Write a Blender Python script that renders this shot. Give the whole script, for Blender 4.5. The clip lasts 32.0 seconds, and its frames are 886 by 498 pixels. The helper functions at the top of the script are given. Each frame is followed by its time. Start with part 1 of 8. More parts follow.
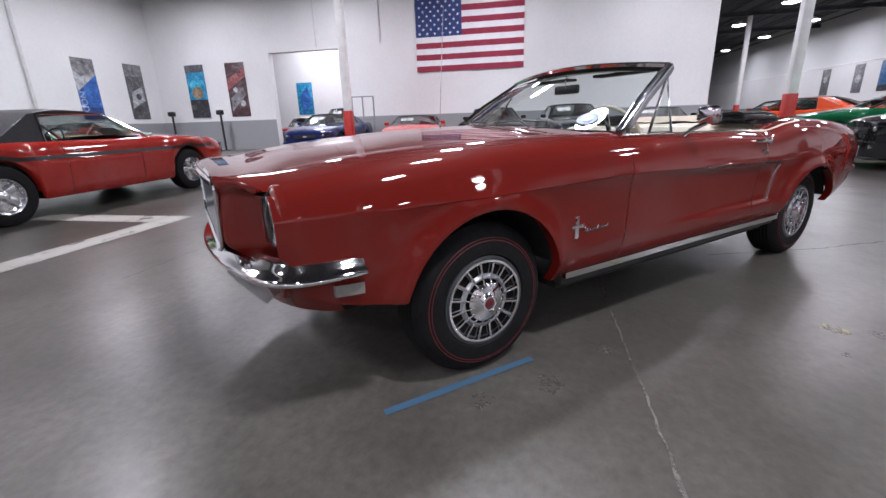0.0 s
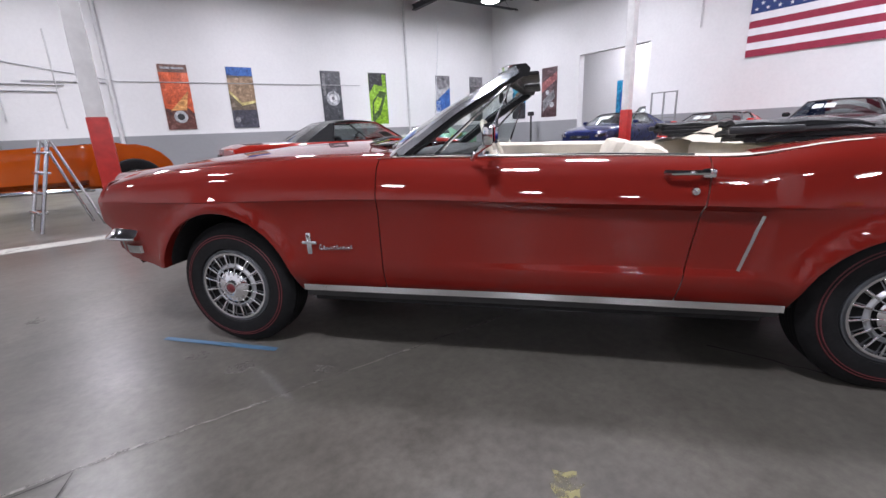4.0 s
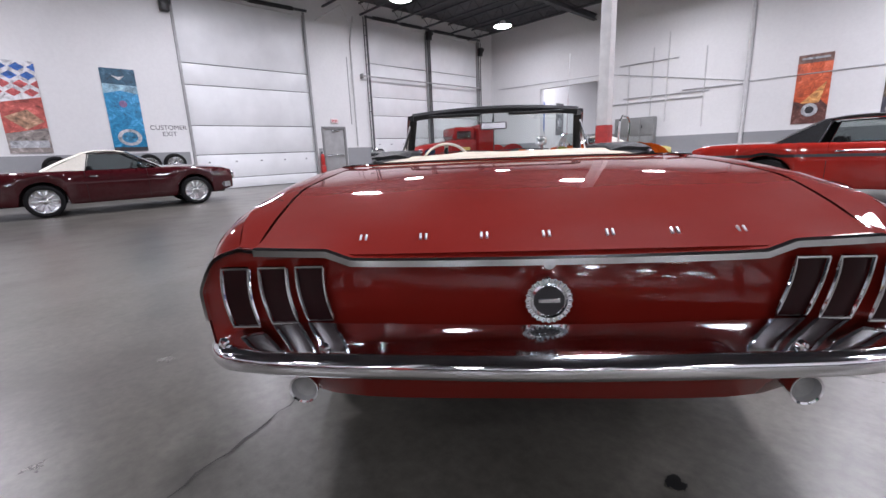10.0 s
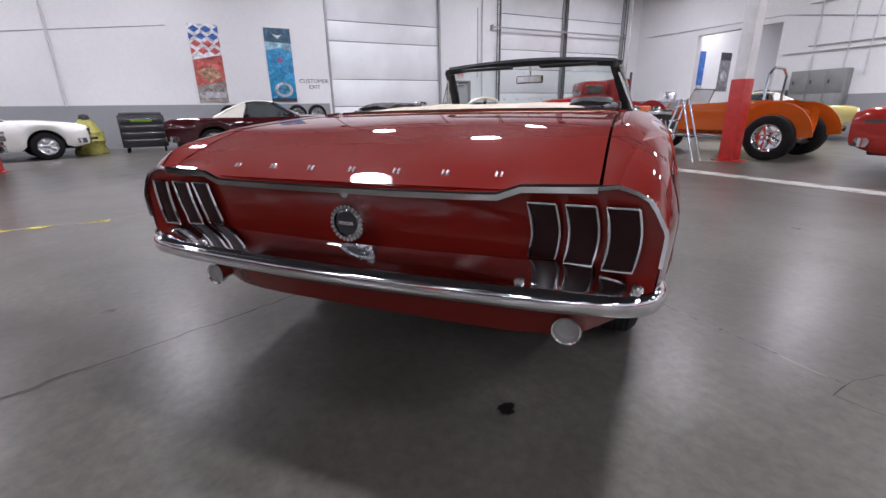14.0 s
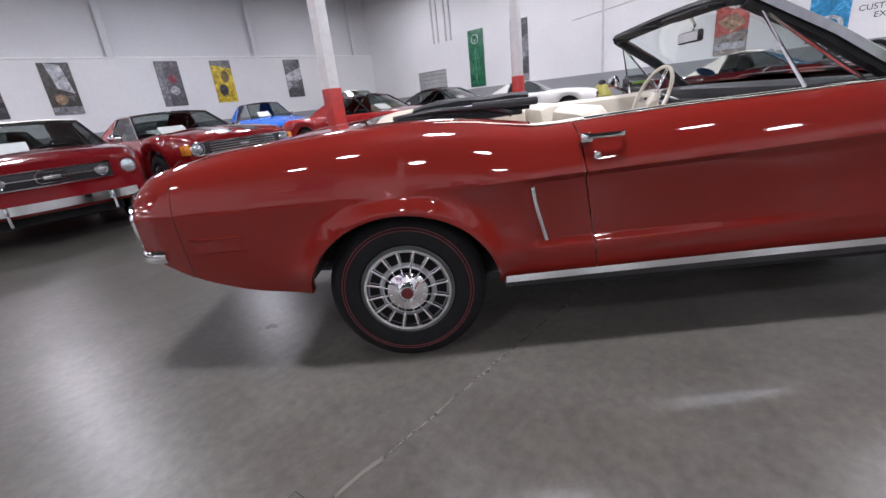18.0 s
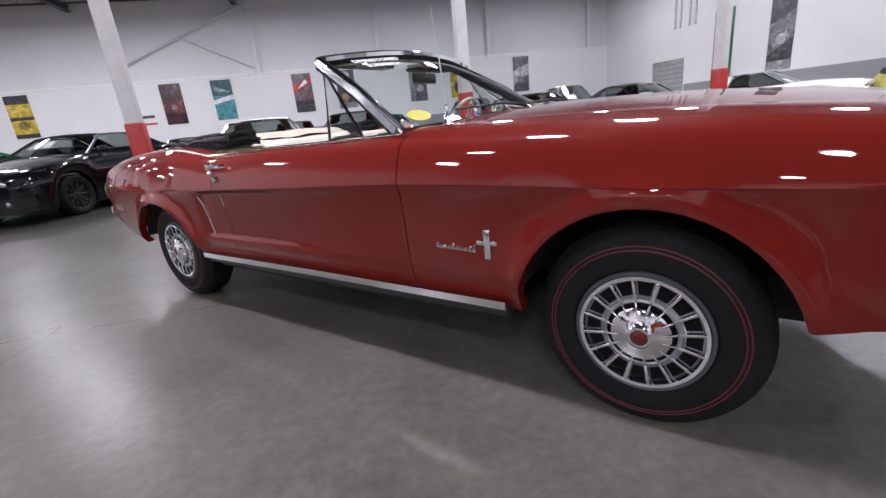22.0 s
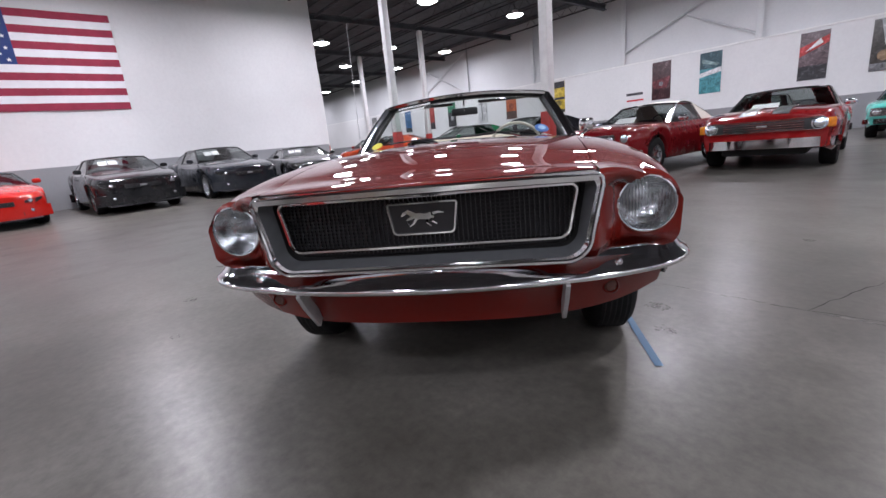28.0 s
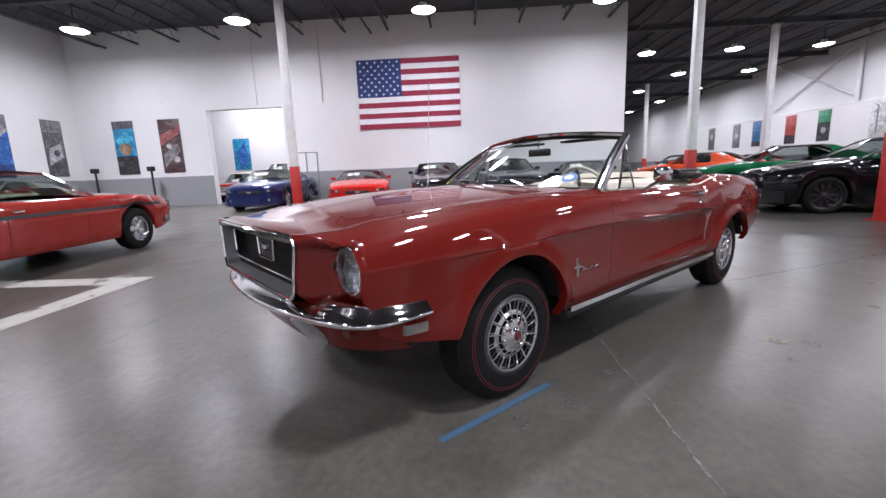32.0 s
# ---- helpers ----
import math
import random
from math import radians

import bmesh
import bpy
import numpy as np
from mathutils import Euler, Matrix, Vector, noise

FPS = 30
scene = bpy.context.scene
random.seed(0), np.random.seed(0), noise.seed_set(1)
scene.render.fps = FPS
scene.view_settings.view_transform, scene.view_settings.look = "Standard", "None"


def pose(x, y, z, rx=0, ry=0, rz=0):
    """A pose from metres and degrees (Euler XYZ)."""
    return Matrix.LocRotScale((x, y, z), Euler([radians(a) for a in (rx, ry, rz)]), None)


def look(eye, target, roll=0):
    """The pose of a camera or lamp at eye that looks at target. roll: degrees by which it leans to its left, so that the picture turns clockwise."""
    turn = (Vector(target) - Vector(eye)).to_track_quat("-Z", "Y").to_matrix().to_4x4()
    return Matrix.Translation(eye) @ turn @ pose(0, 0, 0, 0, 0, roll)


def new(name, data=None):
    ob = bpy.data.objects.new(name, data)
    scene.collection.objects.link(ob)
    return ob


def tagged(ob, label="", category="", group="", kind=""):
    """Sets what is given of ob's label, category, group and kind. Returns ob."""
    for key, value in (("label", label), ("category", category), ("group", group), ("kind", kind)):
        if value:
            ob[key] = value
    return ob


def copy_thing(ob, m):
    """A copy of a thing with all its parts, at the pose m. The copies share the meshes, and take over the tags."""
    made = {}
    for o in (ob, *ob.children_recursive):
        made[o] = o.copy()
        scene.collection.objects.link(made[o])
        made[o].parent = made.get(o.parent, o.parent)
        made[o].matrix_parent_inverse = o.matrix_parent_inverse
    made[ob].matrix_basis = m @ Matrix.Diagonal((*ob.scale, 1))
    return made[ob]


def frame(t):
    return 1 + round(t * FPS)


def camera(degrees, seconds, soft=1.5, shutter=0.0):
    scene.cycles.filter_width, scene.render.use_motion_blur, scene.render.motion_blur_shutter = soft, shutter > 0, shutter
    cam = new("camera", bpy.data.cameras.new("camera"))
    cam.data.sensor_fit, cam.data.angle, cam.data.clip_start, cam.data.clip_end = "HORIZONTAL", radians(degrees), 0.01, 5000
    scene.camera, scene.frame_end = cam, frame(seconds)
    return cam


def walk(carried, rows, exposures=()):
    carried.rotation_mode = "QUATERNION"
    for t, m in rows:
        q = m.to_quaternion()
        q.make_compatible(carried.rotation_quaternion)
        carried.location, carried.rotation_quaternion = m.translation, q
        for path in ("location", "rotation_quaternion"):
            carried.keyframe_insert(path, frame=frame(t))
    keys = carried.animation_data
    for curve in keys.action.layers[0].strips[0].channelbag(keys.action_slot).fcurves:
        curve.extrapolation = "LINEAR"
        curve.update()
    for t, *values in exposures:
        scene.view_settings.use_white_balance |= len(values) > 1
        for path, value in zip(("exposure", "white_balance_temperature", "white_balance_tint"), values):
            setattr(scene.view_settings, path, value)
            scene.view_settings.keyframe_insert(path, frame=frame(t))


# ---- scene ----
EXPOSURES = [(0, -0.2), (2, -0.08), (5, 0.05), (8, 0.02), (10, 0.02), (12, -0.04), (14, -0.12), (15, -0.12), (18, 0.0), (21, 0.0), (24, 0.0), (26, -0.06), (29, -0.08), (32, -0.07)]
cam = camera(92.2, 32.0)
PATH = [
    (0, (3.103, -0.299, 1.008), (1.228, -0.690, 0.431), -1.8),
    (0.5, (3.148, -0.084, 1.018), (1.324, -0.679, 0.451), 1.8),
    (1, (3.066, 0.188, 1.063), (1.317, -0.616, 0.518), -1.5),
    (1.5, (2.835, 0.451, 1.019), (1.210, -0.555, 0.430), -1.3),
    (2, (2.729, 0.704, 1.017), (1.198, -0.445, 0.440), 2.4),
    (2.5, (2.457, 0.967, 1.004), (0.976, -0.239, 0.412), -0.6),
    (4.5, (1.547, 2.034, 1.018), (0.638, 0.330, 0.498), -3.4),
    (5, (1.229, 2.247, 1.010), (0.471, 0.467, 0.503), -5.2),
    (5.5, (0.927, 2.456, 1.015), (0.297, 0.621, 0.530), -3.2),
    (6, (0.584, 2.598, 1.026), (0.129, 0.720, 0.511), -1.6),
    (6.5, (0.282, 2.748, 1.016), (-0.024, 0.840, 0.500), 0.1),
    (7, (-0.046, 2.848, 1.018), (-0.182, 0.923, 0.490), -0.3),
    (7.5, (-0.381, 2.912, 0.982), (-0.275, 0.991, 0.435), -2.2),
    (8, (-0.708, 3.070, 1.028), (-0.454, 1.168, 0.463), -4.3),
    (8.5, (-1.053, 3.003, 0.983), (-0.493, 1.171, 0.408), -1.5),
    (9, (-1.409, 2.966, 0.994), (-0.528, 1.265, 0.420), -0.9),
    (9.5, (-1.781, 2.713, 0.948), (-0.579, 1.209, 0.407), -0.6),
    (10, (-2.092, 2.534, 0.994), (-0.671, 1.198, 0.550), -2.3),
    (10.5, (-2.375, 2.455, 1.021), (-0.950, 1.109, 0.627), -2.1),
    (11, (-2.544, 2.497, 1.029), (-1.124, 1.143, 0.640), -4.5),
    (11.5, (-2.684, 2.679, 1.038), (-1.298, 1.280, 0.693), -3.9),
    (12, (-2.731, 2.768, 1.023), (-1.376, 1.334, 0.690), -3.7),
    (12.5, (-2.659, 2.685, 0.916), (-1.306, 1.298, 0.422), -4.4),
    (13, (-2.549, 2.466, 0.940), (-1.153, 1.165, 0.340), -4.8),
    (13.5, (-2.635, 2.285, 0.935), (-1.033, 1.253, 0.329), -2.8),
    (14, (-2.754, 2.001, 0.953), (-1.032, 1.189, 0.340), -1.1),
    (14.5, (-2.896, 1.657, 0.938), (-1.034, 1.263, 0.325), -3.1),
    (15, (-3.054, 1.342, 0.971), (-1.148, 1.274, 0.367), -2.2),
    (15.5, (-3.151, 1.016, 0.966), (-1.266, 1.245, 0.338), -1.0),
    (17.5, (-2.744, -0.418, 0.996), (-1.240, 0.731, 0.350), -5.4),
    (18, (-2.535, -0.734, 1.010), (-1.181, 0.583, 0.351), -6.4),
    (18.5, (-2.381, -0.980, 1.016), (-1.167, 0.480, 0.386), -5.6),
    (19, (-2.129, -1.238, 1.007), (-1.072, 0.341, 0.380), -5.1),
    (19.5, (-1.945, -1.470, 1.007), (-1.010, 0.177, 0.366), -5.1),
    (20, (-1.706, -1.693, 1.030), (-0.893, 0.022, 0.403), -5.9),
    (20.5, (-1.403, -1.919, 1.031), (-0.770, -0.129, 0.404), -7.4),
    (21, (-1.130, -2.194, 1.035), (-0.518, -0.397, 0.406), -5.4),
    (21.5, (-0.750, -2.348, 0.988), (-0.247, -0.510, 0.381), -4.8),
    (22, (-0.436, -2.516, 0.956), (-0.039, -0.645, 0.373), -6.0),
    (22.5, (-0.112, -2.668, 0.966), (0.150, -0.774, 0.380), -6.1),
    (23, (0.262, -2.946, 1.050), (0.230, -1.052, 0.408), -5.2),
    (23.5, (0.547, -3.129, 1.038), (0.296, -1.252, 0.394), -1.2),
    (24, (0.823, -3.065, 0.999), (0.337, -1.227, 0.378), -2.2),
    (24.5, (1.118, -2.978, 1.000), (0.407, -1.205, 0.406), -4.3),
    (25, (1.386, -2.859, 1.008), (0.510, -1.166, 0.403), -0.5),
    (25.5, (1.651, -2.708, 1.010), (0.573, -1.127, 0.427), 2.6),
    (26, (1.912, -2.563, 0.986), (0.674, -1.096, 0.424), -1.8),
    (26.5, (2.118, -2.377, 0.980), (0.758, -1.029, 0.401), -1.1),
    (28.5, (2.597, -2.420, 0.974), (1.051, -1.248, 0.486), -6.6),
    (29, (2.492, -2.208, 0.951), (0.903, -1.118, 0.416), -6.6),
    (29.5, (2.531, -2.055, 0.937), (0.881, -1.106, 0.322), -7.5),
    (30, (2.720, -1.842, 0.961), (0.953, -1.145, 0.336), -2.5),
    (30.5, (2.863, -1.544, 0.971), (0.966, -1.229, 0.421), 0.5),
    (31, (3.054, -1.241, 1.013), (1.111, -1.110, 0.556), 0.4),
    (31.5, (3.209, -0.978, 1.071), (1.247, -0.958, 0.684), -2.9),
    (32, (3.408, -0.670, 1.065), (1.443, -0.772, 0.706), -2.3),
]
walk(cam, [(t, look(eye, target, roll)) for t, eye, target, roll in PATH], EXPOSURES)

# ---- world, lights, exposure ----
world = bpy.data.worlds.new("world")
scene.world = world
world.use_nodes = True
world.node_tree.nodes["Background"].inputs[0].default_value = (0.75, 0.82, 0.95, 1)
world.node_tree.nodes["Background"].inputs[1].default_value = 0.05
scene.view_settings.exposure = 0.0

ROOM_H = 7.3
LAMP_Z = 6.45
LAMP_W = 185.0
BEAM_W = 95.0
WEAK_BEAM = {(-1.8, -0.4): 0.72}  # beam cut here only to darken the floor beside the car
LAMPS = [(x, y) for x in (11.0, 3.7, -2.4, -7.8, -12.0) for y in (-14.0, -8.2, -1.8, 4.2, 9.7, 15.0)]
LAMPS = [q for q in LAMPS if q not in ((-2.4, 4.2), (3.7, -1.8), (-2.4, -1.8), (3.7, 4.2), (-7.8, 4.2))] + [(6.6, -3.0), (-1.8, -0.4), (2.9, 2.3)]
LAMPS += [(x, y) for x in (-19.5, -25.0, -31.0, -37.0, -44.0) for y in (8.6, 12.8, 17.0)]
# back room lamps at y -22.6 are unseen extras, added to brighten it
LAMPS += [(9.6, -19.9), (12.4, -22.6), (7.0, -22.6), (9.6, -26.0), (-18.0, -9.4), (-20.2, -12.4), (-20.2, -6.8), (-17.2, -12.6)]


def lamp_light(x, y, z, watts, beam=math.pi):
    data = bpy.data.lights.new("high_bay_light", "AREA")
    data.shape, data.size, data.energy, data.color = "DISK", 0.72, watts, (0.955, 0.932, 1.065)
    data.spread = beam
    ob = new("high_bay_light", data)
    ob.matrix_world = pose(x, y, z)
    return ob


for lx, ly in LAMPS:
    lamp_light(lx, ly, LAMP_Z - 0.2, LAMP_W)
    if lx > -15 and ly > -17:  # the reflector's downward beam
        lamp_light(lx, ly, LAMP_Z - 0.21, BEAM_W * WEAK_BEAM.get((lx, ly), 1.0), 1.5)

# ---- mesh helpers ----
def link(tree, a, b):
    tree.links.new(a, b)


class MB:
    """A small mesh builder: vertices and faces of one part."""

    def __init__(self):
        self.v, self.f = [], []

    def add(self, verts, faces):
        n = len(self.v)
        self.v += [tuple(p) for p in verts]
        self.f += [tuple(i + n for i in f) for f in faces]
        return self

    def box(self, x0, x1, y0, y1, z0, z1, m=None):
        p = [Vector((x, y, z)) for z in (z0, z1) for y in (y0, y1) for x in (x0, x1)]
        if m is not None:
            p = [m @ q for q in p]
        return self.add(p, [(0, 2, 3, 1), (4, 5, 7, 6), (0, 1, 5, 4), (2, 6, 7, 3), (0, 4, 6, 2), (1, 3, 7, 5)])

    def rbox(self, x0, x1, y0, y1, z0, z1, b=0.01, m=None):
        """A box with chamfered edges."""
        b = min(b, (x1 - x0) * 0.45, (y1 - y0) * 0.45, (z1 - z0) * 0.45)
        bm = bmesh.new()
        bmesh.ops.create_cube(bm, size=1.0)
        for q in bm.verts:
            q.co = Vector(((x0 + x1) / 2 + q.co.x * (x1 - x0), (y0 + y1) / 2 + q.co.y * (y1 - y0), (z0 + z1) / 2 + q.co.z * (z1 - z0)))
        bmesh.ops.bevel(bm, geom=bm.edges[:], offset=b, segments=2, affect="EDGES", profile=0.5)
        bm.verts.index_update()
        p = [(m @ q.co if m is not None else q.co) for q in bm.verts]
        f = [tuple(q.index for q in g.verts) for g in bm.faces]
        bm.free()
        return self.add(p, f)

    def grid(self, rows, close=False, wrap=False):
        """Rows of points, joined by quads. close: each row is a ring; wrap: the last row joins the first."""
        n, m = len(rows), len(rows[0])
        verts = [p for r in rows for p in r]
        faces = []
        for i in range(n if wrap else n - 1):
            for j in range(m if close else m - 1):
                a, b = i * m + j, i * m + (j + 1) % m
                c, d = ((i + 1) % n) * m + (j + 1) % m, ((i + 1) % n) * m + j
                faces.append((a, b, c, d))
        return self.add(verts, faces)

    def lathe(self, prof, n=32, m=None, a0=0.0, a1=2 * math.pi):
        """Profile of (radius, along) turned round the y axis."""
        full = abs(a1 - a0 - 2 * math.pi) < 1e-6
        k = n if full else n + 1
        rows = []
        for i in range(k):
            a = a0 + (a1 - a0) * i / n
            row = [Vector((r * math.cos(a), y, r * math.sin(a))) for r, y in prof]
            rows.append([m @ p for p in row] if m is not None else row)
        return self.grid(rows, wrap=full)

    def disc(self, r, y, n=24, m=None, ry=1.0):
        p = [Vector((r * math.cos(2 * math.pi * i / n), y, ry * r * math.sin(2 * math.pi * i / n))) for i in range(n)]
        if m is not None:
            p = [m @ q for q in p]
        return self.add(p, [tuple(range(n))])

    def sweep(self, path, ring, up=(0, 0, 1), cap=True, scale=None):
        """A ring of (side, up) offsets carried along a path."""
        rows, path = [], [Vector(p) for p in path]
        for i, p in enumerate(path):
            d = (path[min(i + 1, len(path) - 1)] - path[max(i - 1, 0)]).normalized()
            s = d.cross(Vector(up))
            s = s.normalized() if s.length > 1e-5 else Vector((1, 0, 0))
            u = s.cross(d)
            k = scale[i] if scale else 1.0
            rows.append([p + s * (a * k) + u * (b * k) for a, b in ring])
        self.grid(rows, close=True)
        if cap:
            n, m = len(self.v), len(ring)
            self.f.append(tuple(range(n - m, n)))
            self.f.append(tuple(reversed(range(n - m * len(rows), n - m * len(rows) + m))))
        return self

    def tube(self, path, r, n=8, up=(0, 0, 1), scale=None):
        return self.sweep(path, [(r * math.cos(2 * math.pi * i / n), r * math.sin(2 * math.pi * i / n)) for i in range(n)], up, True, scale)

    def prism(self, outline, axis, a, b):
        """A closed outline of 2D points, pushed from a to b along an axis."""
        def put(p, d):
            return {"x": (d, p[0], p[1]), "y": (p[0], d, p[1]), "z": (p[0], p[1], d)}[axis]
        n = len(outline)
        return self.add([put(p, a) for p in outline] + [put(p, b) for p in outline],
                        [tuple(range(n)), tuple(reversed(range(n, 2 * n)))] + [(i, (i + 1) % n, n + (i + 1) % n, n + i) for i in range(n)])

    def mirror(self):
        """The same again on the other side of the x-z plane."""
        n = len(self.v)
        self.v += [(x, -y, z) for x, y, z in self.v]
        self.f += [tuple(i + n for i in reversed(f)) for f in self.f]
        return self

    def data(self, name, material, smooth=True, angle=35):
        me = bpy.data.meshes.new(name)
        me.from_pydata(self.v, [], self.f)
        me.validate()
        bm = bmesh.new()
        bm.from_mesh(me)
        bmesh.ops.remove_doubles(bm, verts=bm.verts[:], dist=0.0002)
        bmesh.ops.recalc_face_normals(bm, faces=bm.faces[:])
        lim = radians(angle)
        for e in bm.edges:
            e.smooth = len(e.link_faces) == 2 and e.calc_face_angle(0) < lim
        for f in bm.faces:
            f.smooth = smooth
        bm.to_mesh(me)
        bm.free()
        me.materials.append(material)
        return me


def part(name, mb, material, parent=None, label="", smooth=True, angle=35, m=None):
    """Links a mesh as one object, under a thing or a part."""
    me = mb if isinstance(mb, bpy.types.Mesh) else mb.data(name, material, smooth, angle)
    ob = new(name, me)
    if parent is not None:
        ob.parent = parent
    if m is not None:
        ob.matrix_basis = m
    if label:
        ob["label"] = label
    return ob


def thing(name, label, category, m=None, group=""):
    ob = new(name)
    ob.empty_display_size = 0.2
    if m is not None:
        ob.matrix_basis = m
    return tagged(ob, label, category, group)


# ---- materials ----
def base_mat(name):
    m = bpy.data.materials.new(name)
    m.use_nodes = True
    return m, m.node_tree, m.node_tree.nodes["Principled BSDF"]


def noise_node(tree, scale, detail=4.0, rough=0.6, coord="Object"):
    tc = tree.nodes.new("ShaderNodeTexCoord")
    n = tree.nodes.new("ShaderNodeTexNoise")
    n.inputs["Scale"].default_value, n.inputs["Detail"].default_value, n.inputs["Roughness"].default_value = scale, detail, rough
    link(tree, tc.outputs[coord], n.inputs["Vector"])
    return n


def ramp(tree, src, stops):
    r = tree.nodes.new("ShaderNodeValToRGB")
    while len(r.color_ramp.elements) < len(stops):
        r.color_ramp.elements.new(0.5)
    for e, (p, c) in zip(r.color_ramp.elements, stops):
        e.position, e.color = p, (*c, 1) if len(c) == 3 else c
    link(tree, src, r.inputs[0])
    return r


def bump(tree, bsdf, src, strength, dist=0.01):
    b = tree.nodes.new("ShaderNodeBump")
    b.inputs["Strength"].default_value, b.inputs["Distance"].default_value = strength, dist
    link(tree, src, b.inputs["Height"])
    link(tree, b.outputs[0], bsdf.inputs["Normal"])


def shade(c, k):
    return tuple(max(0.0, min(1.0, v * k)) for v in c)


MATS = {}


def plain(name, color, rough=0.5, metal=0.0, scale=6.0, vary=0.12, coat=0.0, relief=0.0, fine=60.0, spec=0.5):
    """A surface with a little unevenness in colour, gloss and relief."""
    if name in MATS:
        return MATS[name]
    m, t, b = base_mat(name)
    n = noise_node(t, scale)
    r = ramp(t, n.outputs["Fac"], [(0.3, shade(color, 1 - vary)), (0.7, shade(color, 1 + vary))])
    link(t, r.outputs[0], b.inputs["Base Color"])
    n2 = noise_node(t, scale * 3.3)
    mr = t.nodes.new("ShaderNodeMapRange")
    mr.inputs[3].default_value, mr.inputs[4].default_value = rough * 0.8, min(1.0, rough * 1.2)
    link(t, n2.outputs["Fac"], mr.inputs[0])
    link(t, mr.outputs[0], b.inputs["Roughness"])
    b.inputs["Metallic"].default_value = metal
    b.inputs["Specular IOR Level"].default_value = spec
    b.inputs["Coat Weight"].default_value = coat
    b.inputs["Coat Roughness"].default_value = 0.03
    if relief:
        bump(t, b, noise_node(t, fine, 3).outputs["Fac"], relief, 0.004)
    MATS[name] = m
    return m


def car_paint(color, rough=0.28, flake=0.0):
    name = "paint_%.3f_%.3f_%.3f_%.2f" % (*color, rough)
    if name in MATS:
        return MATS[name]
    m = plain(name, color, rough, flake, 2.2, 0.05, 1.0)
    b = m.node_tree.nodes["Principled BSDF"]
    b.inputs["Specular IOR Level"].default_value = 0.04
    b.inputs["Coat Roughness"].default_value = 0.02
    return m


def glass_mat(name, tint, gloss=1.0):
    if name in MATS:
        return MATS[name]
    m = bpy.data.materials.new(name)
    m.use_nodes = True
    t = m.node_tree
    t.nodes.clear()
    out, mix = t.nodes.new("ShaderNodeOutputMaterial"), t.nodes.new("ShaderNodeMixShader")
    tr, gl, fr = t.nodes.new("ShaderNodeBsdfTransparent"), t.nodes.new("ShaderNodeBsdfGlossy"), t.nodes.new("ShaderNodeLayerWeight")
    pw, ml = t.nodes.new("ShaderNodeMath"), t.nodes.new("ShaderNodeMath")
    pw.operation, ml.operation = "POWER", "MULTIPLY_ADD"
    pw.inputs[1].default_value, ml.inputs[1].default_value, ml.inputs[2].default_value = 4.0, 0.75, 0.06
    fr.inputs[0].default_value = 0.5
    tr.inputs[0].default_value, gl.inputs["Roughness"].default_value = (*tint, 1), 0.01
    gl.inputs[0].default_value = (gloss, gloss, gloss, 1)
    link(t, fr.outputs["Facing"], pw.inputs[0])
    link(t, pw.outputs[0], ml.inputs[0])
    link(t, ml.outputs[0], mix.inputs[0])
    link(t, tr.outputs[0], mix.inputs[1])
    link(t, gl.outputs[0], mix.inputs[2])
    link(t, mix.outputs[0], out.inputs[0])
    MATS[name] = m
    return m


def glow(name, color, strength):
    if name in MATS:
        return MATS[name]
    m, t, b = base_mat(name)
    b.inputs["Base Color"].default_value = (*color, 1)
    b.inputs["Emission Color"].default_value = (*color, 1)
    b.inputs["Emission Strength"].default_value = strength
    MATS[name] = m
    return m


def concrete_mat():
    m, t, b = base_mat("polished_concrete")
    big, mid, small = noise_node(t, 0.22, 6, 0.65), noise_node(t, 2.6, 3, 0.55), noise_node(t, 22, 4, 0.65)
    r1 = ramp(t, big.outputs["Fac"], [(0.32, (0.053, 0.0498, 0.0425)), (0.5, (0.083, 0.078, 0.068)), (0.7, (0.13, 0.1235, 0.11))])
    r2 = ramp(t, mid.outputs["Fac"], [(0.25, (0.76, 0.75, 0.73)), (0.5, (1.0, 1.0, 0.99)), (0.75, (1.22, 1.21, 1.2))])
    r3 = ramp(t, small.outputs["Fac"], [(0.3, (0.76, 0.76, 0.76)), (0.72, (1.22, 1.22, 1.22))])
    mx = t.nodes.new("ShaderNodeMix")
    mx.data_type, mx.blend_type = "RGBA", "MULTIPLY"
    mx.inputs[0].default_value = 1.0
    link(t, r1.outputs[0], mx.inputs[6])
    link(t, r2.outputs[0], mx.inputs[7])
    mx2 = t.nodes.new("ShaderNodeMix")
    mx2.data_type, mx2.blend_type = "RGBA", "MULTIPLY"
    mx2.inputs[0].default_value = 1.0
    link(t, mx.outputs[2], mx2.inputs[6])
    link(t, r3.outputs[0], mx2.inputs[7])
    link(t, mx2.outputs[2], b.inputs["Base Color"])
    rr = ramp(t, noise_node(t, 1.8, 4, 0.55).outputs["Fac"], [(0.3, (0.285, 0.285, 0.285)), (0.5, (0.305, 0.305, 0.305)), (0.7, (0.35, 0.35, 0.35))])
    link(t, rr.outputs[0], b.inputs["Roughness"])
    b.inputs["Specular IOR Level"].default_value = 0.38
    bump(t, b, noise_node(t, 2.2, 3, 0.5).outputs["Fac"], 0.05, 0.01)
    return m


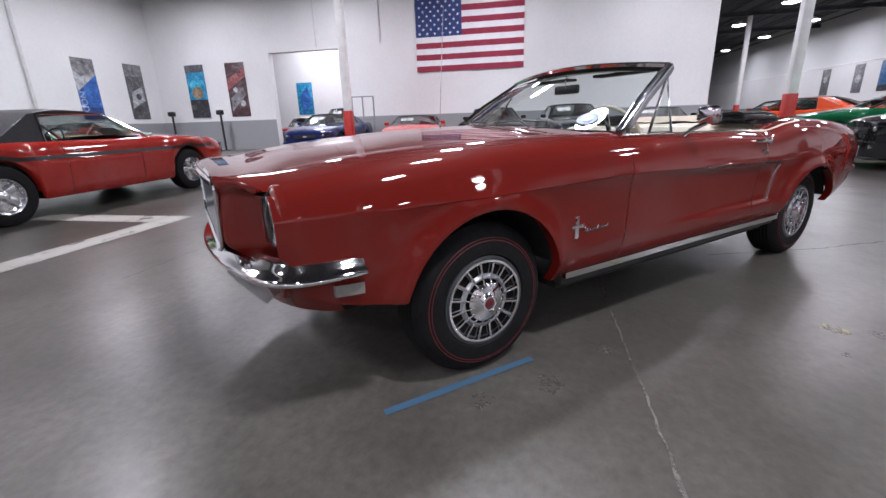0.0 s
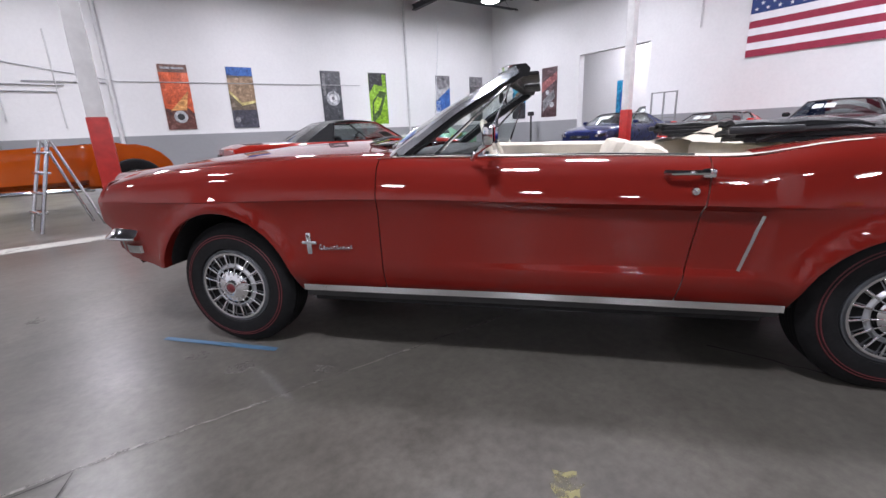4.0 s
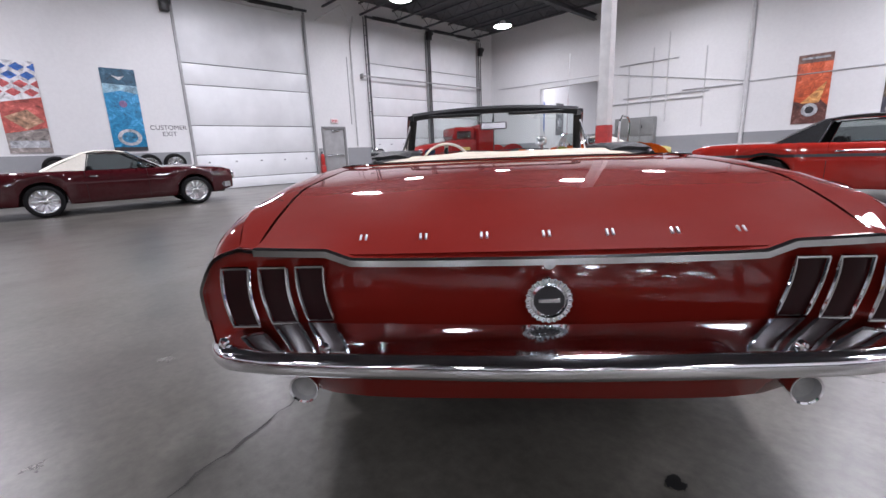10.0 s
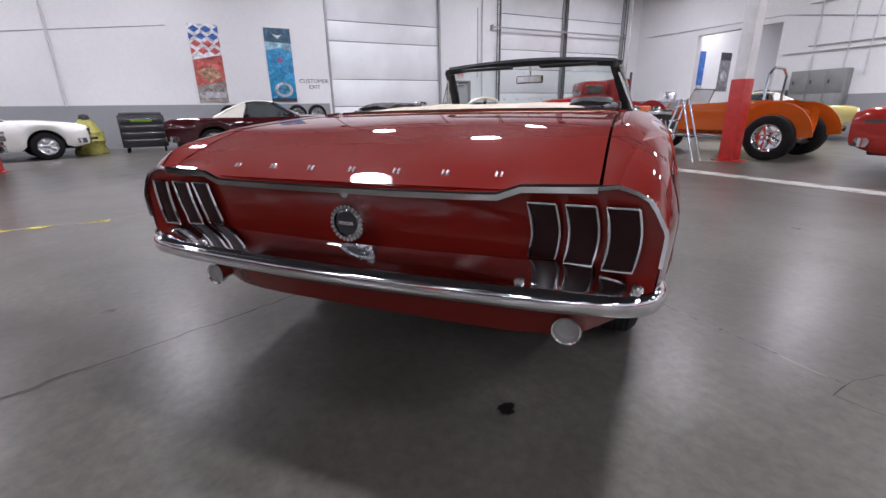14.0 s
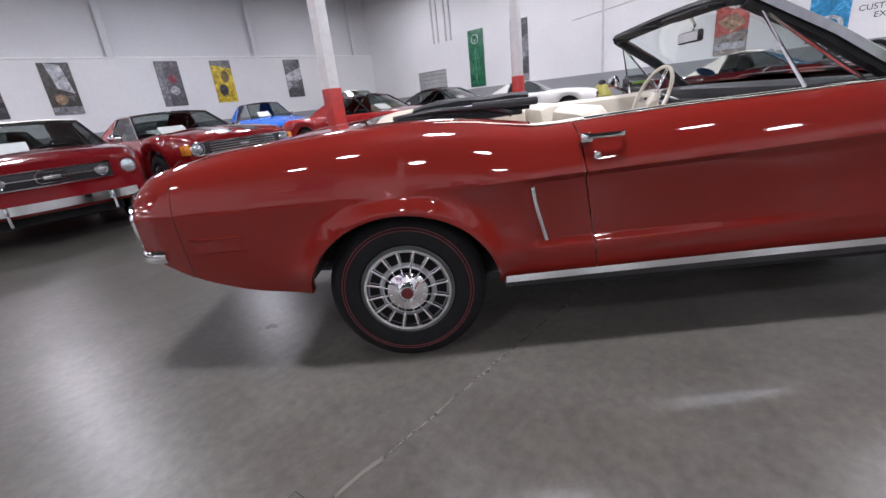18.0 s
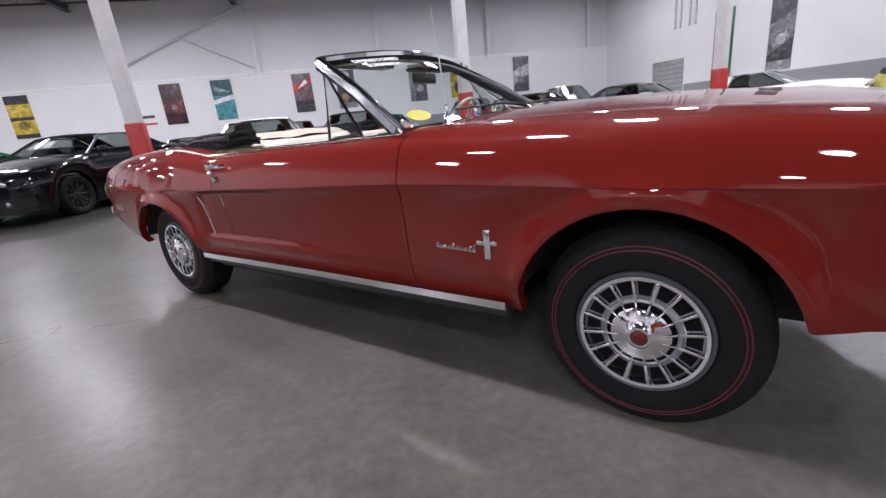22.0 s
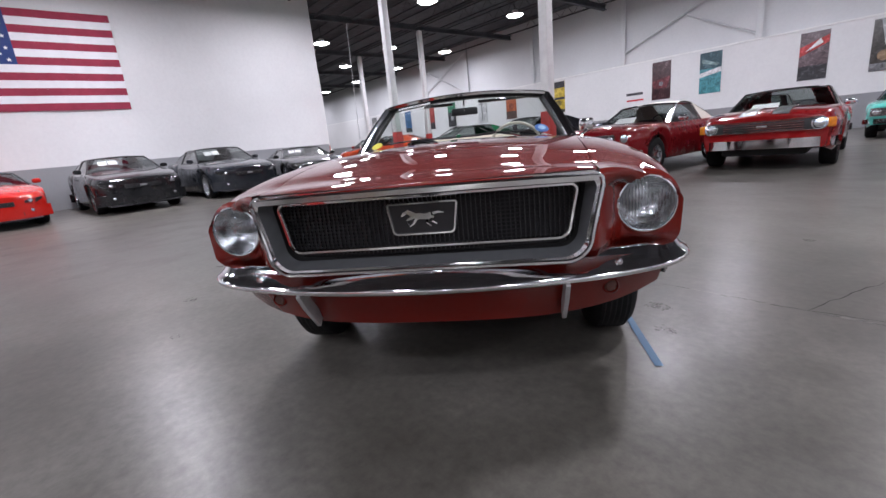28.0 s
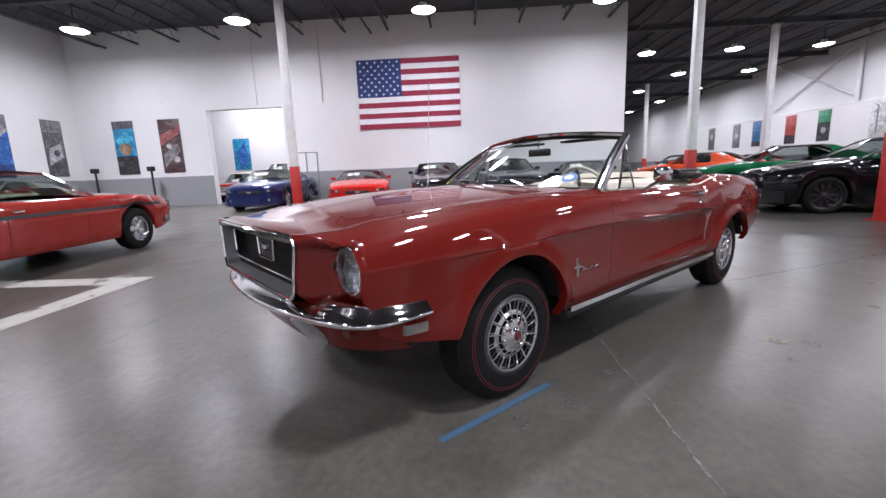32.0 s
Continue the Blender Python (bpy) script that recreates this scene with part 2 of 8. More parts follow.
def wall_mat(name, color, course=0.0):
    """Painted block wall: soft stains, a faint relief of courses."""
    m, t, b = base_mat(name)
    n = noise_node(t, 0.5, 6, 0.6)
    r = ramp(t, n.outputs["Fac"], [(0.3, shade(color, 0.93)), (0.65, color)])
    n2 = noise_node(t, 9, 5, 0.7)
    r2 = ramp(t, n2.outputs["Fac"], [(0.25, (0.94, 0.94, 0.94)), (0.6, (1, 1, 1))])
    mx = t.nodes.new("ShaderNodeMix")
    mx.data_type, mx.blend_type = "RGBA", "MULTIPLY"
    mx.inputs[0].default_value = 1.0
    link(t, r.outputs[0], mx.inputs[6])
    link(t, r2.outputs[0], mx.inputs[7])
    link(t, mx.outputs[2], b.inputs["Base Color"])
    b.inputs["Roughness"].default_value = 0.62
    bump(t, b, noise_node(t, 40, 3).outputs["Fac"], 0.15, 0.005)
    return m


CONCRETE = concrete_mat()
WHITE_WALL = wall_mat("white_painted_wall", (0.72, 0.72, 0.72))
UPPER_WALL = wall_mat("pale_grey_panel", (0.66, 0.67, 0.68))
GREY_BAND = wall_mat("grey_painted_band", (0.27, 0.275, 0.285))
CEILING_DARK = plain("dark_ceiling_deck", (0.055, 0.058, 0.065), 0.7, 0, 2.0, 0.3)
STEEL_DARK = plain("dark_steel", (0.07, 0.075, 0.08), 0.5, 0.3, 5.0, 0.3)
RED_POST = plain("red_post_paint", (0.45, 0.025, 0.02), 0.4, 0, 7.0, 0.2, relief=0.1)
WHITE_POST = plain("white_post_paint", (0.78, 0.78, 0.77), 0.45, 0, 5.0, 0.08, relief=0.08)
DOOR_WHITE = plain("white_enamel_door", (0.74, 0.75, 0.76), 0.4, 0, 1.2, 0.06)
DOOR_GREY = plain("grey_door_paint", (0.3, 0.3, 0.3), 0.45, 0, 3.0, 0.12)
CHROME = plain("chrome", (0.82, 0.83, 0.85), 0.07, 1.0, 6.0, 0.04)
BRUSHED = plain("brushed_argent", (0.42, 0.43, 0.44), 0.34, 0.85, 14.0, 0.12)
ALLOY = plain("alloy", (0.62, 0.63, 0.65), 0.22, 1.0, 10.0, 0.1)
RUBBER = plain("tyre_rubber", (0.007, 0.007, 0.0075), 0.75, 0, 18.0, 0.3, relief=0.2, spec=0.22)
BLACK = plain("black_trim", (0.012, 0.012, 0.013), 0.45, 0, 9.0, 0.2)
SATIN_BLACK = plain("satin_black", (0.02, 0.02, 0.022), 0.3, 0, 9.0, 0.2)
UNDER = plain("underbody_black", (0.01, 0.01, 0.01), 0.85, 0, 9.0, 0.2)
CLEAR_GLASS = glass_mat("windscreen_glass", (0.86, 0.92, 0.9))
TINT_GLASS = glass_mat("tinted_glass", (0.6, 0.64, 0.63))
LENS_GLASS = plain("headlamp_lens", (0.62, 0.64, 0.67), 0.16, 0.9, 30.0, 0.25, relief=0.7, fine=45)
REFLECTOR = plain("lamp_reflector", (0.78, 0.79, 0.8), 0.16, 1.0, 26.0, 0.25, relief=0.5, fine=40)
RED_LENS = plain("red_tail_lens", (0.012, 0.0015, 0.002), 0.3, 0, 20.0, 0.2, spec=0.25)
AMBER_LENS = plain("amber_lens", (0.6, 0.2, 0.02), 0.15, 0, 20.0, 0.2)
PAPER = plain("white_paper", (0.8, 0.8, 0.78), 0.6, 0, 30.0, 0.04)
CREAM_VINYL = plain("cream_vinyl", (0.6, 0.555, 0.46), 0.45, 0, 10.0, 0.06, relief=0.25, fine=120)
BLACK_VINYL = plain("black_vinyl", (0.012, 0.0125, 0.014), 0.5, 0, 25.0, 0.25, relief=0.4, fine=220, spec=0.2)
WHITE_VINYL = plain("white_vinyl", (0.66, 0.63, 0.55), 0.5, 0, 25.0, 0.06, relief=0.3, fine=220)
TAN_CLOTH = plain("tan_boot_cloth", (0.44, 0.385, 0.3), 0.8, 0, 14.0, 0.12, relief=0.5, fine=160)
HERO_RED = car_paint((0.14, 0.0092, 0.0058), 0.5)

# ---- the hall ----
X_E, Y_S, X_W, Y_N, X_FAR = 14.44, -17.33, -15.01, 19.74, -58.0


def wall(name, along, at, thick, lo, hi, top, openings=(), material=None, z0=0.0):
    """A wall of boxes round its openings. along: 'x' or 'y'; at: its inner face; thick: signed, away from the room."""
    mb = MB()
    cuts = sorted({lo, hi, *[v for o in openings for v in o[:2]]})
    for a, b in zip(cuts, cuts[1:]):
        spans = sorted((o[2], o[3]) for o in openings if o[0] <= a + 1e-6 and o[1] >= b - 1e-6)
        z = z0
        for s0, s1 in [*spans, (top, top)]:
            if s0 > z + 1e-4:
                c = sorted((at, at + thick))
                mb.box(*((a, b, *c) if along == "x" else (*c, a, b)), z, s0)
            z = max(z, s1)
    return tagged(part(name, mb, material or WHITE_WALL, smooth=False), kind="structure")


def strip(name, along, at, out, spans, z0, z1, material):
    mb = MB()
    for a, b in spans:
        c = sorted((at, at + out))
        mb.box(*((a, b, *c) if along == "x" else (*c, a, b)), z0, z1)
    return tagged(part(name, mb, material, smooth=False), kind="structure")


GD1, GD2, GD3, EXIT = (-6.12, -1.62), (-12.42, -9.0), (-16.1, -12.6), (-7.53, -6.46)
SDOOR = (14.2, 16.15)
OP_S, OP_W = (7.8, 11.2), (-11.5, -8.2)

floor_mb = MB().box(X_FAR - 0.4, X_E + 0.4, -30.0, Y_N + 0.4, -0.2, 0.0)
tagged(part("floor", floor_mb, CONCRETE, smooth=False), kind="structure")
wall("wall_east", "y", X_E, 0.3, Y_S - 0.3, Y_N + 0.3, ROOM_H, [(*GD1, 0, 6.3), (*GD2, 0, 6.6), (*GD3, 0, 6.6), (*EXIT, 0, 2.17), (*SDOOR, 0, 2.4)])
wall("wall_south", "x", Y_S, -0.3, X_W - 0.3, X_E, ROOM_H, [(*OP_S, 0, 3.95)])
wall("wall_west", "y", X_W, -0.34, Y_S, 6.0, ROOM_H, [(*OP_W, 0, 4.0)])
wall("wall_north", "x", Y_N, 0.3, X_FAR, X_E, 3.72)
wall("wall_north_upper", "x", Y_N + 0.14, 0.3, X_FAR, X_E, ROOM_H, material=UPPER_WALL, z0=3.72)
wall("wall_far", "y", X_FAR, -0.3, -30.0, Y_N + 0.3, ROOM_H)
wall("wall_far_south", "x", -29.7, -0.3, X_FAR, X_E + 0.3, ROOM_H)
wall("wall_back_east", "y", X_E, 0.3, -29.7, Y_S - 0.3, ROOM_H)
wall("wall_alcove", "y", -21.8, -0.3, -29.7, 6.0, ROOM_H)
wall("wall_back_room", "y", 3.0, -0.2, -29.7, Y_S - 0.3, ROOM_H)

band = [(Y_S, GD3[0] - 0.12), (GD2[1] + 0.12, EXIT[0] - 0.06), (EXIT[1] + 0.06, GD1[0] - 0.12), (GD1[1] + 0.12, SDOOR[0] - 0.06), (SDOOR[1] + 0.06, Y_N)]
strip("trim_east", "y", X_E, -0.006, band, 0.0, 1.33, GREY_BAND)
strip("trim_south", "x", Y_S, 0.006, [(X_W, OP_S[0]), (OP_S[1], X_E)], 0.0, 1.28, GREY_BAND)
strip("trim_west", "y", X_W, 0.006, [(Y_S, OP_W[0]), (OP_W[1], 6.0)], 0.0, 1.28, GREY_BAND)
strip("trim_north", "x", Y_N, -0.006, [(X_FAR, X_E)], 0.0, 1.2, GREY_BAND)
strip("ledge_north", "x", Y_N + 0.14, -0.17, [(X_FAR, X_E)], 3.72, 3.78, WHITE_POST)

ceil = MB().box(X_FAR - 0.3, X_E + 0.3, -30.0, Y_N + 0.44, ROOM_H, ROOM_H + 0.2)
for i in range(28):
    jy = -28.0 + i * 1.75
    for z, h in ((ROOM_H - 0.06, 0.05), (ROOM_H - 0.5, 0.06)):
        ceil.box(X_FAR, X_E, jy - 0.04, jy + 0.04, z - h, z)
    if -18 < jy < 19.5:
        for k in range(37):
            jx = X_W + 0.2 + k * 0.8
            for a, b in ((jx, jx + 0.4), (jx + 0.8, jx + 0.4)):
                ceil.tube([(a, jy, ROOM_H - 0.53), (b, jy, ROOM_H - 0.08)], 0.012, 4, (0, 1, 0))
for gx in (-10.1, -3.8, 2.2, 8.3, -16.4, -22.7, -29.0, -35.3):
    ceil.box(gx - 0.1, gx + 0.1, -17.3, Y_N, ROOM_H - 0.75, ROOM_H - 0.71)
    ceil.box(gx - 0.1, gx + 0.1, -17.3, Y_N, ROOM_H - 0.54, ROOM_H - 0.5)
    ceil.box(gx - 0.015, gx + 0.015, -17.3, Y_N, ROOM_H - 0.72, ROOM_H - 0.5)
for py in (-15.4, -4.2, 6.9, 12.3):
    ceil.tube([(X_FAR, py, ROOM_H - 0.62), (X_E, py, ROOM_H - 0.62)], 0.045, 6)
tagged(part("ceiling", ceil, CEILING_DARK, smooth=False), kind="structure")


def column(x, y):
    c = thing("column", "square white steel column with a red-painted foot", "column", pose(x, y, 0), "columns of the hall")
    part("shaft", MB().rbox(-0.112, 0.112, -0.112, 0.112, 1.395, ROOM_H - 0.75, 0.02), WHITE_POST, c)
    part("foot", MB().rbox(-0.126, 0.126, -0.126, 0.126, 0.015, 1.4, 0.012), RED_POST, c, "red-painted lower casing")
    part("base_plate", MB().rbox(-0.2, 0.2, -0.2, 0.2, 0, 0.016, 0.004), RED_POST, c)
    part("cap_plate", MB().box(-0.2, 0.2, -0.2, 0.2, ROOM_H - 0.75, ROOM_H - 0.73), STEEL_DARK, c)


for cx, cy in ((2.2, 6.2), (-3.75, 6.15), (-10.05, 6.2), (8.3, 6.2), (2.2, -6.2), (-10.45, -6.1), (-16.4, 12.6), (-22.7, 12.6), (-29.0, 12.6)):
    column(cx, cy)

LAMP_FACE = glow("lamp_face", (0.94, 0.97, 1.0), 12.0)
lamp0 = None
for lx, ly in LAMPS:
    if lamp0 is None:
        lamp0 = thing("high_bay_lamp", "round high bay lamp, lit white, hung from the ceiling", "lamp", pose(lx, ly, LAMP_Z), "high bay lamps")
        part("housing", MB().lathe([(0.02, 0.14), (0.13, 0.14), (0.15, 0.03), (0.3, -0.02), (0.405, -0.052), (0.41, -0.064), (0.4, -0.066), (0.02, -0.05)], 20, pose(0, 0, 0, 90)), WHITE_POST, lamp0)
        part("lens", MB().lathe([(0.001, -0.15), (0.16, -0.142), (0.3, -0.112), (0.37, -0.085), (0.4, -0.066)], 20, pose(0, 0, 0, 90)), LAMP_FACE, lamp0, "glowing lamp face")
        part("stem", MB().tube([(0, 0, 0.11), (0, 0, ROOM_H - LAMP_Z - 0.02)], 0.02, 6, (0, 1, 0)), STEEL_DARK, lamp0)
    else:
        copy_thing(lamp0, pose(lx, ly, LAMP_Z))

# ---- parked cars: shared builders ----
def table(rows, x):
    rows = sorted(rows)
    return float(np.interp(x, [r[0] for r in rows], [r[1] for r in rows]))


def smooth_table(rows, x):
    """Catmull-Rom through the rows."""
    rows = sorted(rows)
    xs = [r[0] for r in rows]
    if x <= xs[0]:
        return rows[0][1]
    if x >= xs[-1]:
        return rows[-1][1]
    i = max(k for k in range(len(xs) - 1) if xs[k] <= x)
    p = [rows[max(i - 1, 0)], rows[i], rows[i + 1], rows[min(i + 2, len(rows) - 1)]]
    h = p[2][0] - p[1][0]
    s = (x - p[1][0]) / h

    def slope(a, b):
        return (b[1] - a[1]) / (b[0] - a[0]) if b[0] > a[0] else 0.0
    m1 = slope(p[0], p[2]) * h
    m2 = slope(p[1], p[3]) * h
    return (2 * s**3 - 3 * s**2 + 1) * p[1][1] + (s**3 - 2 * s**2 + s) * m1 + (-2 * s**3 + 3 * s**2) * p[2][1] + (s**3 - s**2) * m2


WHEELS = {}


def wheel_parts(style, r, w):
    """Meshes of a wheel whose outer face looks along +y."""
    key = (style, r, w)
    if key in WHEELS:
        return WHEELS[key]
    h, rr = w / 2, r * (0.74 if style == "modern" else 0.6)
    tyre = MB().lathe([(rr * 0.97, -h * 0.8), (rr + 0.012, -h * 0.98), (r * 0.86, -h * 1.02), (r * 0.965, -h * 0.86), (r, -h * 0.62), (r, h * 0.62), (r * 0.965, h * 0.86), (r * 0.86, h * 1.02), (rr + 0.012, h * 0.98), (rr * 0.97, h * 0.8)], 32)
    rim = MB().lathe([(rr, h * 0.86), (rr * 0.985, h * 0.92), (rr * 0.93, h * 0.86), (rr * 0.9, h * 0.35), (rr * 0.84, h * 0.28)], 32)
    rim.lathe([(rr * 0.84, h * 0.28), (0.05, h * 0.18)], 20)
    face = MB()
    n = {"modern": 10, "rally": 5, "mesh": 12}.get(style, 5)
    for k in range(n):
        m = pose(0, 0, 0, 0, 360 / n * k, 0)
        ww = 0.04 if n == 5 else 0.016
        face.rbox(0.03, rr * 0.93, h * 0.3, h * 0.62, -ww, ww, 0.008, m)
    face.lathe([(0.001, h * 0.8), (0.035, h * 0.78), (0.06, h * 0.62), (0.07, h * 0.3)], 16)
    out = (tyre.data("tyre", RUBBER), rim, face)
    WHEELS[key] = out
    return out


WHEEL_DATA = {}


def add_wheel(parent, x, y, r, w, style, rim_mat, name="wheel"):
    side = 1 if y > 0 else -1
    hub = new(name)
    hub.parent = parent
    hub.empty_display_size = 0.1
    hub.matrix_basis = pose(x, y, r - 0.006, 0, 0, 0 if side > 0 else 180)
    tyre, rim, face = wheel_parts(style, r, w)
    key = (style, r, w, rim_mat.name)
    if key not in WHEEL_DATA:
        back = STEEL_DARK if style in ("modern", "rally", "mesh") else rim_mat
        WHEEL_DATA[key] = (rim.data("rim", back if style == "mesh" else rim_mat), face.data("spokes", rim_mat))
    part("tyre", tyre, None, hub)
    part("rim", WHEEL_DATA[key][0], None, hub)
    part("spokes", WHEEL_DATA[key][1], None, hub)
    return hub


PROF = [(0.0, 0.925), (0.06, 0.955), (0.2, 0.975), (0.4, 0.99), (0.58, 1.0), (0.66, 0.998), (0.8, 0.975), (0.92, 0.94), (0.975, 0.905), (1.0, 0.875)]


def side_rows(sp, prof=PROF):
    """Stations along a car's left side, each a line of points from sill to shoulder."""
    ra, zc = sp["arch"], sp["r"]
    xs = set(np.linspace(sp["tail"], sp["nose"], 30).round(4))
    for xa in (sp["xf"], sp["xr"]):
        xs = {x for x in xs if abs(x - xa) > ra}
        xs |= {round(xa + ra * math.cos(radians(a)), 4) for a in range(0, 181, 12)}
    xs |= {round(v + d, 4) for v in sp["door"] for d in (-0.004, 0.004)}
    rows = []
    for x in sorted(xs):
        lo, hi, w = smooth_table(sp["bot"], x), smooth_table(sp["top"], x), smooth_table(sp["wid"], x)
        lip = 0.0
        for xa in (sp["xf"], sp["xr"]):
            d = abs(x - xa)
            if d <= ra + 1e-6:
                lo = max(lo, zc + math.sqrt(max(ra * ra - d * d, 0.0)))
            lip = max(lip, 0.012 * math.exp(-((d / ra) ** 4)))
        rows.append([(x, w * k + lip * (1 - s), lo + (hi - lo) * s) for s, k in prof])
    return rows


def parked_car(name, label, sp, m, color, roof=None, glass=None, group="parked cars"):
    """A whole car. sp: shape numbers; color: paint; roof: None for body colour, else a material, or 'open'."""
    d = dict(L=4.75, W=1.84, H=1.34, wb=2.76, fo=0.92, r=0.33, tw=0.22, style="rally", cowl=0.72, rf=0.12, rr=-0.62, bb=-1.32, lamps=2, grille="wide", bumper="chrome", hood=0.92, belt=0.9, deck=0.9, nose_z=0.78, tail_z=0.84, sill=0.24, clear=0.28, stripe=None, rim=ALLOY, seat=BLACK_VINYL, paper=True, gy_lamps=True)
    d.update(sp)
    xf, xr = d["wb"] / 2, -d["wb"] / 2
    nose, tail, w = xf + d["fo"], xf + d["fo"] - d["L"], d["W"] / 2
    d.update(xf=xf, xr=xr, nose=nose, tail=tail, arch=d["r"] + 0.045)
    d["door"] = (d["cowl"] - 0.28, d["cowl"] - 1.38)
    d["top"] = [(tail, d["tail_z"]), (tail + 0.15, d["deck"]), (d["bb"], d["deck"] + 0.015), (-0.2, d["belt"]), (d["cowl"], d["belt"] + 0.005), (xf, d["hood"] - 0.02), (nose - 0.12, d["nose_z"] + 0.045), (nose, d["nose_z"])]
    d["bot"] = [(tail, d["clear"] + 0.12), (tail + 0.35, d["clear"]), (xr, d["sill"]), (xf, d["sill"]), (nose - 0.3, d["clear"]), (nose, d["clear"] + 0.07)]
    d["wid"] = [(tail, w * 0.88), (tail + 0.2, w * 0.95), (xr, w), (0, w * 0.985), (xf, w), (nose - 0.25, w * 0.95), (nose, w * 0.86)]
    if d["bumper"] != "chrome":
        d["wid"] = d["wid"][:4] + [(xf, w), (nose - 0.4, w * 0.975), (nose - 0.16, w * 0.9), (nose, w * 0.72)]
    paint = car_paint(color)
    c = thing(name, label, "car", m, group)
    rows = side_rows(d)
    x0, x1 = d["door"][1], d["door"][0]
    body, door, tailb = MB(), MB(), MB()
    for a, b in zip(rows, rows[1:]):
        mid = (a[0][0] + b[0][0]) / 2
        if b[0][0] - a[0][0] < 0.0085 and min(abs(mid - x0), abs(mid - x1)) < 0.006:
            continue
        (door if x0 < mid < x1 else body if mid > x1 else tailb).grid([a, b])
    # bonnet and boot tops
    for lo, hi in ((d["cowl"], nose), (tail, d["bb"])):
        some = [r for r in rows if lo - 0.15 <= r[-1][0] <= hi + 0.001]
        tops = []
        for r in some:
            x, y, z = r[-1]
            tops.append([(x, y * k, z + 0.045 * (1 - k * k) * (1 if lo > 0 else 0.5)) for k in (1, 0.93, 0.8, 0.5, 0.2, 0)])
        (body if lo > 0 else tailb).grid(tops)
    # front and rear faces
    for r, out in ((rows[-1], 0.03), (rows[0], -0.03)):
        rise = 0.045 if out > 0 else 0.0225
        (body if out > 0 else tailb).grid([[(x + out * (1 - k * k) * (1 if i < len(r) - 1 else 0.0), y * k, z + rise * (1 - k * k) * (i / (len(r) - 1)) ** 2) for i, (x, y, z) in enumerate(r)] for k in (1, 0.93, 0.8, 0.5, 0.2, 0)])
    # arch returns
    for xa in (xf, xr):
        ar = [r for r in rows if abs(r[0][0] - xa) <= d["arch"] + 0.001]
        (body if xa > 0 else tailb).grid([[r[0], (r[0][0], r[0][1] - 0.05, r[0][2])] for r in ar])
    part("front_body", body.mirror(), paint, c)
    part("rear_body", tailb.mirror(), paint, c)
    for s, nm in ((1, "door"), (-1, "door")):
        dm = MB()
        dm.add([(x, y * s, z) for x, y, z in door.v], [f if s > 0 else tuple(reversed(f)) for f in door.f])
        dr = part(nm, dm, paint, c)
        part("handle", MB().rbox(x0 + 0.08, x0 + 0.22, s * (w * 0.985) - 0.012, s * (w * 0.985) + 0.02, d["belt"] - 0.13, d["belt"] - 0.105, 0.008), CHROME if d["bumper"] == "chrome" else paint, dr)
    # dark floor pan and wheel wells
    part("underbody", MB().rbox(xr + 0.45, xf - 0.45, -w * 0.9, w * 0.9, d["clear"] - 0.05, d["belt"] - 0.34, 0.02), UNDER, c)
    part("engine_bay", MB().rbox(d["cowl"] + 0.1, nose - 0.15, -w * 0.6, w * 0.6, d["clear"] - 0.05, d["nose_z"] - 0.1, 0.03), UNDER, c)
    part("luggage_bay", MB().rbox(tail + 0.15, d["bb"] + 0.3, -w * 0.6, w * 0.6, d["clear"] - 0.05, d["tail_z"] - 0.1, 0.03), UNDER, c)
    # cabin
    yb, yr, zb, zr = w * 0.86, w * 0.66, d["belt"] - 0.005, d["H"]
    cw, rf, rr, bb = d["cowl"], d["rf"], d["rr"], d["bb"]
    glass = glass or TINT_GLASS

    def arc(x, y, z, bow, rise, n=6):
        return [(x + bow * (1 - (k / n) ** 2), y * k / n, z + rise * (1 - (k / n) ** 2)) for k in range(-n, n + 1)]
    wb_row, wt_row = arc(cw, yb, zb + 0.01, 0.14, 0.03), arc(rf, yr, zr - 0.05, 0.06, 0.03)
    ws = MB().grid([wb_row, wt_row])
    sw = part("windscreen", ws, glass, c, smooth=True)
    sw.visible_shadow = False
    fr = MB()
    fr.tube(wt_row, 0.02, 6)
    fr.tube([wb_row[0], wt_row[0]], 0.022, 6)
    fr.tube([wb_row[-1], wt_row[-1]], 0.022, 6)
    part("windscreen_frame", fr, CHROME if d["bumper"] == "chrome" else SATIN_BLACK, c)
    if roof != "open":
        rm = roof or paint
        rb_row, rbase = arc(rr, yr, zr - 0.05, -0.06, 0.03), arc(bb, yb, d["deck"] + 0.01, -0.08, 0.03)
        rf2 = MB()
        mids = [[(a[0] + (b[0] - a[0]) * t, a[1] + (b[1] - a[1]) * t, a[2] + (b[2] - a[2]) * t + (0.2 if roof else 0.09) * t * (1 - t)) for a, b in zip(wt_row, rb_row)] for t in (0, 0.25, 0.5, 0.75, 1)]
        rf2.grid(mids)
        # rear pillars with the backlight between them
        inner = 3
        for sel in (slice(0, inner + 1), slice(-inner - 1, None)):
            rf2.grid([rb_row[sel], [((a[0] + b[0]) / 2, (a[1] + b[1]) / 2, (a[2] + b[2]) / 2 + 0.015) for a, b in zip(rb_row[sel], rbase[sel])], rbase[sel]])
        for s in (1, -1):
            k = -1 if s > 0 else 0
            top, low = rb_row[k], rbase[k]
            rf2.add([top, low, (rr - 0.02, yb * s, zb), (rr + 0.1, (yr + 0.01) * s, zr - 0.06)], [(0, 1, 2, 3)])
        part("roof", rf2, rm, c)
        rg = MB().grid([rb_row[inner:-inner], rbase[inner:-inner]])
        part("rear_window", rg, glass, c).visible_shadow = False
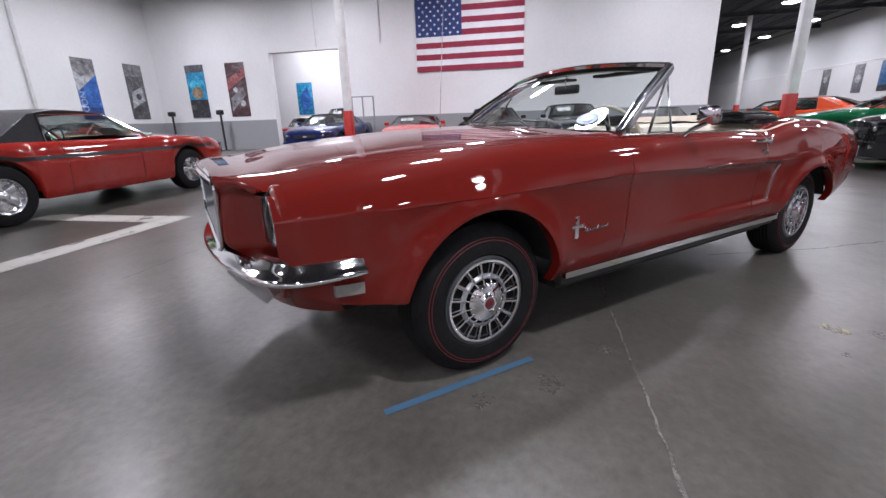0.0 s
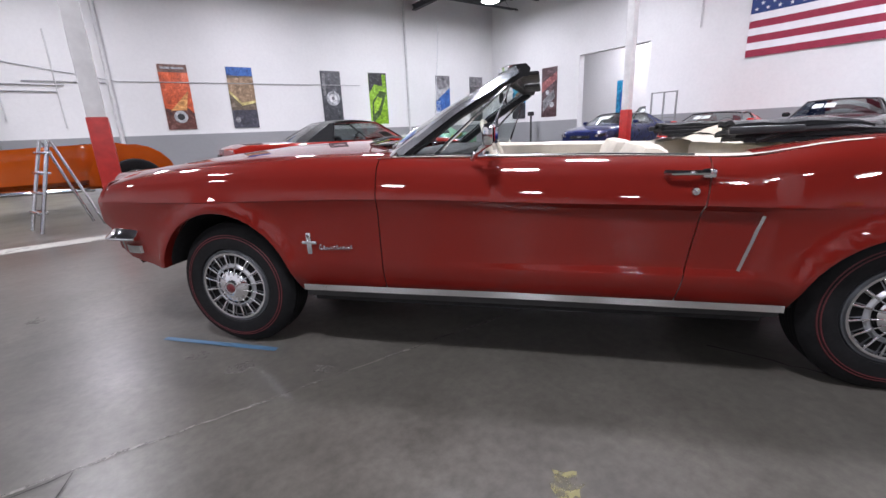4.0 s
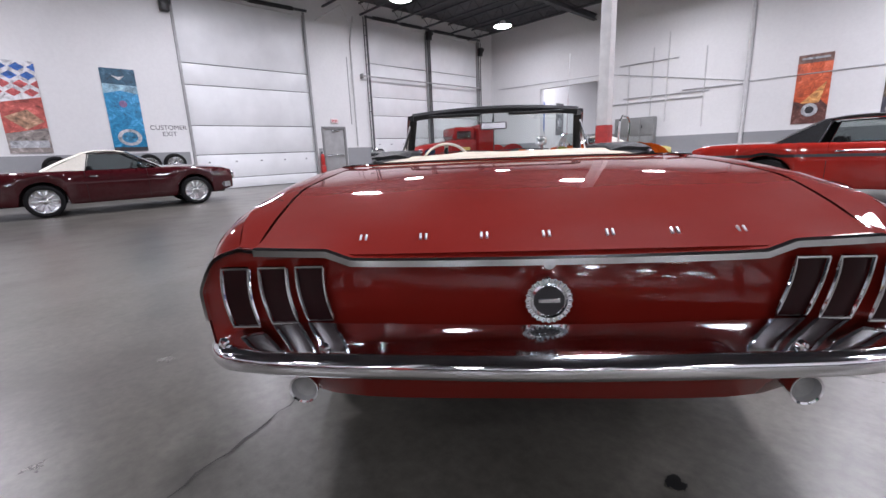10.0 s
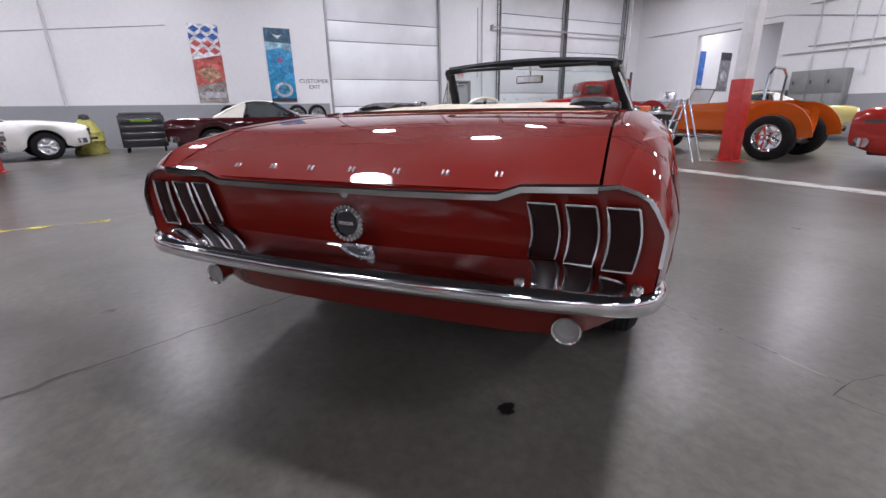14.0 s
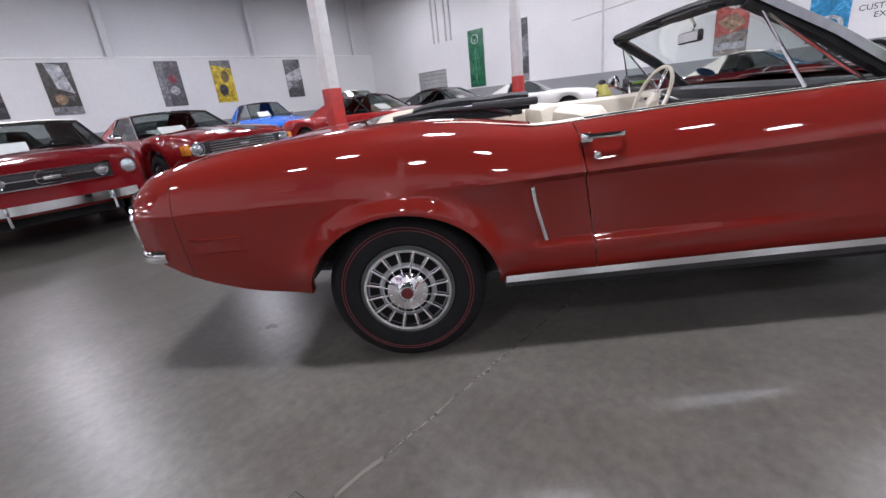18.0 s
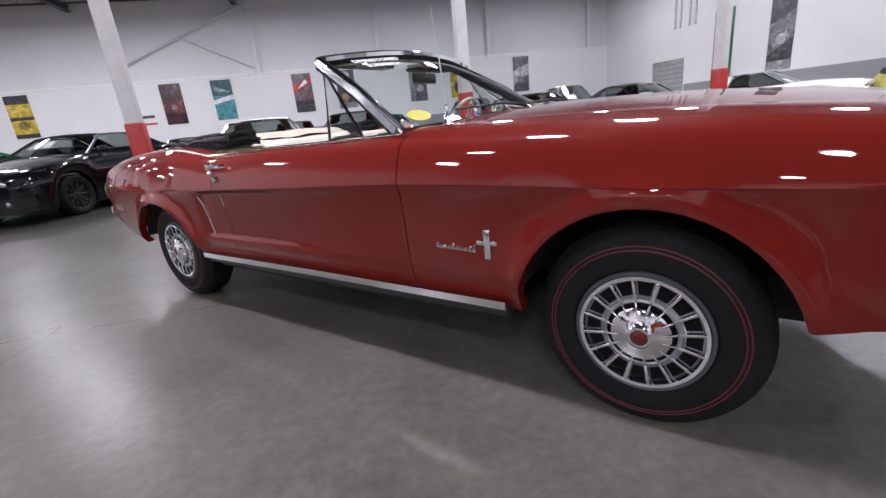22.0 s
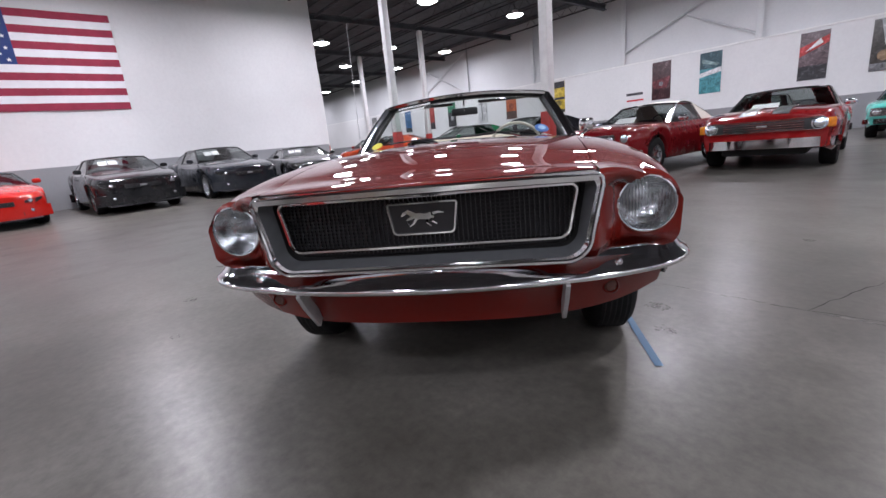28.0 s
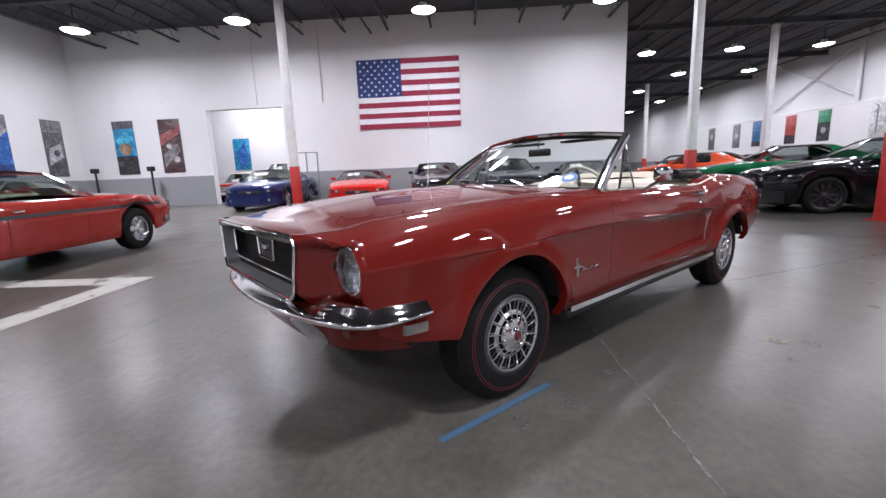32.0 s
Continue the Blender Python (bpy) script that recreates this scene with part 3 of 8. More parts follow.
        for s in (1, -1):
            sg = MB().add([(cw - 0.08, yb * s, zb), (rf + 0.02, yr * s, zr - 0.06), (rr + 0.1, yr * s, zr - 0.06), (rr - 0.02, yb * s, zb)], [(0, 1, 2, 3)])
            part("side_window", sg, glass, c).visible_shadow = False
            part("window_frame", MB().tube([(rf + 0.03, (yr + 0.006) * s, zr - 0.055), ((rf + rr) / 2, (yr + 0.012) * s, zr - 0.045), (rr + 0.08, (yr + 0.006) * s, zr - 0.055), (rr - 0.03, (yb + 0.006) * s, zb)], 0.014, 6), CHROME if d["bumper"] == "chrome" else SATIN_BLACK, c)
    # seats and dash
    for sy in (0.36, -0.36):
        part("seat", MB().rbox(-0.35, 0.2, sy - 0.24, sy + 0.24, 0.42, 0.6, 0.06).rbox(-0.5, -0.34, sy - 0.24, sy + 0.24, 0.5, d["belt"] + 0.16, 0.06, pose(-0.02, 0, 0.0, 0, -8)), d["seat"], c)
    part("rear_seat", MB().rbox(-1.15, -0.8, -0.55, 0.55, 0.45, d["belt"] - 0.03, 0.06), d["seat"], c)
    part("dashboard", MB().rbox(cw - 0.35, cw + 0.02, -w * 0.78, w * 0.78, d["belt"] - 0.2, d["belt"] - 0.01, 0.04), SATIN_BLACK, c)
    part("steering_wheel", MB().lathe([(0.19 + 0.012 * math.cos(a), 0.012 * math.sin(a)) for a in np.linspace(0, 2 * math.pi, 7)], 20, pose(cw - 0.48, 0.36, d["belt"] + 0.0, 0, 0, -90) @ pose(0, 0, 0, -25)), BLACK, c)
    if d["paper"]:
        cards = ((-0.46, -0.02, 0.1, 0.42),) if d["bumper"] == "chrome" else ((-0.5, -0.3, 0.5, 0.8), (-0.27, -0.07, 0.52, 0.82))
        for y0, y1, f0, f1 in cards:
            foot, head = Vector((cw + 0.06, 0, zb + 0.02)), Vector((rf + 0.03, 0, zr - 0.04))
            a, b = foot.lerp(head, f0), foot.lerp(head, f1)
            part("price_card", MB().add([(a.x, y0, a.z), (a.x, y1, a.z), (b.x, y1 * 0.94, b.z), (b.x, y0 * 0.94, b.z)], [(0, 1, 2, 3)]), PAPER, c, "white price card behind the windscreen")
    # face
    gz = d["nose_z"] - 0.135
    chrome_face = d["bumper"] == "chrome"
    gh = d.get("gh", 0.088 if chrome_face else 0.05)
    gy = w * d.get("gy", 0.84 if chrome_face else 0.4)
    fx = nose + 0.012
    recess = part("grille", MB().rbox(nose - 0.04, fx + 0.026, -gy, gy, gz - gh, gz + gh, 0.02), BLACK, c)
    if chrome_face:
        edge = [(fx + 0.03, -gy, gz - gh), (fx + 0.045, 0, gz - gh), (fx + 0.03, gy, gz - gh), (fx + 0.03, gy, gz + gh), (fx + 0.045, 0, gz + gh), (fx + 0.03, -gy, gz + gh), (fx + 0.03, -gy, gz - gh)]
        part("grille_surround", MB().tube(edge, 0.009, 6, (1, 0, 0)), CHROME, recess)
        inner = gy - (0.2 if d["gy_lamps"] else 0.02)
    else:
        inner = gy * 0.94
    for k in range(d.get("bars", 4)):
        z = gz - gh + gh * 2 * (k + 0.5) / d.get("bars", 4)
        part("grille_bar", MB().box(fx + 0.024, fx + 0.036, -inner, inner, z - 0.005, z + 0.005), CHROME if chrome_face else SATIN_BLACK, recess)
    part("nose_badge", MB().rbox(fx + 0.03, fx + 0.046, -0.07, 0.07, gz - 0.022, gz + 0.022, 0.008), CHROME if chrome_face else BRUSHED, recess)
    if d.get("fog"):
        for s in (1, -1):
            lm = pose(fx + 0.03, s * (gy - 0.085), gz, 0, 0, -90)
            fg = part("grille_lamp", MB().lathe([(0.001, 0.02), (0.035, 0.016), (0.05, 0.002)], 18, lm), LENS_GLASS, c, "round lamp in the grille end")
            part("ring", MB().lathe([(0.05, 0.002), (0.053, 0.01), (0.06, 0.004), (0.06, -0.03)], 18, lm), CHROME, fg)
            part("bumper_guard", MB().rbox(nose + 0.06, nose + 0.125, s * w * 0.48 - 0.014, s * w * 0.48 + 0.014, d["clear"], d["clear"] + 0.2, 0.01), CHROME, c)
        part("badge_frame", MB().tube([(fx + 0.05, y, gz + z) for y, z in ((-0.125, -0.03), (-0.1, -0.05), (0.1, -0.05), (0.125, -0.03), (0.125, 0.03), (0.1, 0.05), (-0.1, 0.05), (-0.125, 0.03), (-0.125, -0.03))], 0.007, 6, (1, 0, 0)), CHROME, recess)
    ys = [w * 0.74] if d["lamps"] == 2 else [w * 0.75, w * 0.55]
    for s in (1, -1):
        for y in ys:
            r1 = 0.083 if d["lamps"] == 2 else 0.068
            lamp_m = pose(nose + (0.03 if d["gy_lamps"] else 0.0), y * s, gz + 0.002, 0, 0, -90)
            if chrome_face:
                hl = part("headlight", MB().lathe([(0.001, 0.03), (r1 * 0.6, 0.022), (r1, 0.0)], 20, lamp_m), LENS_GLASS, c)
                part("bezel", MB().lathe([(r1, 0.0), (r1 + 0.004, 0.018), (r1 + 0.016, 0.012), (r1 + 0.02, -0.06)], 20, lamp_m), CHROME if d["gy_lamps"] else paint, hl)
            else:
                pod = [(nose - 0.01, s * (y - 0.16), gz + 0.0), (nose + 0.0, s * (y - 0.16), gz + 0.05), (nose - 0.03, s * (y + 0.02), gz + 0.085), (nose - 0.16, s * (y + 0.14), gz + 0.1), (nose - 0.17, s * (y + 0.14), gz + 0.06), (nose - 0.06, s * (y + 0.02), gz - 0.005)]
                hl = part("headlight", MB().add([(x + 0.035, yy, z) for x, yy, z in pod] + [(x - 0.06, yy, z) for x, yy, z in pod], [(0, 1, 2, 3, 4, 5)] + [(k, (k + 1) % 6, 6 + (k + 1) % 6, 6 + k) for k in range(6)]), SATIN_BLACK, c, "dark swept headlight pod")
                part("lamp_lens", MB().lathe([(0.001, 0.02), (0.035, 0.014), (0.045, 0.0)], 16, pose(nose + 0.015, s * (y - 0.07), gz + 0.04, 0, 0, -90 + s * 8)), LENS_GLASS, hl)
                part("fog_lamp", MB().lathe([(0.001, 0.016), (0.032, 0.01), (0.04, -0.02)], 14, pose(nose + 0.03, s * w * 0.66, d["clear"] + 0.17, 0, 0, -90 + s * 8)), LENS_GLASS, c)
        if chrome_face and d.get("corner"):
            part("parking_lamp", MB().rbox(nose - 0.1, nose + 0.02, s * w * 0.88 - 0.05, s * w * 0.88 + 0.05, gz - gh * 0.8, gz + gh * 0.8, 0.02), AMBER_LENS, c, "amber corner lamp")
        if chrome_face:
            part("taillight", MB().rbox(tail - 0.045, tail + 0.03, s * w * 0.62 - 0.14, s * w * 0.62 + 0.14, d["tail_z"] - 0.2, d["tail_z"] - 0.09, 0.015), RED_LENS, c)
        else:
            part("taillight", MB().rbox(tail - 0.035, tail + 0.1, s * w * 0.66 - 0.12, s * w * 0.66 + 0.12, d["tail_z"] - 0.2, d["tail_z"] - 0.08, 0.03), RED_LENS, c)
    bz = d["clear"] + 0.13
    deep = d.get("deep", 0.062)
    for nm, xe, s in (("front_bumper", nose, 1), ("rear_bumper", tail, -1)):
        if chrome_face:
            pts = [(xe + s * (0.06 - 0.3 * (abs(k) / 8) ** 5), w * 0.98 * k / 8, bz + 0.02) for k in range(-8, 9)]
            out = -1 if s > 0 else 1
            ring = [(0.03, -deep), (-0.02, -deep * 1.05), (-0.045, -deep * 0.4), (-0.05, 0.0), (-0.045, deep * 0.5), (-0.015, deep), (0.03, deep * 0.95)]
            part(nm, MB().sweep(pts, ring if s > 0 else [(-a, b) for a, b in reversed(ring)]), CHROME, c)
        else:
            pts = [(xe + s * (0.045 - 0.34 * (abs(k) / 8) ** 4), w * 0.96 * k / 8, bz) for k in range(-8, 9)]
            ring = [(0.06, -0.12), (-0.015, -0.13), (-0.03, -0.06), (-0.025, 0.03), (-0.01, 0.1), (0.06, 0.12)]
            part(nm, MB().sweep(pts, ring if s > 0 else [(-a, b) for a, b in reversed(ring)]), paint, c)
    if not chrome_face:
        part("intake", MB().rbox(nose + 0.03, nose + 0.082, -w * 0.52, w * 0.52, bz - 0.085, bz + 0.035, 0.02), BLACK, c)
        part("splitter", MB().rbox(nose - 0.25, nose + 0.1, -w * 0.8, w * 0.8, bz - 0.15, bz - 0.125, 0.008), SATIN_BLACK, c)
    for s in (1, -1) if not chrome_face else (1,):
        part("mirror", MB().rbox(cw - 0.3, cw - 0.18, min(s * w * 0.92, s * (w * 0.92 + 0.17)), max(s * w * 0.92, s * (w * 0.92 + 0.17)), d["belt"] + 0.02, d["belt"] + 0.13, 0.04), CHROME if chrome_face else paint, c)
    if d["stripe"]:
        st = MB()
        for s in (0.22, -0.22):
            for a, b in zip(rows, rows[1:]):
                if a[-1][0] > cw + 0.16:
                    q = []
                    for r in (a, b):
                        x, y, z = r[-1]
                        q.append([(x, s + e, z + 0.006 + 0.045 * (1 - ((s + e) / y) ** 2)) for e in (-0.11, 0, 0.11)])
                    st.grid(q)
        part("hood_stripes", st, d["stripe"], c)
    if d.get("side_stripe"):
        st = MB()
        for s in (1, -1):
            for a, b in zip(rows, rows[1:]):
                if tail + 0.15 < a[0][0] < nose - 0.4:
                    q = []
                    for r in (a, b):
                        z0 = max(d["belt"] - 0.2, r[0][2] + 0.012)
                        q.append([(r[0][0], s * (float(np.interp(z, [p[2] for p in r], [p[1] for p in r])) + 0.005), z) for z in (z0, z0 + 0.045)])
                    st.grid(q)
        part("side_stripe", st, d["side_stripe"], c)
    for x in (xf, xr):
        for s in (1, -1):
            add_wheel(c, x, s * (w - d["tw"] / 2 - 0.035), d["r"], d["tw"], d["style"], d["rim"])
    return c

# ---- parked cars: where they stand ----
MAROON, DARK = (0.04, 0.004, 0.006), (0.006, 0.0065, 0.008)
CLASSIC = dict(L=4.65, W=1.76, wb=2.74, fo=0.86, H=1.31)
MUSCLE = dict(L=4.85, W=1.92, wb=2.82, fo=0.93, H=1.33, r=0.34, tw=0.23, lamps=4)
MODERN = dict(L=4.75, W=1.9, wb=2.75, fo=0.93, H=1.38, r=0.345, tw=0.24, bumper="body", style="modern", belt=0.98, hood=0.95, deck=1.02, nose_z=0.76, tail_z=0.95, cowl=0.85, rf=0.2, rr=-0.75, bb=-1.5, sill=0.2, clear=0.2)
LOW = dict(MODERN, L=4.45, H=1.22, belt=0.88, hood=0.86, deck=0.92, nose_z=0.66, tail_z=0.86, wb=2.65, rf=0.1)


def park(name, label, sp, place, color, roof=None):
    x, y, heading = place
    return parked_car(name, label, sp, pose(x, y, 0, 0, 0, heading), color, roof)


park("muscle_car", "orange-red two-door muscle car, black vinyl roof, black side stripe", dict(MUSCLE, side_stripe=BLACK, H=1.29, rf=0.2, rr=-0.75), (-2.0, -6.98, 180.5), (0.3, 0.018, 0.012), BLACK_VINYL)
park("coupe", "dark maroon two-door coupe with cream vinyl roof and bright wheels", dict(CLASSIC, style="modern"), (10.5, 1.0, -93), MAROON, WHITE_VINYL)
park("muscle_car", "pale gold muscle car with black vinyl roof by the cabinets", dict(MUSCLE), (5.9, -12.9, 28), (0.42, 0.36, 0.13), WHITE_VINYL)
park("pickup", "red old pickup in the back room", dict(CLASSIC, H=1.7, belt=1.15, hood=1.1, deck=1.1, nose_z=1.0, tail_z=1.05), (10.6, -22.0, 62), (0.35, 0.03, 0.02), None)
park("sports_car", "bright red low modern sports car against the wall", dict(LOW, paper=True), (-12.2, -4.3, 8), (0.45, 0.016, 0.011), None)
park("sports_coupe", "matt dark grey modern muscle coupe", dict(MODERN), (-12.4, -1.6, 7), (0.012, 0.0125, 0.0135), None)
park("saloon", "slate grey modern saloon with tinted glass", dict(MODERN, H=1.42), (-12.5, 0.95, 6), (0.02, 0.023, 0.028), None)
park("sports_car", "gloss black low modern sports car", dict(LOW), (-12.6, 3.7, -8), DARK, None)
park("sports_coupe", "orange modern muscle coupe with silver wheels", dict(MODERN), (-13.6, 8.4, 215), (0.42, 0.055, 0.018), None)
park("saloon", "bright green modern coupe with gold mesh wheels", dict(MODERN, style="mesh", rim=plain("gold_rim", (0.5, 0.36, 0.14), 0.3, 0.9, 9, 0.1)), (-8.3, 7.7, -110), (0.008, 0.13, 0.05), None)
park("sports_coupe", "gloss black modern muscle coupe beside the column", dict(MODERN, rim=SATIN_BLACK), (-5.4, 7.6, -104), DARK, None)
park("convertible", "dark red classic car with white convertible roof raised", dict(CLASSIC, gy=0.56, gy_lamps=False, gh=0.078, bars=1, fog=True, hood=0.94, nose_z=0.83, deep=0.045), (-1.95, 7.35, -92), (0.16, 0.008, 0.011), WHITE_VINYL)
park("muscle_car", "red classic muscle car with two black bonnet stripes", dict(MUSCLE, stripe=SATIN_BLACK, hood=0.97, nose_z=0.84, lamps=2, corner=True, deep=0.075, bars=5, gy=0.76), (0.15, 8.5, -84), (0.2, 0.008, 0.009), None)
park("muscle_car", "red classic coupe with black grille and price card", dict(MUSCLE, L=4.7), (4.5, 8.1, -79), (0.22, 0.009, 0.01), None)
park("muscle_car", "bright red classic coupe with dark bonnet", dict(MUSCLE, L=4.7), (7.7, 8.3, -80), (0.32, 0.012, 0.01), BLACK_VINYL)
park("coupe", "white classic two-door with chrome bumper by the wall", dict(CLASSIC, L=4.9), (11.3, 7.7, -66), (0.7, 0.7, 0.66), None)
park("sports_car", "silver white classic sports car in the second row", dict(CLASSIC, H=1.22, belt=0.86), (-5.6, 14.9, -75), (0.55, 0.56, 0.56), None)
park("saloon", "dark red classic saloon in the second row", dict(CLASSIC, H=1.4), (-1.9, 15.2, -85), (0.2, 0.01, 0.012), None)
park("coupe", "teal classic coupe in the second row", dict(CLASSIC), (1.6, 15.0, -88), (0.1, 0.42, 0.36), None)
park("pickup", "bright blue classic pickup in the second row", dict(CLASSIC, H=1.6, belt=1.05, hood=1.0, deck=1.0), (5.2, 15.2, -92), (0.02, 0.12, 0.5), None)
park("jeep", "beige open off-roader by the far wall", dict(CLASSIC, L=3.9, H=1.75, belt=1.1, hood=1.1, deck=1.1, nose_z=1.0, tail_z=1.05, r=0.36), (9.4, 15.0, -85), (0.42, 0.38, 0.28), WHITE_VINYL)
park("coupe", "dark coupe in the second row", dict(CLASSIC), (-9.4, 14.6, -85), (0.02, 0.025, 0.03), None)
park("coupe", "red coupe far down the hall", dict(MODERN), (-17.0, 9.5, -60), (0.28, 0.014, 0.012), None)
park("coupe", "red classic coupe far down the hall", dict(CLASSIC), (-20.5, 14.8, -75), (0.22, 0.01, 0.01), None)
park("coupe", "dark red coupe far down the hall", dict(CLASSIC), (-24.8, 14.6, -75), (0.22, 0.012, 0.012), None)
park("saloon", "dark saloon far down the hall", dict(MODERN), (-25.5, 8.6, -40), DARK, None)
park("saloon", "dark blue modern saloon by the red column", dict(MODERN), (-12.6, -7.75, 3), (0.008, 0.014, 0.07), None)
park("small_car", "red classic small car with white roof", dict(CLASSIC, L=4.2, H=1.38), (-18.6, -12.0, 12), (0.28, 0.012, 0.011), WHITE_VINYL)
park("pickup", "white modern pickup in the wide opening", dict(MODERN, L=5.4, H=1.75, belt=1.2, hood=1.15, deck=1.15, nose_z=1.05, tail_z=1.1, wb=3.2, r=0.39), (-18.2, -9.6, 10), (0.6, 0.6, 0.6), None)
park("coupe", "pale green classic car against the south wall", dict(CLASSIC), (-9.2, -15.2, 8), (0.16, 0.3, 0.2), None)

# motorcycle just inside the wide opening
bike = thing("motorcycle", "black and chrome motorcycle parked in the wide opening", "motorcycle", pose(-16.2, -10.9, 0, 0, 0, 20))
for x in (0.72, -0.72):
    add_wheel(bike, x, 0.0001, 0.32, 0.12, "mesh", CHROME)
part("frame", MB().tube([(0.55, 0, 0.86), (0.25, 0, 0.34), (-0.3, 0, 0.32), (-0.55, 0, 0.6), (0.5, 0, 0.8)], 0.022, 8, (0, 1, 0)), SATIN_BLACK, bike)
part("fuel_tank", MB().rbox(-0.02, 0.46, -0.13, 0.13, 0.74, 0.95, 0.07), car_paint((0.26, 0.01, 0.011)), bike)
part("saddle", MB().rbox(-0.62, -0.02, -0.13, 0.13, 0.7, 0.8, 0.04), BLACK_VINYL, bike)
part("engine", MB().rbox(-0.2, 0.24, -0.16, 0.16, 0.3, 0.66, 0.04), BRUSHED, bike)
part("handlebar", MB().tube([(0.36, -0.38, 1.08), (0.5, -0.2, 1.06), (0.54, 0, 1.0), (0.5, 0.2, 1.06), (0.36, 0.38, 1.08)], 0.014, 8, (0, 0, 1)), CHROME, bike)
part("headlight", MB().lathe([(0.001, 0.04), (0.06, 0.03), (0.085, 0.0), (0.06, -0.08), (0.01, -0.1)], 18, pose(0.66, 0, 0.92, 0, 0, -90)), CHROME, bike)
part("front_mudguard", MB().sweep([(0.72 + 0.35 * math.cos(a), 0, 0.32 + 0.35 * math.sin(a)) for a in np.linspace(0.4, 2.6, 9)], [(-0.07, -0.006), (0.07, -0.006), (0.07, 0.006), (-0.07, 0.006)], up=(0, 1, 0)), CHROME, bike)
part("rear_mudguard", MB().sweep([(-0.72 + 0.36 * math.cos(a), 0, 0.32 + 0.36 * math.sin(a)) for a in np.linspace(0.3, 2.9, 9)], [(-0.08, -0.006), (0.08, -0.006), (0.08, 0.006), (-0.08, 0.006)], up=(0, 1, 0)), CHROME, bike)
for s in (1, -1):
    part("fork", MB().tube([(0.54, s * 0.09, 1.0), (0.72, s * 0.09, 0.32)], 0.02, 8, (0, 1, 0)), CHROME, bike)
    part("exhaust_pipe", MB().tube([(0.2, s * 0.17, 0.45), (0.12, s * 0.2, 0.28), (-0.85, s * 0.2, 0.26)], 0.035, 8, (0, 1, 0)), CHROME, bike)
part("side_stand", MB().tube([(-0.1, 0.14, 0.34), (-0.05, 0.3, 0.008)], 0.012, 6, (1, 0, 0)), SATIN_BLACK, bike)

# red tractor lorry by the roller doors
LORRY_RED = car_paint((0.25, 0.01, 0.01))
lorry = thing("lorry", "red vintage tractor lorry with sleeper box, parked by the roller doors", "lorry", pose(11.9, -12.5, 0, 0, 0, 68))
st = []
for x, w, z in ((2.75, 0.42, 1.15), (2.6, 0.5, 1.28), (2.2, 0.56, 1.36), (1.6, 0.62, 1.42), (1.15, 0.66, 1.46)):
    st.append([(x, w * math.cos(a) ** 0.7 if math.cos(a) > 0 else -w * abs(math.cos(a)) ** 0.7, 0.75 + (z - 0.75) * math.sin(a)) for a in np.linspace(0, math.pi, 13)])
part("bonnet", MB().grid(st), LORRY_RED, lorry)
part("nose", MB().rbox(2.62, 2.8, -0.46, 0.46, 0.62, 1.14, 0.08), LORRY_RED, lorry)
for k in range(4):
    part("grille_bar", MB().rbox(2.78, 2.83, -0.36, 0.36, 0.72 + 0.09 * k, 0.76 + 0.09 * k, 0.012), STEEL_DARK, lorry)
part("cab", MB().rbox(-0.1, 1.2, -0.78, 0.78, 0.62, 1.5, 0.12), LORRY_RED, lorry)
part("cab_roof", MB().rbox(-0.08, 1.02, -0.72, 0.72, 1.46, 2.06, 0.2), LORRY_RED, lorry)
part("windscreen", MB().add([(1.04, -0.58, 1.52), (1.04, 0.58, 1.52), (0.99, 0.54, 1.88), (0.99, -0.54, 1.88)], [(0, 1, 2, 3)]), TINT_GLASS, lorry)
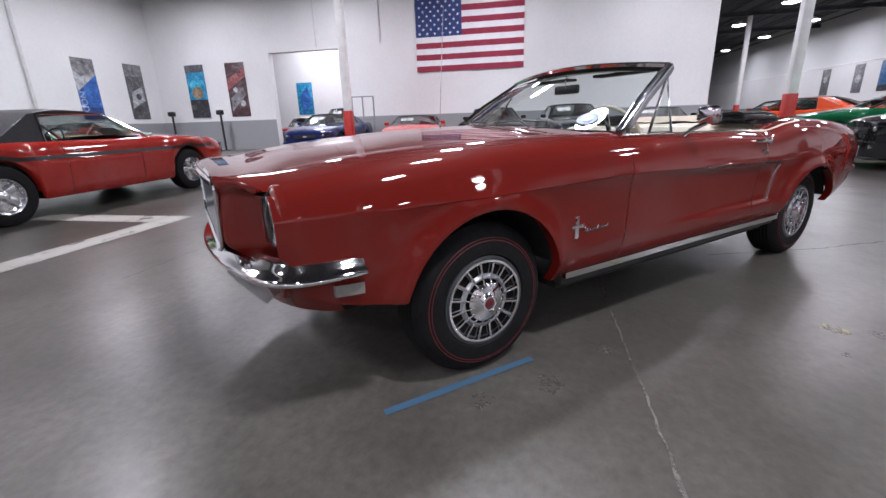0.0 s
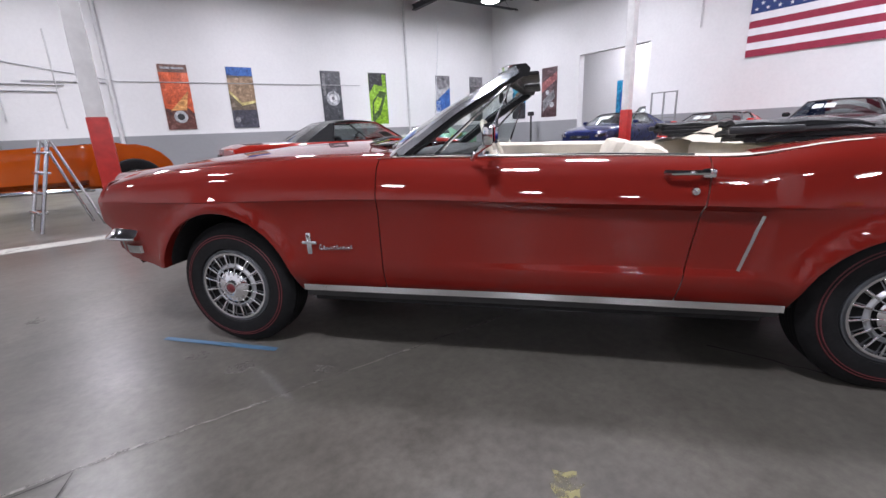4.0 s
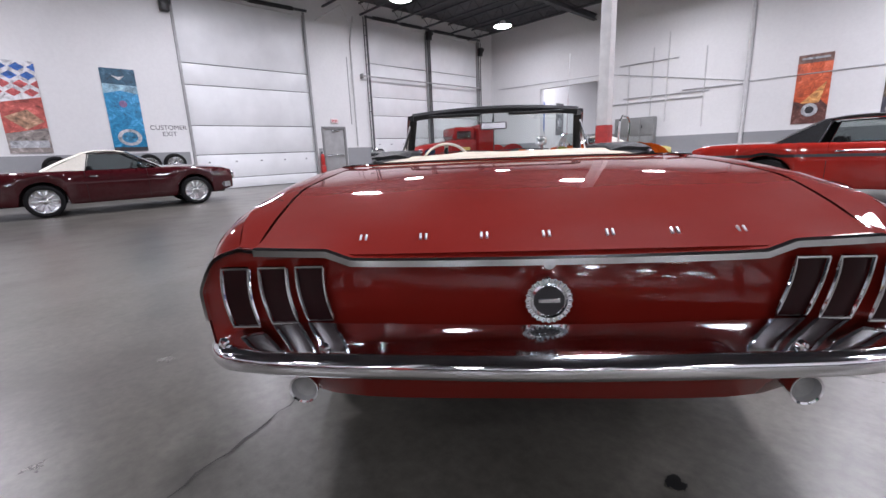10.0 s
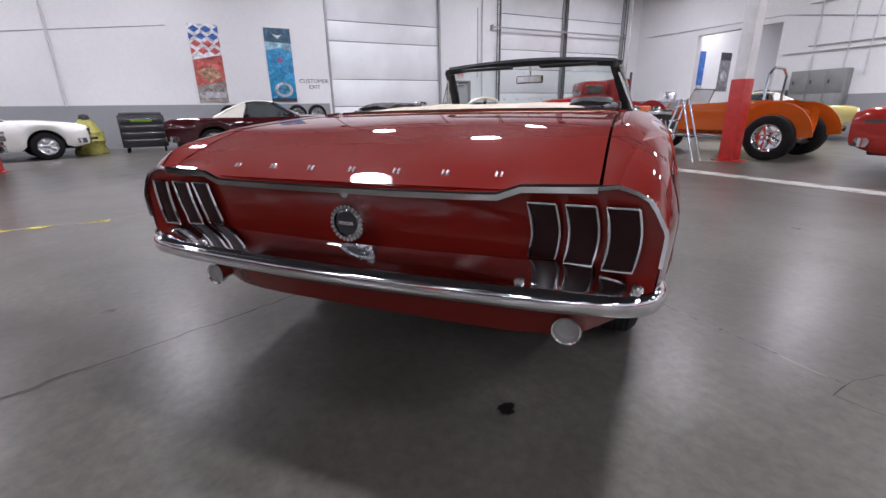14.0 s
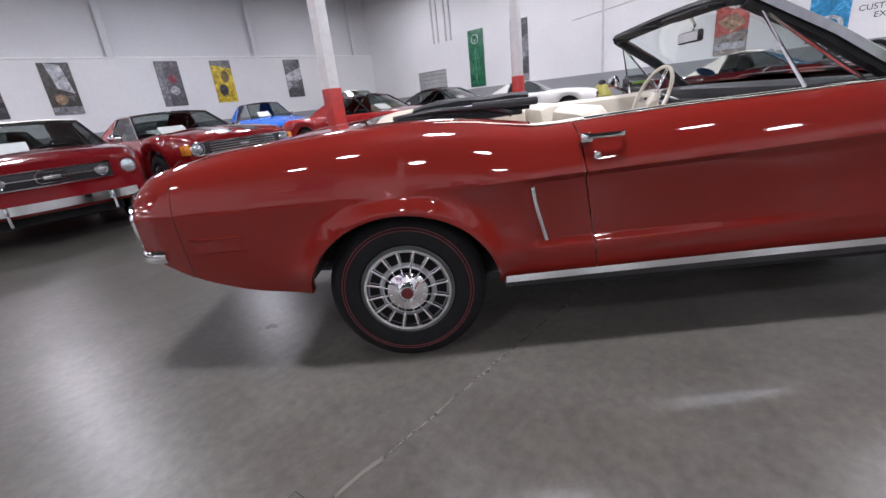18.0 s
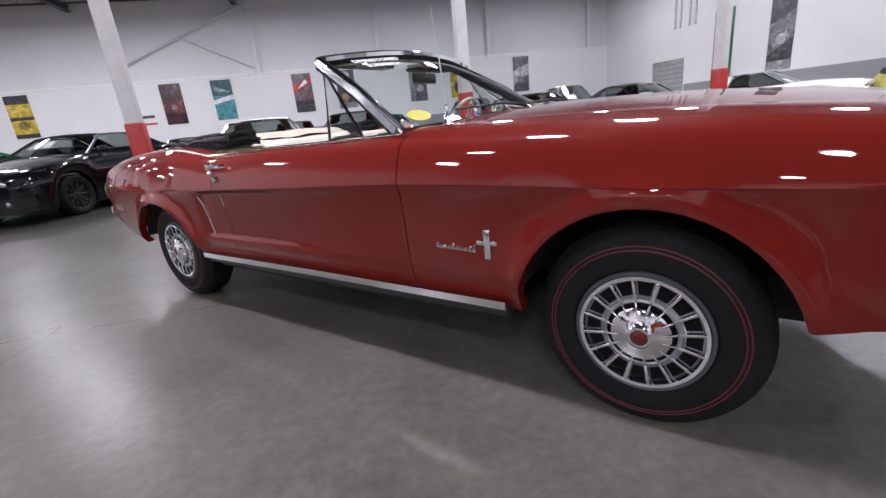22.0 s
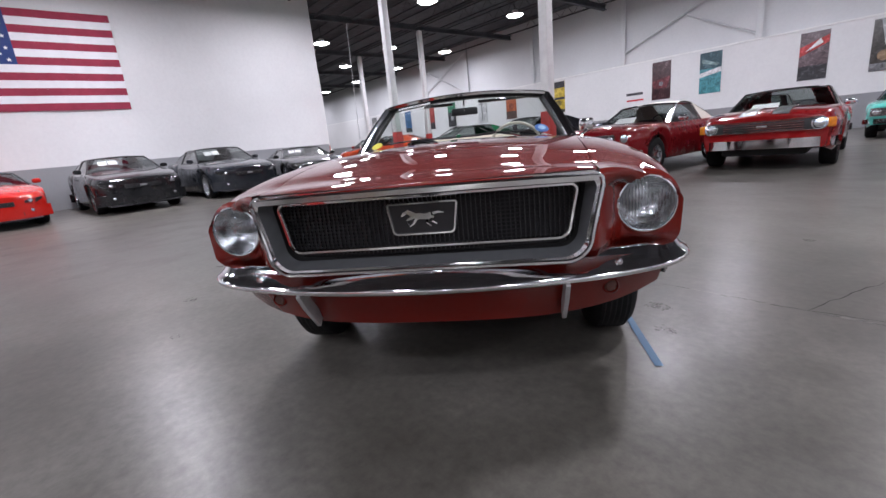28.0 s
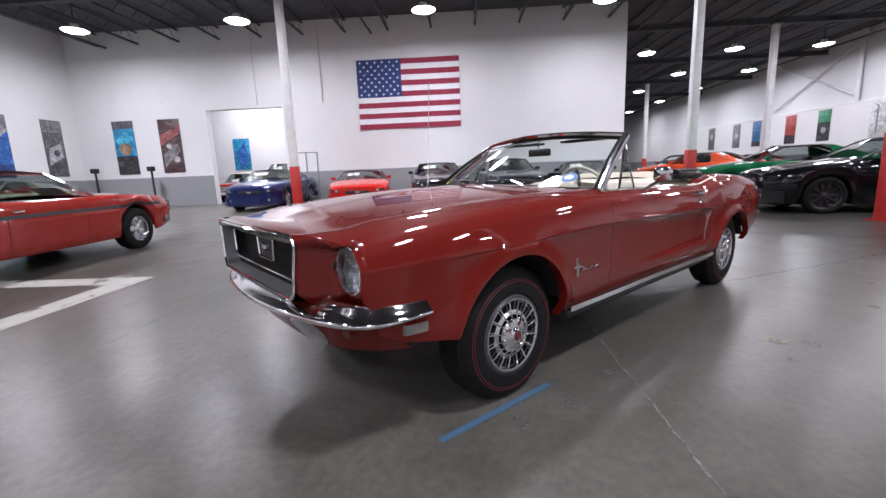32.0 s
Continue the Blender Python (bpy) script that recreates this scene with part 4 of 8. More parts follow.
for s in (1, -1):
    dr = part("door", MB().rbox(0.05, 0.95, s * 0.785 - 0.02, s * 0.785 + 0.02, 0.7, 1.5, 0.03), LORRY_RED, lorry)
    part("door_window", MB().rbox(0.2, 0.88, s * 0.735 - 0.01, s * 0.735 + 0.01, 1.54, 1.86, 0.03), TINT_GLASS, dr)
    part("door_sign", MB().rbox(0.28, 0.72, s * 0.808 - 0.002, s * 0.808 + 0.002, 1.0, 1.16, 0.001), plain("faded_gilt", (0.5, 0.33, 0.08), 0.5, 0, 20, 0.3), dr, "faded gilt sign, unreadable")
    fpts = [(1.95 + 0.56 * math.cos(a), s * 0.82, 0.52 + 0.52 * math.sin(a)) for a in np.linspace(-0.35, math.pi + 0.1, 14)]
    part("mudguard", MB().sweep(fpts, [(-0.2, -0.02), (0.2, -0.02), (0.2, 0.02), (-0.2, 0.03)], up=(0, s, 0)), LORRY_RED, lorry)
    part("headlight", MB().lathe([(0.001, 0.05), (0.07, 0.035), (0.1, 0.0), (0.1, -0.12), (0.03, -0.2)], 18, pose(2.66, s * 0.66, 1.0, 0, 0, -90)), LENS_GLASS, lorry)
    part("fuel_tank", MB().lathe([(0.001, -0.45), (0.2, -0.45), (0.22, -0.4), (0.22, 0.4), (0.2, 0.45), (0.001, 0.45)], 20, pose(-0.35, s * 0.75, 0.52, 0, 0, 90)), LORRY_RED, lorry)
    part("exhaust_stack", MB().tube([(-0.95, s * 0.7, 0.9), (-0.95, s * 0.7, 2.35)], 0.05, 10, (0, 1, 0)), STEEL_DARK, lorry)
    add_wheel(lorry, 1.95, s * 0.8, 0.46, 0.2, "rally", LORRY_RED)
    add_wheel(lorry, -1.9, s * 0.82, 0.48, 0.3, "rally", LORRY_RED)
    part("chassis_rail", MB().rbox(-2.6, 2.6, s * 0.4 - 0.05, s * 0.4 + 0.05, 0.52, 0.68, 0.01), STEEL_DARK, lorry)
    part("rear_guard", MB().sweep([(-1.9 + 0.56 * math.cos(a), s * 0.82, 0.5 + 0.56 * math.sin(a)) for a in np.linspace(0.2, math.pi - 0.2, 10)], [(-0.2, -0.01), (0.2, -0.01), (0.2, 0.01), (-0.2, 0.01)], up=(0, s, 0)), LORRY_RED, lorry)
part("sleeper_box", MB().rbox(-0.9, -0.12, -0.9, 0.9, 0.72, 2.12, 0.12), LORRY_RED, lorry)
part("front_bumper", MB().rbox(2.8, 2.9, -0.9, 0.9, 0.42, 0.6, 0.03), LORRY_RED, lorry)
part("axle", MB().tube([(-1.9, -0.75, 0.48), (-1.9, 0.75, 0.48)], 0.07, 8), STEEL_DARK, lorry)

# orange hot rod with its engine bare
ORANGE = car_paint((0.46, 0.085, 0.008))
rod = thing("hot_rod", "orange open hot rod with bare chrome engine", "car", pose(3.35, -7.35, 0, 0, 0, 8))
tub = []
for x, w, z in ((0.55, 0.42, 0.95), (0.3, 0.5, 1.0), (-0.2, 0.58, 1.02), (-0.8, 0.62, 1.04), (-1.2, 0.58, 1.05), (-1.5, 0.45, 0.98), (-1.7, 0.25, 0.85)):
    tub.append([(x, -w, z), (x, -w - 0.03, z - 0.2), (x, -w + 0.02, 0.5), (x, -w * 0.7, 0.42), (x, w * 0.7, 0.42), (x, w - 0.02, 0.5), (x, w + 0.03, z - 0.2), (x, w, z)])
part("body", MB().grid(tub), ORANGE, rod)
part("cowl", MB().rbox(0.25, 0.6, -0.48, 0.48, 0.8, 1.0, 0.06), ORANGE, rod)
part("seat", MB().rbox(-1.0, -0.75, -0.5, 0.5, 0.5, 1.05, 0.06), BLACK_VINYL, rod)
part("grille_shell", MB().rbox(1.62, 1.74, -0.3, 0.3, 0.42, 1.0, 0.06), ORANGE, rod)
part("radiator", MB().rbox(1.72, 1.755, -0.23, 0.23, 0.5, 0.92, 0.02), CHROME, rod)
part("engine_block", MB().rbox(0.7, 1.45, -0.22, 0.22, 0.42, 0.85, 0.04), STEEL_DARK, rod)
part("air_intake", MB().lathe([(0.001, 0.2), (0.12, 0.2), (0.15, 0.14), (0.15, 0.0), (0.06, -0.02), (0.06, -0.15)], 18, pose(1.05, 0, 1.08, 90)), CHROME, rod)
for s in (1, -1):
    part("valve_cover", MB().rbox(0.75, 1.4, s * 0.26 - 0.07, s * 0.26 + 0.07, 0.78, 0.9, 0.03), CHROME, rod)
    for k in range(4):
        x = 0.8 + 0.16 * k
        part("header_pipe", MB().tube([(x, s * 0.26, 0.72), (x, s * 0.42, 0.66), (x - 0.06, s * 0.46, 0.5), (x - 0.3, s * 0.48, 0.42)], 0.024, 8), CHROME, rod)
    part("side_pipe", MB().tube([(1.0, s * 0.48, 0.42), (-0.8, s * 0.6, 0.36)], 0.04, 10), CHROME, rod)
    part("headlight", MB().lathe([(0.001, 0.05), (0.06, 0.035), (0.085, 0.0), (0.07, -0.08), (0.02, -0.14)], 18, pose(1.6, s * 0.42, 0.92, 0, 0, -90)), CHROME, rod)
    part("frame_rail", MB().rbox(-1.6, 1.75, s * 0.3 - 0.04, s * 0.3 + 0.04, 0.34, 0.44, 0.012), ORANGE, rod)
    part("rear_guard", MB().sweep([(-1.35 + 0.46 * math.cos(a), s * 0.72, 0.4 + 0.46 * math.sin(a)) for a in np.linspace(0.0, math.pi, 12)], [(-0.16, -0.01), (0.16, -0.01), (0.16, 0.012), (-0.16, 0.012)], up=(0, s, 0)), ORANGE, rod)
    add_wheel(rod, 1.35, s * 0.78, 0.33, 0.16, "rally", CHROME)
    add_wheel(rod, -1.35, s * 0.74, 0.4, 0.3, "rally", CHROME)
part("front_axle", MB().tube([(1.35, -0.7, 0.33), (1.35, 0.7, 0.33)], 0.03, 8), CHROME, rod)
part("rear_axle", MB().tube([(-1.35, -0.7, 0.4), (-1.35, 0.7, 0.4)], 0.05, 8), STEEL_DARK, rod)
part("windscreen", MB().add([(0.4, -0.44, 1.0), (0.4, 0.44, 1.0), (0.28, 0.42, 1.3), (0.28, -0.42, 1.3)], [(0, 1, 2, 3)]), TINT_GLASS, rod)
part("windscreen_frame", MB().tube([(0.4, -0.45, 1.0), (0.28, -0.43, 1.31), (0.28, 0.43, 1.31), (0.4, 0.45, 1.0)], 0.014, 6), CHROME, rod)
part("roll_bar", MB().tube([(-1.0, -0.4, 0.9), (-1.02, -0.38, 1.5), (-1.02, -0.2, 1.62), (-1.02, 0.2, 1.62), (-1.02, 0.38, 1.5), (-1.0, 0.4, 0.9)], 0.025, 8, (1, 0, 0)), CHROME, rod)

# ---- the red convertible in the middle ----
H_TOP = [(-2.378, 0.798), (-2.34, 0.832), (-2.28, 0.858), (-2.15, 0.88), (-1.9, 0.905), (-1.6, 0.925), (-1.3, 0.932), (-1.1, 0.922), (-0.95, 0.9), (-0.82, 0.882), (-0.68, 0.885), (-0.35, 0.897), (0.0, 0.902), (0.57, 0.912), (1.0, 0.912), (1.37, 0.902), (1.65, 0.886), (1.9, 0.862), (2.05, 0.836), (2.118, 0.816)]
H_WID = [(-2.378, 0.795), (-2.34, 0.806), (-2.25, 0.826), (-2.1, 0.845), (-1.9, 0.866), (-1.5, 0.884), (-1.2, 0.884), (-0.7, 0.872), (0.0, 0.866), (0.6, 0.868), (1.37, 0.876), (1.75, 0.86), (1.95, 0.838), (2.06, 0.82), (2.118, 0.806)]
H_BOT = [(-2.378, 0.56), (-2.34, 0.53), (-2.2, 0.45), (-2.0, 0.385), (-1.75, 0.355), (-1.37, 0.31), (-0.98, 0.305), (0.96, 0.305), (1.37, 0.32), (1.7, 0.4), (1.9, 0.43), (2.118, 0.49)]
H_CREASE = [(-2.34, 0.7), (-1.0, 0.712), (-0.7, 0.72), (-0.1, 0.733), (0.56, 0.75), (1.2, 0.745), (2.09, 0.735)]
AXF, AXR, ARCH, HR = 1.372, -1.372, 0.368, 0.312
RISE = {1.372: 1.03, -1.372: 0.89}


def bell(v, c, s):
    return math.exp(-(((v - c) / s) ** 2))


def ease(a, b, v):
    t = max(0.0, min(1.0, (v - a) / (b - a)))
    return t * t * (3 - 2 * t)


def side_y(x, z):
    """Half width of the red body at a place on its flank."""
    w, hi, cz = smooth_table(H_WID, x), smooth_table(H_TOP, x), smooth_table(H_CREASE, x)
    soft = ease(-1.3, -0.85, x) * (1 - ease(1.45, 2.08, x))
    if z >= cz:
        t = (z - cz) / max(hi - cz, 0.02)
        y = w + 0.003 * soft - 0.058 * t**1.35 - 0.045 * max(0.0, (t - 0.72) / 0.28) ** 2
    else:
        u = (cz - z) / (cz - 0.3)
        y = w - 0.011 * soft * ease(0.0, 0.13, u) - 0.016 * u - 0.05 * max(0.0, (u - 0.62) / 0.38) ** 2
        if x > 1.75 or x < -1.7:
            y -= 0.03 * u * u * (ease(1.75, 2.05, x) + ease(-1.7, -2.25, x) * 1.3)
    # the long recess that ends in the vent
    inside = ease(0.44, 0.48, z) * (1 - ease(cz - 0.022, cz - 0.004, z))
    back = ease(-0.895, -0.86, x + 0.22 * (0.6 - z) * 0.3)
    y -= 0.017 * inside * back * (1 - ease(-0.5, 0.55, x))
    for xa in (AXF, AXR):
        d = math.hypot(x - xa, (z - HR) / RISE[xa])
        y += 0.028 * bell(d, ARCH + 0.01, 0.042) * ease(0.28, 0.42, z)
    return y


def slant(x, z):
    """The rear door gap leans forward at its foot."""
    k = max(0.0, 1 - abs(x + 0.67) / 0.32)
    return x - 0.15 * (z - 0.64) * k - tuck(x, z)


def tuck(x, z):
    """The wing's leading edge draws back behind the bumper."""
    return 0.06 * ease(0.64, 0.56, z) * ease(1.95, 2.118, x)


def flank():
    xs = set(np.linspace(-2.378, 2.118, 63).round(4))
    for xa in (AXF, AXR):
        xs = {x for x in xs if abs(x - xa) > ARCH + 0.003}
        xs |= {round(xa + ARCH * math.cos(radians(a)), 4) for a in np.linspace(0, 180, 25)}
    xs |= {0.567, 0.571, -0.672, -0.668, -0.9, -0.87, -0.85, 2.05, 2.085, 2.105, -2.3, -2.32, -2.34, -2.36}
    rows = []
    for x in sorted(xs):
        lo, hi, cz = smooth_table(H_BOT, x), smooth_table(H_TOP, x), smooth_table(H_CREASE, x)
        for xa in (AXF, AXR):
            d = abs(x - xa)
            if d <= ARCH + 1e-6:
                lo = max(lo, HR + RISE[xa] * math.sqrt(max(ARCH * ARCH - d * d, 0)))
        zs = [lo, 0.33, 0.36, 0.4, 0.44, 0.455, 0.47, 0.48, 0.53, 0.58, 0.63, cz - 0.05, cz - 0.022, cz - 0.012, cz - 0.004, cz, cz + 0.012, cz + 0.05, cz + (hi - cz) * 0.55, cz + (hi - cz) * 0.75, cz + (hi - cz) * 0.88, cz + (hi - cz) * 0.95, hi]
        k, row, n = 0.0, [], len(zs)
        for i, z in enumerate(zs):
            low = lo + (hi - lo) * 0.0015 * i
            z = min(max(z, low), hi - (n - 1 - i) * 0.0008)
            row.append((slant(x, z), side_y(x, z), z))
        rows.append(row)
    return rows


HM = pose(0, 0, 0, 0, 0, -47.64)
hero = thing("convertible_car", "dark red two-door convertible with chrome trim and folded top", "car", HM)
rows = flank()


def flipped(mb):
    out = MB()
    return out.add([(x, -y, z) for x, y, z in mb.v], [tuple(reversed(f)) for f in mb.f])


fend, door, quart = MB(), MB(), MB()
for a, b in zip(rows, rows[1:]):
    xa, xb = a[12][0], b[12][0]
    mid = (a[0][0] + b[0][0]) / 2
    if xb - xa < 0.0095 and (abs(mid - 0.569) < 0.006 or abs(xa + 0.686) < 0.02 and abs(xb + 0.68) < 0.02):
        continue
    (fend if mid > 0.569 else door if mid > -0.672 else quart).grid([a, b])
for mb, lo, hi in ((fend, 1.0, 1.8), (quart, -1.8, -1.0)):
    xa = AXF if mb is fend else AXR
    ar = [r for r in rows if abs(r[0][0] - xa) <= ARCH + 0.002]
    mb.grid([[r[0], (r[0][0], r[0][1] - 0.012, r[0][2] - 0.004), (r[0][0], r[0][1] - 0.045, r[0][2])] for r in ar])


def seam_y(x):
    return table([(-2.4, 0.655), (-1.45, 0.665), (0.6, 0.675), (1.2, 0.64), (2.25, 0.53)], x)


def shoulder(x):
    z = smooth_table(H_TOP, x)
    return Vector((x, side_y(x, z), z))


def seam_z(x):
    return smooth_table(H_TOP, x) + table([(0.6, 0.022), (1.4, 0.024), (2.0, 0.026), (2.3, 0.03)], x)


# wing tops beside the bonnet
n = 26
grid = []
for i in range(n + 1):
    r = i / n
    line = []
    for j in range(29):
        c = j / 28
        xe = 2.118 + 0.12 * c
        x = 0.571 + (xe - 0.571) * r
        a = shoulder(min(x, 2.118))
        zs = table([(2.05, seam_z(2.05)), (2.24, 0.86)], x) if x > 2.05 else seam_z(x)
        y = a.y + (seam_y(x) + 0.0018 - a.y) * c
        z = a.z + (zs - a.z) * math.sin(c * math.pi / 2) ** 0.9
        line.append((x, y, z))
    grid.append(line)
fend.grid(grid)
edge_front = grid[-1]
# nose of the wing: a rounded face round the lamp, cheek running in to the mouth
CHEEK_Y = [(0.5, 0.44), (0.592, 0.46), (0.61, 0.49), (0.647, 0.508), (0.8, 0.535)]
NOSE_X = [(0.45, 2.236), (0.53, 2.236), (0.56, 2.2), (0.585, 2.163), (0.606, 2.128), (0.628, 2.104), (0.65, 2.097), (0.7, 2.094), (0.76, 2.094), (0.8, 2.094)]
face = []
for j in range(29):
    c = j / 28
    line = []
    e = edge_front[0]
    tx, yo, tz = edge_front[28 - j]
    y0 = edge_front[-1][1]
    for i in range(41):
        s = i / 40
        z = tz + (0.5 - tz) * s
        yi = table(CHEEK_Y, z)
        y = yi + (yo - y0) * (e[1] - yi) / (e[1] - y0)
        fx = table(NOSE_X, y)
        lip = math.cos(min(1.0, s / 0.16) * math.pi / 2)
        x = fx + (tx - fx) * lip + 0.012 * math.sin(min(1.0, s / 0.16) * math.pi)
        if c > 0.7:
            flank_y = side_y(2.118, max(0.5, z))
            k = (c - 0.7) / 0.3
            ym = yi + (e[1] - yi) * 0.7
            y = ym + (flank_y - ym) * k
            fx2 = 2.118 + (fx - 2.118) * math.sqrt(max(0.0, 1 - k**2.6))
            x = fx2 + (tx - fx2) * lip + 0.012 * math.sin(min(1.0, s / 0.16) * math.pi) * (1 - k)
        y = yo + (y - yo) * min(1.0, s / 0.07)
        line.append((x - tuck(2.118, z), y, z))
    face.append(line)
fend.grid(face)
fend.f = [q for q in fend.f if not (min(fend.v[i][0] for i in q) > 2.05 and math.hypot(sum(fend.v[i][1] for i in q) / 4 - 0.702, sum(fend.v[i][2] for i in q) / 4 - 0.728) < 0.091)]
for nm, mb in (("front_wing", fend), ("door", door)):
    for k in (0, 1):
        ob = part(nm, flipped(mb) if k else mb, HERO_RED, hero, angle=30)
        if nm == "door":
            s = -1 if k else 1
            y0 = side_y(-0.6, 0.835)
            h = part("handle", MB().tube([(-0.545, s * (y0 + 0.012), 0.838), (-0.56, s * (y0 + 0.034), 0.838), (-0.62, s * (y0 + 0.037), 0.838), (-0.68, s * (y0 + 0.03), 0.837)], 0.0095, 8).rbox(-0.705, -0.66, s * y0 - 0.005 if s > 0 else -y0 - 0.035, s * y0 + 0.035 if s > 0 else -y0 + 0.005, 0.818, 0.85, 0.008), CHROME, ob, "chrome door handle")
            y1 = side_y(-0.645, 0.775)
            part("lock", MB().lathe([(0.001, 0.014), (0.013, 0.012), (0.017, 0.0), (0.017, -0.01)], 14, pose(-0.645, s * y1, 0.772, 0, 0, 0 if s > 0 else 180)), CHROME, ob)

# rear wing tops and end caps
LID = [(-2.385, 0.772), (-2.34, 0.795), (-2.25, 0.832), (-2.1, 0.878), (-1.9, 0.918), (-1.7, 0.938), (-1.5, 0.948), (-1.42, 0.95)]


def tail_seam(x):
    side = shoulder(x).z + 0.012
    return min(side, smooth_table(LID, x) + 0.014)


grid = []
for i in range(25):
    x = -0.85 - (2.378 - 0.85) * i / 24
    a = shoulder(x)
    ys = seam_y(x)
    zs = tail_seam(x)
    grid.append([(x, a.y + (ys + 0.004 - a.y) * c, a.z + (zs - a.z) * math.sin(c * math.pi / 2) + 0.006 * math.sin(c * math.pi)) for c in (0, 0.15, 0.35, 0.6, 0.85, 1.0)])
quart.grid(grid)
for k in (0, 1):
    part("rear_wing", flipped(quart) if k else quart, HERO_RED, hero, angle=30)

# bonnet with a low centre ridge
hood = MB()
g = []
for i in range(29):
    r = i / 28
    line = []
    for j in range(-10, 11):
        c = j / 10
        xe = 2.238 + 0.022 * (1 - c * c)
        x = 0.66 + 0.13 * (1 - c * c) + (xe - 0.66 - 0.13 * (1 - c * c)) * r
        ys = seam_y(x) - 0.0018
        zs = table([(2.05, seam_z(2.05)), (2.24, 0.86)], x) if x > 2.05 else seam_z(x)
        crown = table([(0.6, 0.036), (1.4, 0.034), (2.1, 0.016), (2.27, 0.008)], x)
        ridge = 0.008 * math.exp(-((abs(c) / 0.08) ** 2)) * ease(2.2, 1.9, x) * 0.6
        drop = 0.012 * ease(2.19, 2.262, x)
        line.append((x, ys * c, zs + crown * (1 - abs(c) ** 2.2) + ridge - drop))
    g.append(line)
hood.grid(g)
hood.grid([g[-1], [(p[0] - 0.004, p[1], p[2] - 0.022) for p in g[-1]], [(p[0] - 0.03, p[1], p[2] - 0.03) for p in g[-1]]])
part("bonnet", hood, HERO_RED, hero, angle=30)
nozzle = [(g[-1][j][0] + 0.004, g[-1][j][1], g[-1][j][2] - 0.012) for j in range(0, 21)]
part("bonnet_edge_trim", MB().sweep(nozzle, [(-0.006, -0.012), (0.008, -0.011), (0.009, 0.004), (0.0, 0.01), (-0.008, 0.006)]), CHROME, hero)

# cowl
cw = MB()
front = [(0.66 + 0.13 * (1 - (j / 10) ** 2) - 0.008, 0.672 * j / 10, 0.938 + 0.03 * (1 - abs(j / 10) ** 2.2)) for j in range(-10, 11)]
back = [(0.5 + 0.2 * (1 - (j / 10) ** 2), 0.69 * j / 10, 0.928 + 0.02 * (1 - (j / 10) ** 2)) for j in range(-10, 11)]
cw.grid([back, front])
for s in (1, -1):
    cw.add([(0.7, s * 0.672, 0.937), (0.48, s * 0.7, 0.925), (0.48, s * 0.776, 0.911), (0.58, s * 0.776, 0.912)], [(0, 1, 2, 3) if s > 0 else (3, 2, 1, 0)])
part("cowl", cw, HERO_RED, hero)
for y in (-0.42, 0.12):
    part("cowl_vent", MB().box(0.66, 0.75, y, y + 0.3, 0.955, 0.9615), SATIN_BLACK, hero)

# boot lid
lid, g = MB(), []
for i in range(23):
    r = i / 22
    line = []
    for j in range(-12, 13):
        c = j / 12
        x = -1.43 + (-2.385 + 1.43) * r
        ys = seam_y(x) - 0.003
        zc = smooth_table(LID, x)
        k = abs(c) ** 2.4
        z = zc * (1 - k) + (tail_seam(x) - 0.001) * k
        if r > 0.93:
            z += 0.02 * ease(0.66, 0.74, abs(c)) * (r - 0.93) / 0.07 - 0.004
        line.append((x, ys * c, z))
    g.append(line)
lid.grid(g)
lip = g[-1]
lid.grid([lip, [(p[0] + 0.004, p[1], p[2] - 0.014) for p in lip], [(p[0] + 0.05, p[1], p[2] - 0.02) for p in lip]])
boot = part("boot_lid", lid, HERO_RED, hero, angle=30)
trim = [(p[0] - 0.004, p[1], p[2] - 0.008) for p in lip]
flat = [(-0.006, -0.009), (0.007, -0.008), (0.008, 0.006), (0.0, 0.01), (-0.007, 0.005)]
part("lid_trim", MB().sweep(trim, flat), CHROME, boot, "bright moulding along the lid edge")
end_row = [p for p in rows[0] if p[2] > 0.6]
for s in (1, -1):
    ct = [(-2.385, s * 0.652, lip[0][2] - 0.008)] + [(p[0] - 0.004, s * (p[1] - 0.002), p[2]) for p in reversed(end_row)]
    part("corner_trim", MB().sweep(ct, [(-0.004, -0.006), (0.004, -0.006), (0.005, 0.003), (0.0, 0.007), (-0.005, 0.003)], up=(1, 0, 0)), CHROME, hero, "bright moulding round the tail corner")
# raised letters along the lid read as small bright bars
for k in range(7):
    y = 0.42 - 0.14 * k
    xx = -2.322
    part("badge_bar", MB().rbox(-0.002, 0.003, -0.009, -0.004, -0.009, 0.009, 0.001, pose(xx, y, smooth_table(LID, xx) + 0.003, 0, 55)).rbox(-0.002, 0.003, 0.004, 0.009, -0.009, 0.009, 0.001, pose(xx, y, smooth_table(LID, xx) + 0.003, 0, 55)), BRUSHED, boot)
# tail panel
def panel_x(z, c):
    t = (0.79 - z) / 0.24
    return -2.374 + 0.03 * math.sin(max(0.0, min(1.0, t)) * math.pi * 0.8) * (1 - c**4) + 0.045 * max(0.0, min(1.0, t)) * (1 - c**8) - 0.006 * (1 - c * c)


